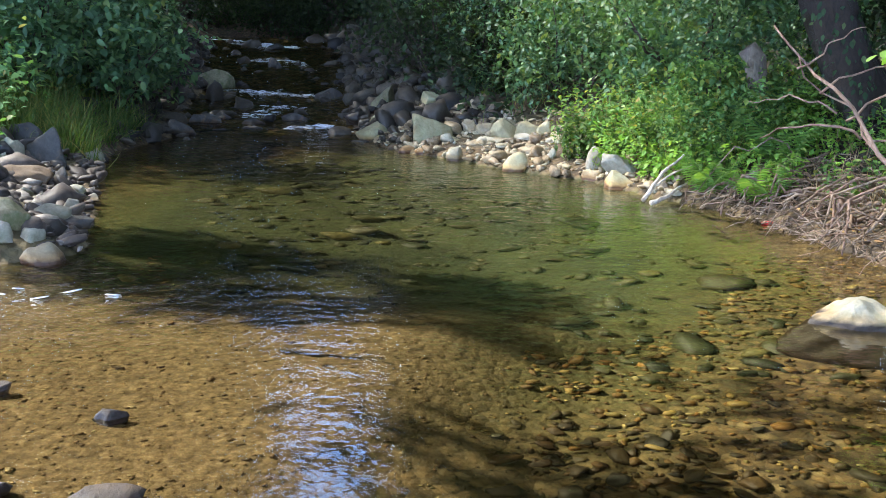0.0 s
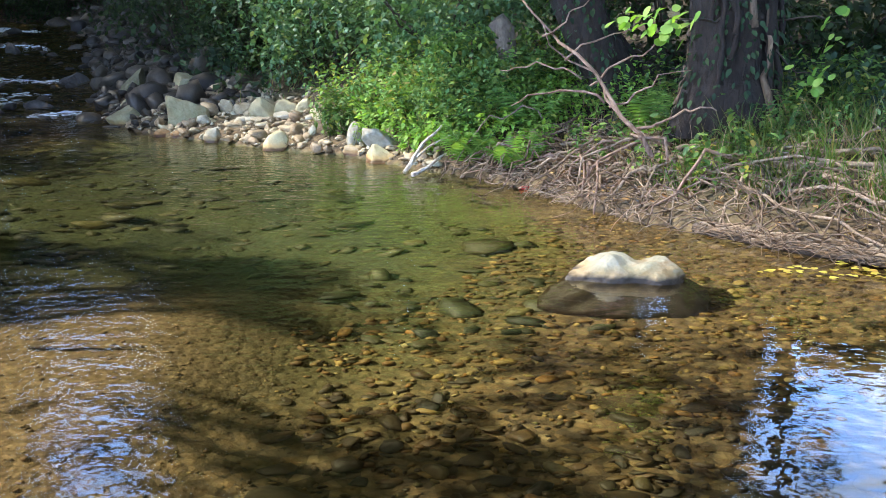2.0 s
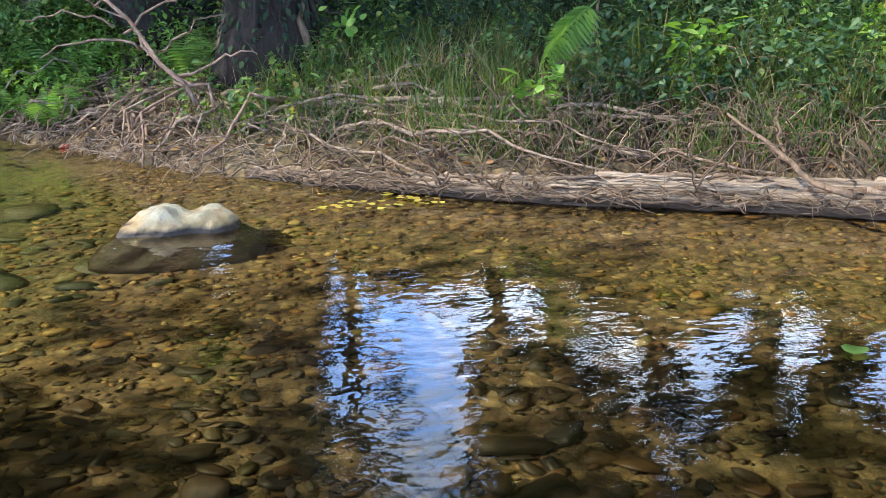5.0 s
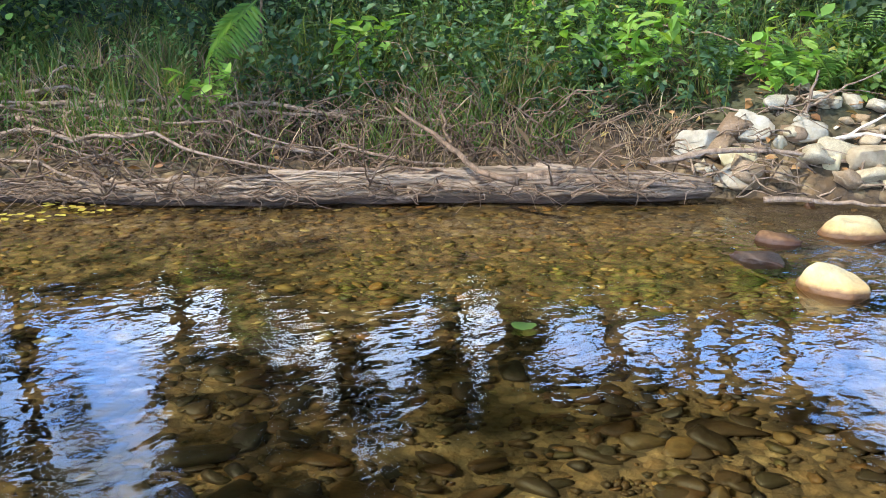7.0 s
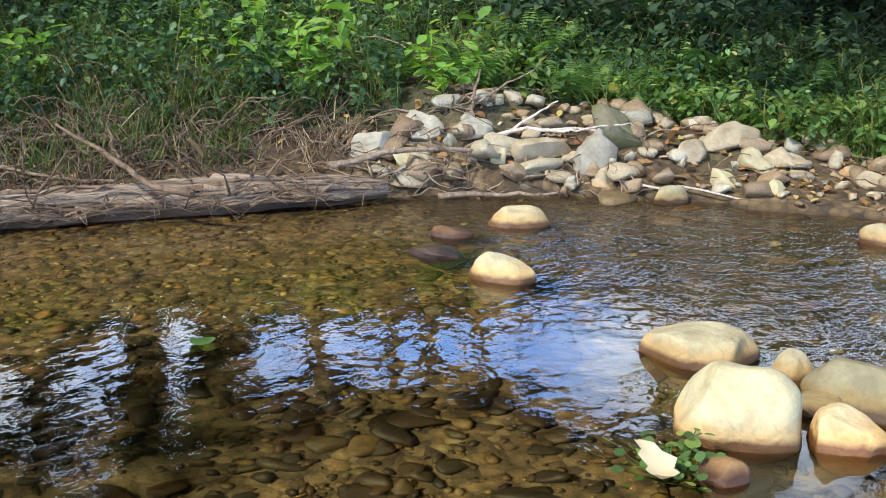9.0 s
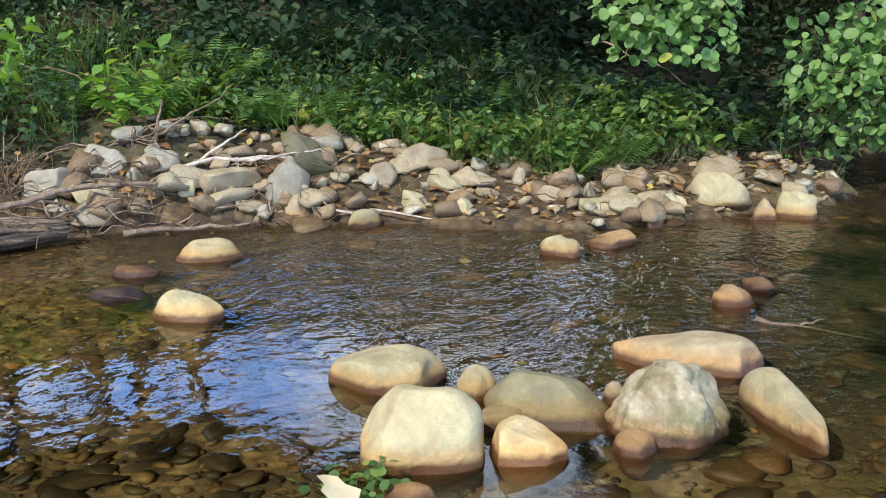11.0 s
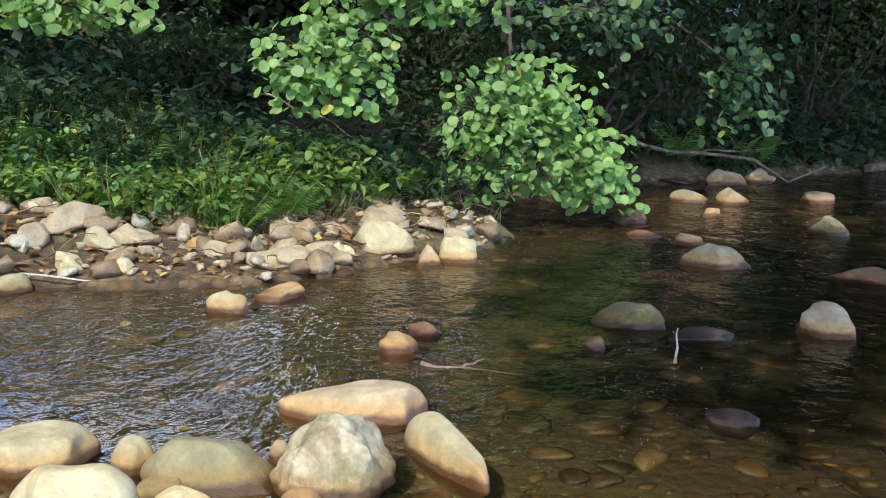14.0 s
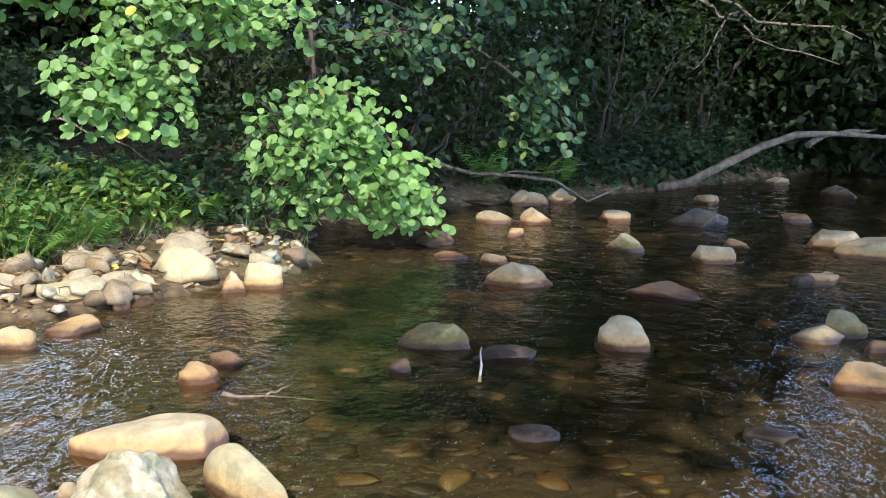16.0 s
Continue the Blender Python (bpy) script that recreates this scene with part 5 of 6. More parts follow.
# the fallen log along the water's edge
r = np.random.default_rng(3)
spine = np.array([(2.95, 6.75, 0.02), (3.35, 6.0, 0.04), (3.85, 5.25, 0.06), (4.35, 4.72, 0.075), (4.95, 4.14, 0.085), (5.45, 3.55, 0.085), (5.98, 2.88, 0.085)])
s = np.linspace(0, 6, 60)
line = np.stack([np.interp(s, np.arange(7), spine[:, i]) for i in range(3)], -1)
for _ in range(3):
    line[1:-1] = (line[:-2] + line[1:-1] * 2 + line[2:]) / 4
log = thing("fallen_log", "weathered grey-brown fallen log at the waterline", "log", at=line[0])
rad = np.interp(s, [0, 1.5, 3, 5, 6], [0.04, 0.06, 0.09, 0.105, 0.055]) * (1 + 0.05 * np.sin(s * 7))
ang_v, ang_f = tube(line - line[0], rad, 26, 0.03, 4)
# long splits and ridges run along the wood, and the underside is worn away
grain = r.normal(size=(60, 26))
for _ in range(5):
    grain = (np.roll(grain, 1, 0) + grain * 2 + np.roll(grain, -1, 0)) / 4
grain = np.concatenate([(1 + 0.34 * grain).ravel(), [1, 1]])[:, None]
mids = np.concatenate([np.repeat(line - line[0], 26, 0), (line - line[0])[[0, -1]]])
ang_v = mids + (ang_v - mids) * np.clip(grain, 0.72, 1.22)
part_np("trunk", mesh_np("trunk", ang_v, ang_f, LOG), log)
for k in range(135):
    a = r.uniform(0.0, 5.3)
    idx = np.linspace(a, min(6, a + r.uniform(0.3, 1.3)), 8)
    th = r.uniform(-0.3, 2.9) if k < 90 else r.uniform(-0.6, 0.9)
    c = np.stack([np.interp(idx, s, line[:, i]) for i in range(3)], -1) - line[0]
    rr = np.interp(idx, s, rad)[:, None] * r.uniform(0.99, 1.08)
    side = np.array([-0.65, -0.76, 0])
    strip = c + rr * (math.cos(th) * side + math.sin(th) * np.array([0, 0, 1])) + r.normal(0, 0.010, c.shape)
    part_np("bark_strip", mesh_np("bark_strip", *tube(strip, np.linspace(r.uniform(0.008, 0.024), 0.004, 8), 5, 0.3, k), LOG if k % 3 else (TWIG if k % 2 else DRIFT)), log)

# long bleached branches lying over the log and the bank
for k in range(36):
    u = r.uniform(0, 1)
    a = np.array([2.5 + 1.6 * u, 8.0 - 2.4 * u, 0]) + (r.uniform(0, 0.5), r.uniform(0, 0.4), 0)
    b = a + (r.uniform(0.5, 1.5), r.uniform(-1.9, -0.7), 0)
    za, zb = (max(0.02, float(ground_z(np.array([p[0]]), np.array([p[1]]))[0])) for p in (a, b))
    a[2], b[2] = za + r.uniform(0.02, 0.10), max(zb, 0.14) + r.uniform(0.0, 0.06)
    c = (a + b) / 2 + r.normal(0, 0.2, 3)
    branch_thing("driftwood_branch", "long bleached driftwood branch heaped on the bank", "branch",
                 [(a, b, r.uniform(0.009, 0.021), 0.06, 0.02), (a * 0.4 + b * 0.6, a * 0.4 + b * 0.6 + (r.uniform(-0.2, 0.35), r.uniform(-0.5, 0.1), r.uniform(-0.1, 0.12)), 0.008, 0.12, 0.0)],
                 DRIFT, "driftwood on the bank")
# roots that hang from the bank to the water
for k in range(46):
    u = r.uniform(0, 1)
    x0, y0 = along(FAR_SHORE, np.array([mark(FAR_SHORE, *P_ROOT) - 0.3 + u * 3.0]), np.array([r.uniform(0.35, 0.9)]))
    x1, y1 = along(FAR_SHORE, np.array([mark(FAR_SHORE, *P_ROOT) - 0.3 + u * 3.0 + r.normal(0, 0.3)]), np.array([r.uniform(-0.18, 0.08)]))
    z0 = float(ground_z(x0, y0)[0]) + r.uniform(0.0, 0.12)
    a, b = (x0[0], y0[0], z0), (x1[0], y1[0], r.uniform(-0.04, 0.06))
    branch_thing("root", "bare curling grey root reaching the water", "root",
                 [(a, b, r.uniform(0.007, 0.020), 0.18, 0.10), ((np.array(a) + b) / 2, np.array(b) + (r.normal(0, 0.2), r.normal(0, 0.2), 0.02), 0.007, 0.18, 0.05)], (DRIFT, RED_WOOD, TWIG)[k % 3], "roots at the water")


def twig_stuff(name, label, places, n, long, rad, mat, seed, rise=0.5, arch=0.12):
    r = np.random.default_rng(seed)
    x, y = places
    pieces = []
    for i in range(n):
        j = r.integers(len(x))
        z = max(0.0, float(ZC[name][j]))
        a = np.array([x[j], y[j], z + 0.01])
        h = r.uniform(0, 6.28)
        l = long * r.uniform(0.4, 1.3)
        b = a + (l * math.cos(h), l * math.sin(h), l * r.uniform(-0.1, rise))
        b[2] = max(b[2], 0.02)
        pieces.append(tube(crooked(a, b, 6, 0.13, r, arch * l), np.linspace(rad * r.uniform(0.6, 1.4), rad * 0.3, 6), 4))
    return thing(name, label, "twigs", kind="stuff", me=mesh_np(name, *join(pieces), mat))


ZC = {}
for name, lab, a, b, d0, d1, n, long, rd, mat, seed, rise in [
        ("root_twigs", "matted grey rootlets under the bank", P_ROOT, P_LOG, -0.1, 0.9, 520, 0.34, 0.006, DRIFT, 61, 0.4),
        ("log_twigs", "tangled dead twigs on and behind the log", P_LOG, (6.0, 3.0), -0.25, 0.75, 430, 0.40, 0.0065, TWIG, 62, 0.8),
        ("straw_tangle", "arching straw-brown dead stems behind the log", (4.0, 5.1), (5.4, 3.7), 0.1, 0.8, 200, 0.40, 0.005, TWIG, 63, 1.1),
        ("fringe_twigs", "ragged dead twigs dipping from log to water", (3.2, 6.3), (5.9, 3.2), -0.42, -0.12, 260, 0.36, 0.0045, TWIG, 66, 0.1),
        ("pile_twigs", "broken pale twigs over the stone pile", (5.9, 3.1), (6.6, 1.5), -0.05, 0.6, 130, 0.45, 0.007, DRIFT, 64, 0.35),
        ("bank_twigs", "scattered brown twigs on the cobble bar", (6.6, 1.6), P_BUSH, 0.2, 1.6, 130, 0.35, 0.005, TWIG, 65, 0.3)]:
    bx, by = belt(FAR_SHORE, a, b, d0, d1, 300, r) if d0 >= 0 else along(FAR_SHORE, r.uniform(mark(FAR_SHORE, *a), mark(FAR_SHORE, *b), 300), r.uniform(d0, d1, 300))
    ZC[name] = np.maximum(ground_z(bx, by), {"log_twigs": 0.1, "fringe_twigs": 0.08}.get(name, 0.0))
    twig_stuff(name, lab, (bx, by), n, long, rd, mat, seed, rise, 0.35 if name == "straw_tangle" else 0.12)

branch_thing("broken_branch", "broken grey branch leaning behind the log", "branch", [((4.93, 3.50, 0.20), (4.95, 4.42, 0.52), 0.022, 0.05, -0.03), ((4.94, 4.0, 0.34), (5.25, 4.3, 0.52), 0.012, 0.08, 0)], TWIG)
branch_thing("dead_branch", "bare reddish dead branch hanging over roots", "branch",
             [((2.85, 7.35, 0.42), (2.05, 8.15, 1.55), 0.020, 0.10, 0.06), ((2.95, 7.3, 0.40), (2.2, 8.0, 1.35), 0.014, 0.12, 0.02), ((2.62, 7.65, 0.75), (3.20, 7.55, 1.02), 0.010, 0.12, 0.05), ((2.5, 7.75, 0.90), (3.05, 7.7, 1.22), 0.010, 0.12, 0.04),
              ((2.35, 7.9, 1.08), (2.85, 7.75, 1.32), 0.009, 0.12, 0.03), ((2.2, 8.0, 1.25), (2.6, 7.8, 1.55), 0.008, 0.12, 0.03), ((2.6, 7.7, 0.78), (1.95, 7.9, 0.75), 0.011, 0.1, 0.08),
              ((2.45, 7.8, 0.95), (1.9, 8.1, 1.0), 0.009, 0.1, 0.06), ((2.75, 7.5, 0.6), (3.3, 7.3, 0.75), 0.012, 0.1, 0.05)], RED_WOOD)
branch_thing("bleached_stick", "pale bleached forked stick at the waterline", "stick", [((1.36, 9.42, 0.04), (1.86, 10.05, 0.47), 0.022, 0.03, 0), ((1.46, 9.58, 0.12), (1.98, 10.0, 0.36), 0.012, 0.04, 0)], PALE_WOOD)
branch_thing("bleached_stick", "pale bleached stick lying at the waterline", "stick", [((1.42, 9.35, 0.03), (1.80, 9.75, 0.17), 0.024, 0.04, 0)], PALE_WOOD)
branch_thing("forked_branch", "white bleached forked branch on the stone pile", "branch",
             [((6.55, 2.95, 0.10), (6.98, 1.75, 0.34), 0.020, 0.05, 0.10), ((6.75, 2.45, 0.3), (7.0, 2.15, 0.52), 0.013, 0.06, 0), ((6.87, 2.18, 0.36), (6.85, 2.16, 0.16), 0.014, 0.03, 0),
              ((6.87, 2.15, 0.34), (6.98, 1.62, 0.37), 0.010, 0.08, 0.03)], PALE_WOOD)
branch_thing("dead_branch", "reddish-brown dead stem standing in the stones", "branch", [((6.72, 2.75, 0.05), (6.82, 2.62, 0.72), 0.020, 0.05, 0), ((6.8, 2.66, 0.5), (7.1, 2.3, 0.75), 0.010, 0.1, 0)], DRIFT)
branch_thing("drift_stick", "grey stick afloat beside the stone pile", "stick", [((6.15, 2.62, 0.02), (6.45, 1.95, 0.04), 0.020, 0.04, 0.01)], DRIFT)
branch_thing("drift_stick", "long grey stick lying over the stone pile", "stick", [((5.85, 3.2, 0.22), (6.85, 2.0, 0.22), 0.022, 0.05, 0.03)], DRIFT)
branch_thing("drift_stick", "thin pale stick on the cobble bar", "stick", [((6.75, 1.75, 0.08), (6.70, 0.75, 0.03), 0.010, 0.05, 0.01)], PALE_WOOD)
branch_thing("water_stick", "pale wet stick lying in shallow water", "stick", [((4.93, -0.73, 0.012), (4.73, -1.20, -0.012), 0.010, 0.05, 0.0), ((4.86, -0.90, 0.01), (4.90, -1.00, 0.03), 0.005, 0.1, 0)], DRIFT)
branch_thing("water_stick", "thin pale twig standing in the stream", "stick", [((4.88, -1.84, -0.06), (5.02, -1.90, 0.10), 0.008, 0.05, 0)], PALE_WOOD)
branch_thing("sunken_stick", "dark sunken stick on the gravel bed", "stick", [((3.87, 4.26, -0.24), (4.75, 3.9, -0.22), 0.014, 0.05, 0.0)], BARK)
branch_thing("sunken_stick", "dark sunken branch in the shallows", "stick", [((-0.95, 4.85, -0.02), (-0.45, 4.75, -0.02), 0.018, 0.08, 0.0)], BARK)
branch_thing("bank_branch", "curved pale branch lying below the alder", "branch", [((10.75, -3.18, 0.42), (10.0, -5.18, 0.24), 0.026, 0.09, -0.06), ((10.45, -3.98, 0.3), (10.4, -4.98, 0.42), 0.012, 0.08, 0)], SHADE_WOOD)
branch_thing("fallen_log", "long grey fallen log leaning over the stream", "log", [((11.6, -6.48, 0.02), (11.4, -9.68, 0.60), 0.06, 0.07, 0.18), ((11.45, -8.38, 0.5), (12.2, -9.98, 0.7), 0.04, 0.08, 0)], SHADE_WOOD)
branch_thing("dead_branch", "bare dead boughs hanging in the shade", "branch", [((13.0, -6.78, 2.6), (11.6, -9.18, 1.75), 0.03, 0.08, 0), ((12.6, -7.38, 2.3), (11.6, -8.88, 1.45), 0.02, 0.08, 0), ((12.3, -7.98, 2.1), (12.0, -7.08, 1.35), 0.015, 0.08, 0)], SHADE_WOOD)
for A, B in [((8.7, 1.5, 0.52), (8.3, 0.55, 0.40)), ((8.4, 1.35, 0.35), (8.2, 0.2, 0.22)), ((9.3, 0.1, 0.95), (8.8, -0.75, 0.62)), ((7.6, 4.4, 0.9), (7.3, 3.3, 0.75)), ((9.2, 1.8, 0.9), (8.9, 0.9, 0.72))]:
    branch_thing("dead_twig", "thin pale dead twig among green herbs", "twig", [(A, B, 0.011, 0.06, 0.04)], DRIFT, "dead twigs in the herbs")

# old trunk with bark behind the roots, and the hanging green sprig
def ivy_trunk():
    r = np.random.default_rng(91)
    z = float(ground_z(np.array([3.75]), np.array([8.05]))[0]) - 0.1
    ob = thing("old_tree", "thick dark old tree trunk above the roots", "tree", at=(3.75, 8.05, z))
    line = crooked((0, 0, 0), (0.5, 0.6, 5.5), 12, 0.03, r)
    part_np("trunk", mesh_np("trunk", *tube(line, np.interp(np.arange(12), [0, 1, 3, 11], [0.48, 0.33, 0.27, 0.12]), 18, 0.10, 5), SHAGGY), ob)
    # crown out of view, shifted sunward to shade the trunk and upper bank
    cen = np.array([-1.8, 1.2, 4.7]) + r.normal(size=(130, 3)) * (0.85, 0.9, 0.55)
    for j in range(44):
        th, h0 = r.uniform(0, 6.28), r.uniform(0.1, 1.5)
        hh = np.linspace(h0, h0 + r.uniform(0.4, 1.1), 7)
        rr = np.interp(hh, [0, 0.5, 1.5, 5.5], [0.47, 0.35, 0.29, 0.13]) + 0.012
        c = np.stack([np.interp(hh, line[:, 2], line[:, k_]) for k_ in range(2)], -1)
        bar = np.stack([c[:, 0] + rr * np.cos(th), c[:, 1] + rr * np.sin(th), hh], -1) + r.normal(0, 0.014, (7, 3))
        part_np("bark_strip", mesh_np("bark_strip", *tube(bar, np.linspace(0.030, 0.010, 7), 5, 0.3, j), SHAGGY if j % 4 else TWIG), ob)
    part_np("limbs", mesh_np("limbs", *join([tube(crooked(line[r.integers(6, 11)], c, 6, 0.1, r), np.linspace(0.05, 0.01, 6), 5) for c in cen[::9]]), BARK), ob)
    part_np("crown", mesh_np("crown", *crown_leaves(cen, np.full(130, 0.75), 60, 0.16, r, DIAMOND_V, DIAMOND_F), TREE_LEAF, False), ob)
    k = 2000
    a_, h_ = r.uniform(0, 6.28, k), 0.05 + 2.6 * r.uniform(0, 1, k) ** 0.6
    rad_ = np.interp(h_, [0, 0.5, 1.5, 5.5], [0.47, 0.35, 0.29, 0.13]) + 0.03
    loc = np.stack([rad_ * np.cos(a_) + 0.09 * h_, rad_ * np.sin(a_) + 0.11 * h_, h_], -1)
    m = turns(r.normal(-1.1, 0.3, k), r.normal(0, 0.3, k), a_ - 1.57 + r.normal(0, 0.4, k)) * (0.065 * r.uniform(0.6, 1.3, k))[:, None, None]
    part_np("ivy", mesh_np("ivy", *spread(LEAF_V, LEAF_F, m, loc), IVY, False), ob, "dark ivy clinging to the bark")
    for c, sx, n in (((0.35, -0.55, 0.55), (0.15, 0.15, 0.2), 16), ((-0.95, -0.9, 0.92), (0.25, 0.2, 0.1), 40), ((0.6, -0.4, 0.9), (0.12, 0.12, 0.2), 12)):
        loc, leaves = spray(c, sx, n, r, 0.09)
        tw = part_np("bough", mesh_np("bough", *tube(crooked(line[2], c, 7, 0.1, r), np.linspace(0.012, 0.004, 7), 5), BARK), ob)
        part_np("leaves", mesh_np("leaves", *leaves, BRIGHT, False), tw)


ivy_trunk()
sprig = thing("hanging_sprig", "pale green feathery frond drooping over the bank", "fern", at=(5.3, 6.0, float(ground_z(np.array([5.3]), np.array([6.0]))[0])))
stem = crooked((0, 0, 0), (-0.60, -0.7, 0.52), 8, 0.04, r, 0.30)
part_np("stem", mesh_np("stem", *tube(stem, np.linspace(0.012, 0.005, 8), 5), TWIG), sprig)
part_np("frond", FROND, sprig, m=Matrix.Translation(Vector(stem[-1])) @ pose(0, 0, 0, -62, 0, 20) @ Matrix.Diagonal((0.62, 0.62, 0.62, 1)))
part_np("frond", FROND, sprig, m=Matrix.Translation(Vector(stem[-1])) @ pose(0, 0, 0, -70, 25, -10) @ Matrix.Diagonal((0.5, 0.5, 0.5, 1)))

# second trunk that leans over the dark hollow in the bank
r_ = np.random.default_rng(92)
lz = float(ground_z(np.array([3.55]), np.array([9.7]))[0]) - 0.15
leaner = thing("leaning_tree", "dark leaning trunk over a hollow in the bank", "tree", "trees round the stream", at=(3.55, 9.7, lz))
line = crooked((0, 0, 0), (-1.5, 0.5, 3.4), 10, 0.04, r_)
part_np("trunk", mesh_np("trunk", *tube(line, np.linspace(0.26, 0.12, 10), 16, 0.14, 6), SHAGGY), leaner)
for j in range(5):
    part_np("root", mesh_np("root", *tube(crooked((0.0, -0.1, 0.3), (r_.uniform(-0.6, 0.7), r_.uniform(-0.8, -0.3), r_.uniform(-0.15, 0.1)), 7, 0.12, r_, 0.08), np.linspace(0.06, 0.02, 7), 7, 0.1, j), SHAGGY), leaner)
# unseen crown, added up-sun so that trunk and hollow fall in shade
cen = np.array([-2.0, 0.9, 2.9]) + r_.normal(size=(130, 3)) * (0.75, 0.7, 0.4)
part_np("crown", mesh_np("crown", *crown_leaves(cen, np.full(130, 0.6), 60, 0.15, r_, DIAMOND_V, DIAMOND_F), TREE_LEAF, False), leaner)
k = 700
a_, h_ = r_.uniform(0, 6.28, k), r_.uniform(0.05, 1.9, k)
rad_ = np.interp(h_, [0, 3.4], [0.27, 0.13]) + 0.03
loc = np.stack([np.interp(h_, line[:, 2], line[:, 0]) + rad_ * np.cos(a_), np.interp(h_, line[:, 2], line[:, 1]) + rad_ * np.sin(a_), h_], -1)
m = turns(r_.normal(-1.1, 0.3, k), r_.normal(0, 0.3, k), a_ - 1.57 + r_.normal(0, 0.4, k)) * (0.065 * r_.uniform(0.6, 1.3, k))[:, None, None]
part_np("ivy", mesh_np("ivy", *spread(LEAF_V, LEAF_F, m, loc), IVY, False), leaner, "dark ivy clinging to the bark")

# the broken stump high on the bank
sz = float(ground_z(np.array([2.62]), np.array([10.8]))[0])
stump = thing("tree_stump", "broken pale stump rising from bank greenery", "stump", at=(2.62, 10.8, sz - 0.05))
part_np("trunk", mesh_np("trunk", *tube([(0, 0, 0), (0.0, 0.02, 0.4), (-0.06, 0, 1.30 - sz), (-0.14, 0, 1.40 - sz)], [0.13, 0.10, 0.11, 0.09], 14, 0.09, 2), SHADE_WOOD), stump)


# ---- special boulders ----
def pool_boulder():
    """White saddle-backed rock in the pool with a wide sunken foot."""
    v, f = ICO5
    r = rock_shape(v, 78, 0.06, 1, 4.0)
    along_ = r[:, 0]
    top = 0.070 + 0.062 * np.exp(-(((along_ + 0.22) / 0.30) ** 2)) + 0.036 * np.exp(-(((along_ - 0.58) / 0.26) ** 2)) - 0.05 * (along_ < -0.6) * (-along_ - 0.6) * 2.5
    foot = np.clip(-r[:, 2], 0, 1)
    w = np.stack([r[:, 0] * (0.325 + 0.26 * foot), r[:, 1] * (0.16 + 0.30 * foot), np.where(r[:, 2] > 0, r[:, 2] * top, r[:, 2] * 0.42)], -1)
    w[:, 1] -= 0.14 * foot
    w += 0.014 * np.sin(w[:, [1, 2, 0]] * 31 + 1.3) * np.sin(w[:, [2, 0, 1]] * 23) + 0.005 * np.sin(w[:, [2, 0, 1]] * 83) * np.sin(w[:, [1, 2, 0]] * 71 + 2)
    ob = thing("boulder", "white saddle-shaped boulder standing in the clear pool", "boulder", "stones along the stream", at=(2.06, 5.62, 0.0), me=mesh_np("boulder", w, f, stone_mat("white_pool_stone", (0.35, 0.33, 0.262), (0.21, 0.195, 0.135), 0.3, under=(0.045, 0.024, 0.011))))
    ob.rotation_euler = (0, 0, radians(-20))


ICO5 = ico(5)
pool_boulder()


def cut_boulder(x, y, w, d, h, turn, tone, label, cuts, block=2.7, low=0.2, rough=0.05, crag=0.0, seed=1, tip=(0, 0), hard=0.9, taper=0.0):
    """A worn boulder: a rounded block of that size with broad faces cut by planes (way, distance), tipped and set in the bed."""
    base, faces = ICO5 if w > 0.3 else ICO4
    v = base / ((np.abs(base) ** block).sum(1, keepdims=True) ** (1 / block))
    for n, c in cuts:
        n = np.array(n, float) / np.linalg.norm(n)
        over = v @ n - c
        # the edge between two faces is worn round over a short way
        push = np.where(over > 0.12, over - 0.06, np.clip(over + 0.0, 0, 0.12) ** 2 / 0.24)
        v = v - push[:, None] * n * hard
    r = np.random.default_rng(seed)
    k = r.uniform(0, 9, 9)
    lump = np.sin(2.1 * base[:, 0] + k[0]) * np.sin(2.7 * base[:, 1] + k[1]) + 0.6 * np.sin(4.9 * base[:, 1] + k[2]) * np.sin(4.3 * base[:, 2] + k[3]) + 0.3 * np.sin(9 * base[:, 0] + k[4]) * np.sin(8 * base[:, 2] + k[5])
    v = v * (1 + rough * lump[:, None])
    if crag:
        for f in (6.0, 11.0, 19.0):
            q = base * f + r.uniform(0, 9, 3)
            v = v + base * (crag * 6 / f * (np.abs(np.sin(q[:, 0] + np.sin(q[:, 1]))) * np.abs(np.sin(q[:, 1] + 1.3 * np.sin(q[:, 2]))) - 0.4))[:, None]
    v[:, :2] *= 1 - 0.35 * np.clip(-v[:, 2:], 0, 1)
    v[:, 1] *= 1 - taper * (v[:, 0] + 1) / 2
    v = v * np.where(v[:, 2:] > 0, (w / 2, d / 2, h), (w / 2, d / 2, low))
    kind = "boulder" if w > 0.17 else "stone"
    ob = thing(kind, label, kind, "stones along the stream", at=(x, y, 0.0), me=mesh_np(kind, v, faces, STONES[tone]))
    ob.rotation_euler = (radians(tip[0]), radians(tip[1]), radians(turn))
    return ob


STONES["crag"] = stone_mat("craggy_white_stone", (0.74, 0.67, 0.49), (0.22, 0.16, 0.07), 0.6)
cut_boulder(4.03, 0.66, 0.41, 0.30, 0.125, -80, "cream", "flat-topped cream boulder behind a larger one", [((0, -0.15, 1), 0.74), ((-0.75, -0.55, 0.1), 0.70), ((0.9, -0.3, 0.3), 0.86), ((-0.35, 0, 0.9), 0.80)], 2.3, rough=0.07, seed=2)
cut_boulder(3.42, 0.43, 0.39, 0.30, 0.215, -80, "cream", "big smooth cream boulder half standing in water", [((0.05, -0.6, 0.8), 0.82), ((-0.8, -0.1, 0.6), 0.82), ((1, -0.1, 0.12), 0.88), ((0.1, 0.1, 1), 0.88)], 2.35, rough=0.05, seed=3)
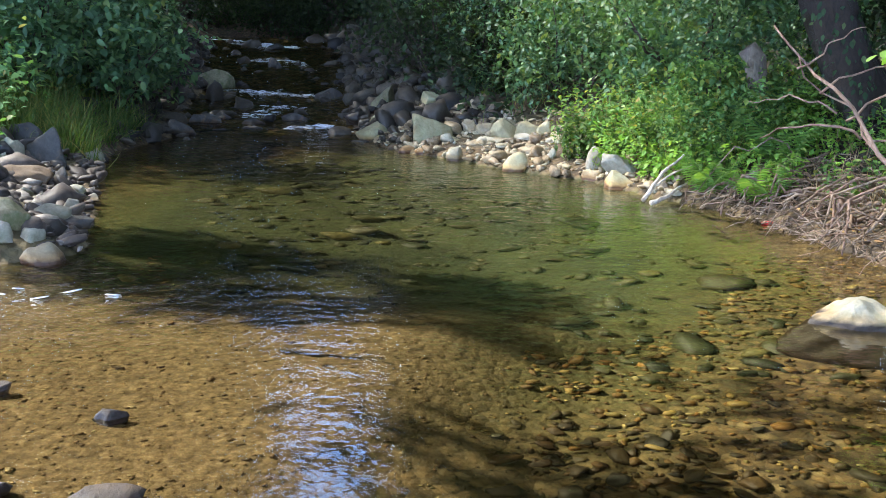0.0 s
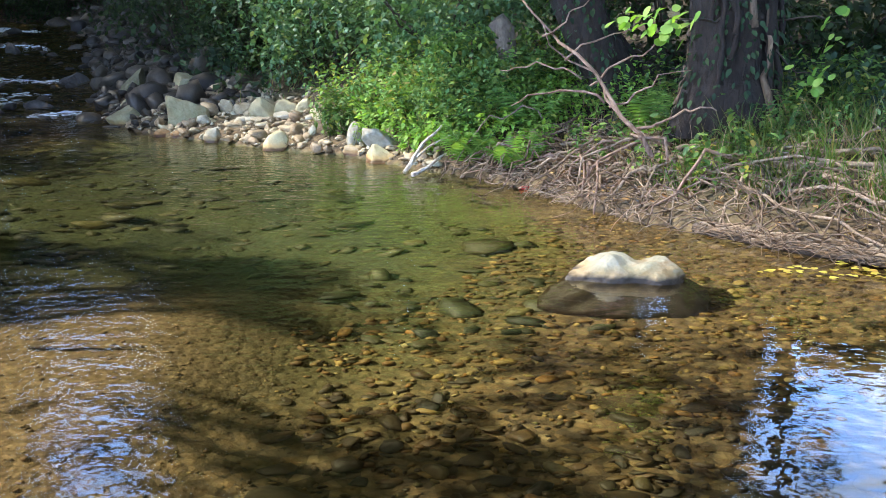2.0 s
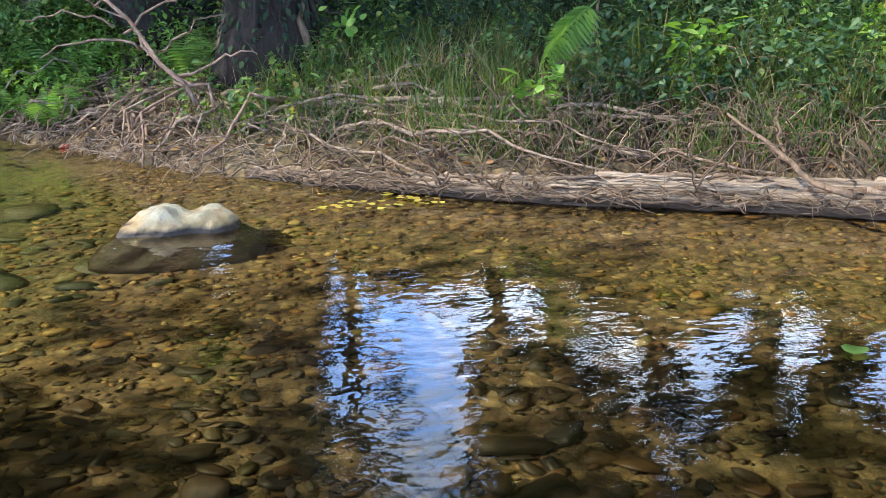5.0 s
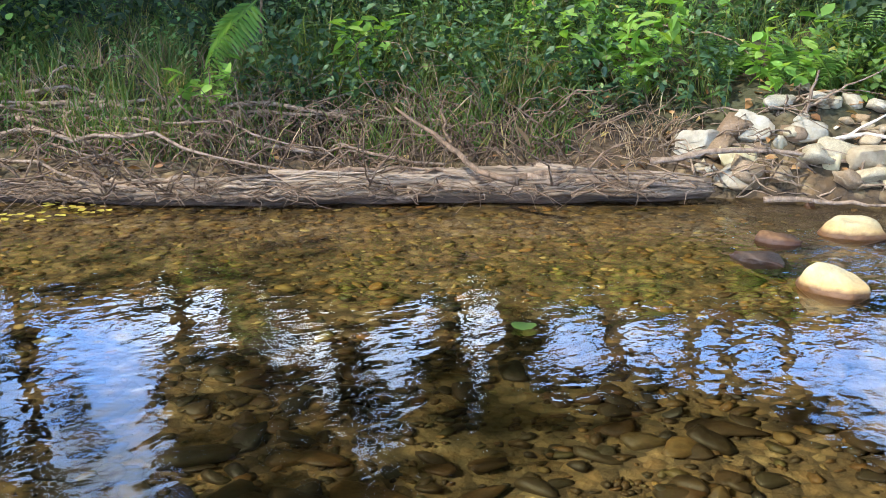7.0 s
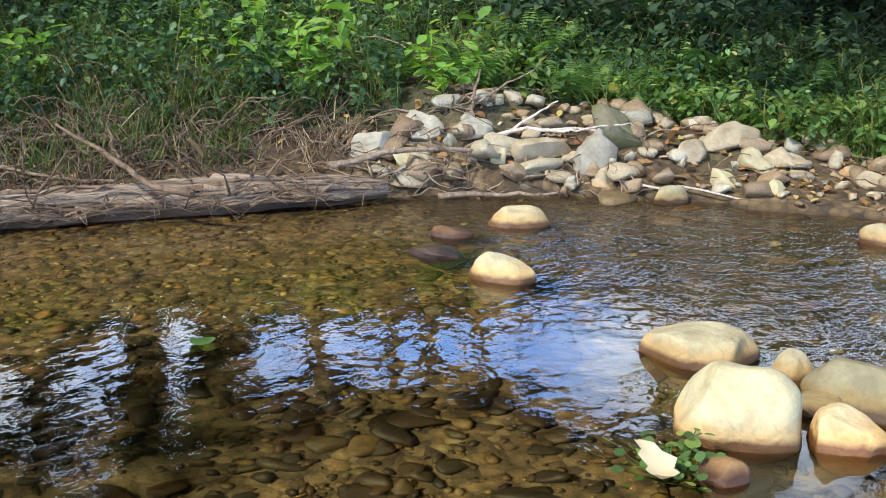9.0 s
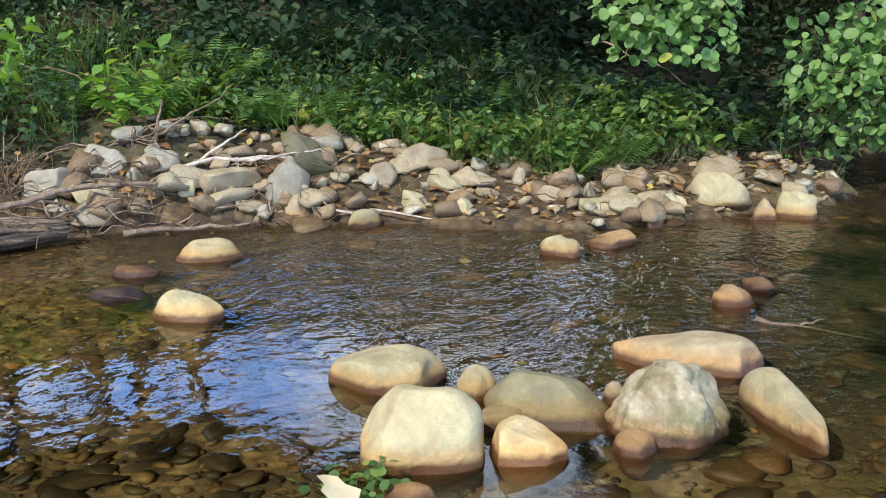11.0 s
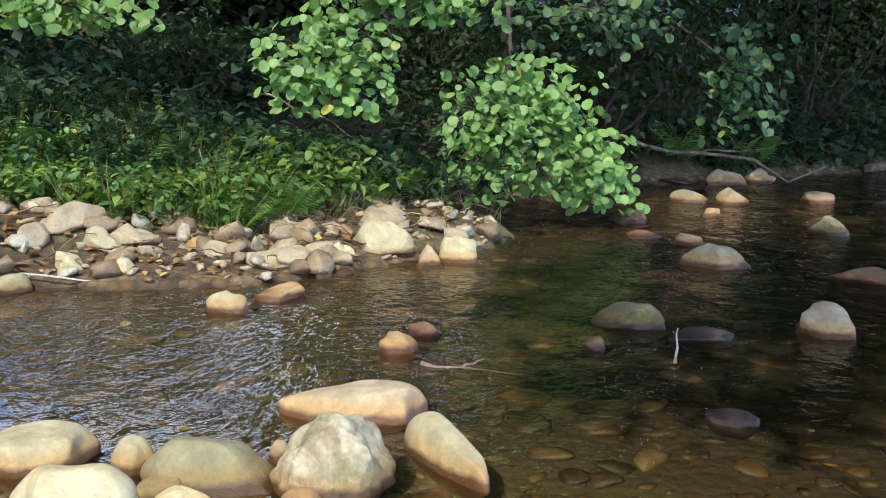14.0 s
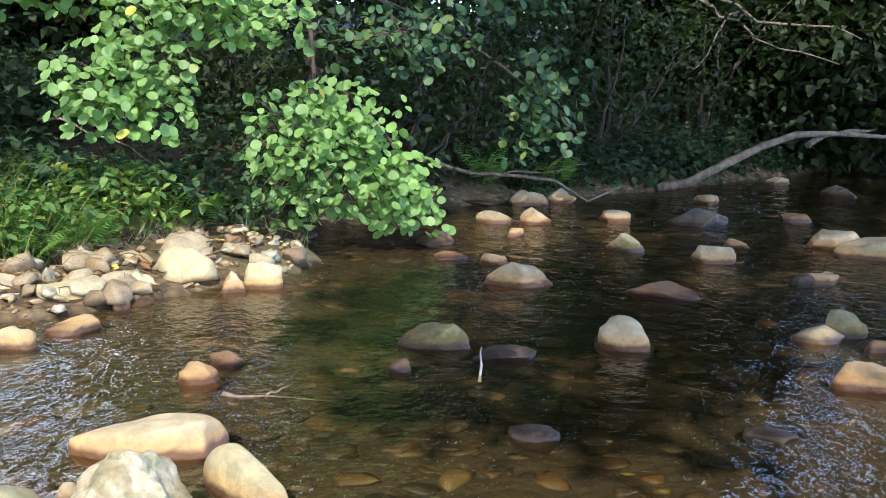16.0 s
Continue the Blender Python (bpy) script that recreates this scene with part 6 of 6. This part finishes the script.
cut_boulder(3.93, 0.33, 0.14, 0.13, 0.11, -84, "cream", "small egg-shaped cream stone between boulders", [((0.5, -0.5, 0.7), 0.85)], 2.0, seed=4)
cut_boulder(3.78, 0.06, 0.47, 0.27, 0.155, -103, "olive", "smooth olive-grey slab with a tan lower face", [((0.12, -0.66, 0.70), 0.60), ((0.62, 0.0, 0.75), 0.62), ((-0.1, 0.25, 1), 0.74), ((-0.9, 0, 0.5), 0.86), ((0.3, 0.9, 0.2), 0.75)], 2.2, rough=0.03, seed=5, tip=(0, 9))
cut_boulder(3.66, 0.21, 0.16, 0.12, 0.07, -88, "olive", "small dull green block wedged between boulders", [((0, 0, 1), 0.7), ((0, -1, 0.2), 0.7), ((0.9, 0, 0.3), 0.8)], 2.8, seed=6)
cut_boulder(3.44, 0.12, 0.23, 0.17, 0.125, -86, "pale", "angular pale yellow wedge of stone at the water", [((0.42, -0.1, 0.9), 0.56), ((0.1, -0.92, 0.35), 0.64), ((-1, -0.2, 0.15), 0.80), ((0.75, -0.5, 0.2), 0.78)], 2.7, seed=7, hard=0.93, rough=0.08)
cut_boulder(3.93, -0.14, 0.075, 0.06, 0.07, -90, "white", "small white pebble resting between boulders", [((0.3, -0.5, 0.8), 0.85)], 2.0, seed=8)
cut_boulder(4.36, -0.40, 0.56, 0.28, 0.135, -99, "tan_slab", "long flat tan slab tapering to the water", [((-0.28, -0.08, 1), 0.56), ((-0.55, -0.65, 0.35), 0.62), ((0.15, -0.9, 0.45), 0.74), ((0.9, -0.35, 0.2), 0.86), ((-0.6, 0.7, 0.2), 0.68)], 2.7, rough=0.05, seed=9)
cut_boulder(3.53, -0.20, 0.13, 0.12, 0.065, -92, "orange", "small brown stone at a craggy boulder's foot", [((0, -0.4, 0.9), 0.75), ((0.7, -0.5, 0.3), 0.75)], 2.4, seed=10)
cut_boulder(3.10, 0.41, 0.14, 0.12, 0.055, -80, "orange", "wet orange-stained stone at a boulder's foot", [((-0.5, -0.3, 0.8), 0.65), ((0.5, -0.6, 0.5), 0.65)], 2.4, seed=11)
cut_boulder(3.72, -0.31, 0.37, 0.32, 0.21, -97, "crag", "craggy whitish boulder with green moss patches", [((-0.62, -0.25, 0.74), 0.78), ((0.72, -0.05, 0.62), 0.78), ((-0.1, -0.8, 0.58), 0.78)], 2.2, rough=0.10, crag=0.085, seed=12)
cut_boulder(3.82, -0.68, 0.52, 0.20, 0.155, 199, "cream", "long smooth cream boulder tapering to a point", [((0.30, 0, 0.95), 0.64), ((0, -0.7, 0.7), 0.78), ((0, 0.75, 0.6), 0.76)], 2.2, rough=0.03, seed=13, taper=0.62)
cut_boulder(4.70, 1.67, 0.32, 0.17, 0.125, -92, "cream", "rounded cream boulder with ochre waterline in the stream", [((0.45, -0.2, 0.85), 0.62), ((-0.8, 0, 0.5), 0.84), ((0.1, -0.8, 0.5), 0.78)], 2.15, rough=0.06, seed=14)
cut_boulder(5.72, 1.96, 0.33, 0.20, 0.105, -70, "cream", "rounded cream boulder with ochre waterline in the stream", [((0.15, -0.1, 1), 0.78), ((-0.7, -0.4, 0.5), 0.78), ((0.8, -0.2, 0.5), 0.84)], 2.15, rough=0.09, seed=15)

# ---- loose stones of bed and banks ----
R2 = np.random.default_rng(19)
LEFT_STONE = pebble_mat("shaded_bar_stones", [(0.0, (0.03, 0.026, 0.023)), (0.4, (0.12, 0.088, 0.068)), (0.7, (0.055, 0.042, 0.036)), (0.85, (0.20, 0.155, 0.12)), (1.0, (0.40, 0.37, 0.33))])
VAR1, VAR2 = [rock_shape(ICO1[0], 700 + i, 0.3, 5) for i in range(6)], [rock_shape(ICO2[0], 800 + i, 0.40, 12, 2.6) for i in range(10)]


VARB = [rock_shape(ICO2[0], 830 + i, 0.12, 14, 3.0) for i in range(6)]


def stones_joined(name, label, x, y, z, size, mat, fine, seed, flat=0.45, broken=False):
    r = np.random.default_rng(seed)
    kind = r.integers(0, 6, len(x))
    pieces = []
    for k in range(6):
        j = np.where(kind == k)[0]
        if len(j) == 0:
            continue
        m = turns(r.normal(0, 0.2, len(j)), r.normal(0, 0.2, len(j)), r.uniform(0, 6.28, len(j)))
        sc = np.stack([size[j] * r.uniform(0.7, 1.3, len(j)), size[j] * r.uniform(0.5, 0.9, len(j)), size[j] * flat * r.uniform(0.6, 1.3, len(j))], -1) / 2
        pieces.append(spread((VARB if broken else VAR2 if fine else VAR1)[k], (ICO2 if fine else ICO1)[1], m * sc[:, None, :], np.stack([x[j], y[j], z[j]], -1)))
    return thing(name, label, "stones", kind="stuff", me=mesh_np(name, *join(pieces), mat, not broken))


def wet_places(n, x0, x1, y0, y1, r):
    x, y = r.uniform(x0, x1, n), r.uniform(y0, y1, n)
    k = inside(x, y)
    return x[k], y[k]


# fine gravel of the far shallows and the run
x, y = wet_places(36000, -2.2, 7.5, -4.5, 7.5, R2)
far = np.hypot(x - 0.2, y)
pick = R2.uniform(0, 1, len(x)) < np.clip(1.25 - np.abs(far - 4.2) * 0.16, 0.1, 1)
x, y, far = x[pick], y[pick], far[pick]
size = np.clip(0.030 + 0.002 * far, 0.034, 0.044) * np.exp(R2.normal(0, 0.42, len(x)))
shelf = (x < 0.2) & (y < 5.8)
size = np.where(shelf, size * 0.42, size)
clear = np.exp(-(((x + 0.3) / 2.0) ** 2 + ((y - 8.2) / 3.0) ** 2)) < 0.35
x, y, size = x[clear], y[clear], size[clear]
run = soft_step(x - 0.6 * y, 3.4, 4.8)
k = R2.uniform(0, 1, len(x)) > run * 0.97
x, y, size = x[k], y[k], size[k]
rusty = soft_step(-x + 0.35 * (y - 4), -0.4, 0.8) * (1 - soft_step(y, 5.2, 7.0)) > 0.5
# gravel turns darker near the camera: tree shade put into its colour
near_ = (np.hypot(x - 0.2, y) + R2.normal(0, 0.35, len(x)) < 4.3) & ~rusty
NEAR_GRAVEL = pebble_mat("shade_toned_bed_gravel", [(0.0, (0.022, 0.016, 0.008)), (0.3, (0.085, 0.048, 0.016)), (0.5, (0.040, 0.032, 0.013)), (0.7, (0.14, 0.070, 0.020)), (0.86, (0.075, 0.064, 0.022)), (0.96, (0.22, 0.13, 0.040)), (1.0, (0.26, 0.20, 0.09))])
for k, mat_, lab_ in ((~rusty & ~near_, BED_STONE, "brown and ochre gravel on the stream bed"), (near_, NEAR_GRAVEL, "brown gravel between bed cobbles with shade toned in"), (rusty, SHELF_STONE, "rusty red-brown gravel on the shallow shelf")):
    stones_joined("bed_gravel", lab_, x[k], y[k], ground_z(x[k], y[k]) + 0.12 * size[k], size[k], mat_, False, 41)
# olive stones sunk in the silt of the pool
POOL_STONE = pebble_mat("olive_pool_stones", [(0.0, (0.016, 0.020, 0.009)), (0.4, (0.045, 0.050, 0.018)), (0.7, (0.085, 0.078, 0.026)), (0.9, (0.055, 0.050, 0.020)), (1.0, (0.15, 0.135, 0.05))])
xp, yp = wet_places(1150, -4.0, 2.4, 5.0, 13.0, R2)
kp = ground_z(xp, yp) < -0.26
xp, yp = xp[kp], yp[kp]
sp = 0.12 * np.exp(R2.normal(0, 0.45, len(xp)))
stones_joined("pool_stones", "olive silted stones on the pool floor", xp, yp, ground_z(xp, yp) + 0.06 * sp, sp, POOL_STONE, True, 48, 0.4)
# cobbles of the near bed
x, y = wet_places(2300, 0.0, 5.0, -3.5, 5.2, R2)
far = np.hypot(x, y)
k = far < 4.6
x, y, far = x[k], y[k], far[k]
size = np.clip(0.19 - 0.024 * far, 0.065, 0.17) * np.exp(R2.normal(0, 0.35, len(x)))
in_run = x - 0.6 * y > 3.3
for k, mat_, lab_ in ((~in_run, NEAR_STONE, "brown bed cobbles with shade toned in"), (in_run, RUN_STONE, "dark brown run cobbles with the shade toned in")):
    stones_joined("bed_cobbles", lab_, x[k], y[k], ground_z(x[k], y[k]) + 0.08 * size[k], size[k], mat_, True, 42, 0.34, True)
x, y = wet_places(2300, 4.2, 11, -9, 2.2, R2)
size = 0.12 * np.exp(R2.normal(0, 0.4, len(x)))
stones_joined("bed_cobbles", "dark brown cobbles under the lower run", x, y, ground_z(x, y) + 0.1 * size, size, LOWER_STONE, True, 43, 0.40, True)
# small stones of the bars
x, y = belt(FAR_SHORE, (6.35, 2.5), (8.2, -2.0), 0.0, 1.5, 330, R2)
x2, y2 = belt(FAR_SHORE, (-1.5, 14), (1.7, 9.6), 0.0, 1.9, 1300, R2)
x3, y3 = belt(LEFT_SHORE, (-2.7, 6.5), (-4.1, 11.5), 0.0, 1.9, 1300, R2)
s3 = 0.085 * np.exp(R2.normal(0, 0.55, len(x3)))
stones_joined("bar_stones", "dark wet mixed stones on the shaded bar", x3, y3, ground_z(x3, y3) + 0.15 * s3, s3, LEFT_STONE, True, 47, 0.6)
x, y = np.concatenate([x, x2]), np.concatenate([y, y2])
size = 0.06 * np.exp(R2.normal(0, 0.45, len(x)))
stones_joined("bar_pebbles", "mixed tan and grey pebbles on the bank", x, y, ground_z(x, y) + 0.15 * size, size, BAR_STONE, True, 44, 0.6)
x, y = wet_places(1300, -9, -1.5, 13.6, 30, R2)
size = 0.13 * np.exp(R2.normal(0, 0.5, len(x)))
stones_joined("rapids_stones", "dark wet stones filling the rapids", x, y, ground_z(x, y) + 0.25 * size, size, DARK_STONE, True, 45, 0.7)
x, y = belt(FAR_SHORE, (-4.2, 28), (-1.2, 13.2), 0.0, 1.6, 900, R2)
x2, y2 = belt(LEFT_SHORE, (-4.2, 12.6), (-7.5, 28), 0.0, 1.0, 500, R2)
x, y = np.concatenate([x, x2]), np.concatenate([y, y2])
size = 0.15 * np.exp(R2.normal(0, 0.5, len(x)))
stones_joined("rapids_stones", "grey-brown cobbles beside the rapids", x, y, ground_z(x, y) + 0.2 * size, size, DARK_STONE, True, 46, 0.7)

# larger cobbles of the bed and the bars, one by one
VAR3 = [rock_shape(ICO3[0], 860 + i, 0.16, 14, 3.0) for i in range(10)]
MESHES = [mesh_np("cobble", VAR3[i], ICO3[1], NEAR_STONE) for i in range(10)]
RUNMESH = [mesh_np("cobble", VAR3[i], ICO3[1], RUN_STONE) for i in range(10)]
BARMESH = [mesh_np("cobble", VAR2[i], ICO2[1], BAR_STONE) for i in range(10)]


def single(name, me, x, y, z, size, flat, r, parent):
    ob = part_np(name, me, parent)
    ob.location, ob.rotation_euler = (x, y, z), (r.normal(0, 0.12), r.normal(0, 0.12), r.uniform(0, 6.28))
    ob.scale = (size * r.uniform(0.8, 1.3) / 2, size * r.uniform(0.55, 0.85) / 2, size * flat * r.uniform(0.7, 1.2) / 2)


x, y = wet_places(700, 0.3, 4.4, -2.5, 4.6, R2)
k = np.argsort(np.hypot(x, y))[:195]
for X, Y, Z in zip(x[k], y[k], ground_z(x[k], y[k])):
    S = float(np.clip(0.25 - 0.025 * math.hypot(X, Y), 0.12, 0.22) * math.exp(R2.normal(0, 0.25)))
    single("cobble", (RUNMESH if X - 0.6 * Y > 3.3 else MESHES)[R2.integers(10)], X, Y, Z + 0.10 * S, S, 0.30, R2, ground)
x, y = belt(FAR_SHORE, (6.35, 2.5), (8.0, -2.0), 0.0, 1.3, 95, R2)
x2, y2 = belt(FAR_SHORE, (-1.2, 13.2), (1.5, 9.8), 0.0, 1.5, 55, R2)
x3, y3 = belt(FAR_SHORE, (6.0, 2.95), (6.6, 1.5), 0.0, 0.75, 55, R2)
x, y = np.concatenate([x, x2, x3]), np.concatenate([y, y2, y3])
for X, Y, Z in zip(x, y, ground_z(x, y)):
    S = float(0.15 * math.exp(R2.normal(0, 0.3)))
    single("cobble", BARMESH[R2.integers(10)], X, Y, Z + 0.2 * S, S, 0.6, R2, ground)

# ---- leaves afloat, litter, foam and painted riffle glints ----
def one_leaf(name, label, x, y, z, size, turn, mat, tilt=0.0):
    me = mesh_np(name, np.array(ROUND_V) * size, ROUND_F, mat)
    ob = thing(name, label, "leaf", at=(x, y, z), me=me)
    ob.rotation_euler = (radians(tilt), 0, radians(turn))
    return ob


one_leaf("floating_leaf", "bright green leaf floating on the water", 3.40, 2.36, 0.012, 0.11, -60, BRIGHT)
for i in range(46):
    u = R2.uniform(0, 1)
    one_leaf("floating_leaf", "small yellow leaf floating beside the log", 2.85 + 0.75 * u + R2.normal(0, 0.05), 5.55 + 0.25 * u - R2.uniform(0, 0.55) * u, 0.012, R2.uniform(0.03, 0.06), R2.uniform(0, 360), YELLOW)


def curled_leaf():
    n = 9
    u = np.linspace(0, 1, n)
    c = np.stack([0.06 * np.sin(u * 2.6), 0.17 * (0.5 - u), 0.055 + 0.03 * np.cos(u * 5)], -1)
    w = 0.045 * np.sin(np.pi * np.clip(u * 0.92 + 0.06, 0, 1)) * (1 + 0.25 * np.sin(u * 21))
    v = np.concatenate([c + np.stack([-w, 0 * w, 0.5 * w], -1), c, c + np.stack([w, 0 * w, 0.35 * w], -1)])
    f = [t for i in range(n - 1) for k in (0, n) for t in ((k + i, k + i + 1, k + n + i + 1), (k + i, k + n + i + 1, k + n + i))]
    ob = thing("dead_leaf", "curled pale cream dead leaf at the water", "leaf", at=(2.98, 0.62, 0.0), me=mesh_np("dead_leaf", v, f, PALE_LEAF))
    ob.rotation_euler = (0, 0, radians(-70))


PALE_LEAF = leaf_mat("pale_dead_leaf", [(0.0, (0.62, 0.52, 0.34)), (1.0, (0.66, 0.56, 0.38))], 0.6, 0.15)
curled_leaf()
cress = thing("water_plant", "dark green water plant beside the boulder", "plant", at=(3.14, 0.58, -0.15))
n = 120
loc = R2.normal(size=(n, 3)) * (0.07, 0.07, 0.03) + (0, 0, 0.16)
part_np("leaves", mesh_np("leaves", *spread(ROUND_V, ROUND_F, turns(R2.normal(-0.1, 0.4, n), R2.normal(0, 0.3, n), R2.uniform(0, 6.28, n)) * R2.uniform(0.018, 0.042, n)[:, None, None], loc), HERB, False), cress)
part_np("stems", mesh_np("stems", *join([tube([(0, 0, 0), p * (0.6, 0.6, 0.6), p], [0.004, 0.003, 0.002], 4) for p in loc[::4]]), GRASS), cress)
m_red, nt_, b_ = nodes_of("red_plastic")
b_.inputs["Base Color"].default_value, b_.inputs["Roughness"].default_value = (0.55, 0.03, 0.03, 1), 0.35
litter = thing("litter", "small red plastic scrap under the roots", "litter", at=(2.24, 8.62, 0.01), me=mesh_np("litter", rock_shape(ICO2[0], 5, 0.3, 4) * (0.05, 0.03, 0.018), ICO2[1], m_red))
brick_leaf = one_leaf("dead_leaf", "reddish brown dead leaf caught on twigs", 5.12, 3.56, 0.36, 0.14, 30, LITTER, 55)

m_foam, nt_, b_ = nodes_of("foam")
b_.inputs["Roughness"].default_value = 0.5
nt_.links.new(ramp(nt_, noise_tex(nt_, 40, 3), [(0.3, (0.55, 0.58, 0.6)), (0.6, (0.85, 0.87, 0.88))]), b_.inputs["Base Color"])


def foam(name, label, x, y, seed, long):
    r = np.random.default_rng(seed)
    n = len(x)
    m = turns(r.normal(0, 0.1, n), r.normal(0, 0.1, n), r.normal(0.0, 0.35, n)) * np.stack([long * r.uniform(0.4, 1.4, n), 0.007 * r.uniform(0.4, 1.6, n), np.full(n, 0.005)], -1)[:, None, :]
    thing(name, label, "foam", kind="stuff", me=mesh_np(name, *spread(VAR1[0], ICO1[1], m, np.stack([x, y, surface(x, y)[0] + 0.003], -1)), m_foam))


def line_of(a, b, n, wide, r):
    u = r.uniform(0, 1, n)
    return a[0] + (b[0] - a[0]) * u + r.normal(0, wide, n), a[1] + (b[1] - a[1]) * u + r.normal(0, wide, n)


sets = [line_of((-2.9, 15.6), (-1.9, 15.3), 70, 0.08, R2), line_of((-3.7, 16.6), (-3.3, 17.6), 40, 0.12, R2),
        line_of((-7.3, 27.3), (-6.3, 27.2), 260, 0.10, R2), line_of((-6.0, 26.5), (-4.7, 26.0), 420, 0.09, R2), line_of((-4.6, 19.4), (-3.2, 19.2), 90, 0.12, R2), line_of((-5.0, 23.5), (-4.0, 23.2), 70, 0.12, R2)]
foam("foam", "white foam streaks where the water breaks", np.concatenate([a for a, _ in sets]), np.concatenate([b for _, b in sets]), 51, 0.07)
# sky glints on the side riffle, drawn as white flecks in the foam colour
foam("foam", "small white flecks painted as sky glints on the riffle", *line_of((-3.4, 6.1), (-2.0, 5.6), 16, 0.16, R2), 52, 0.05)
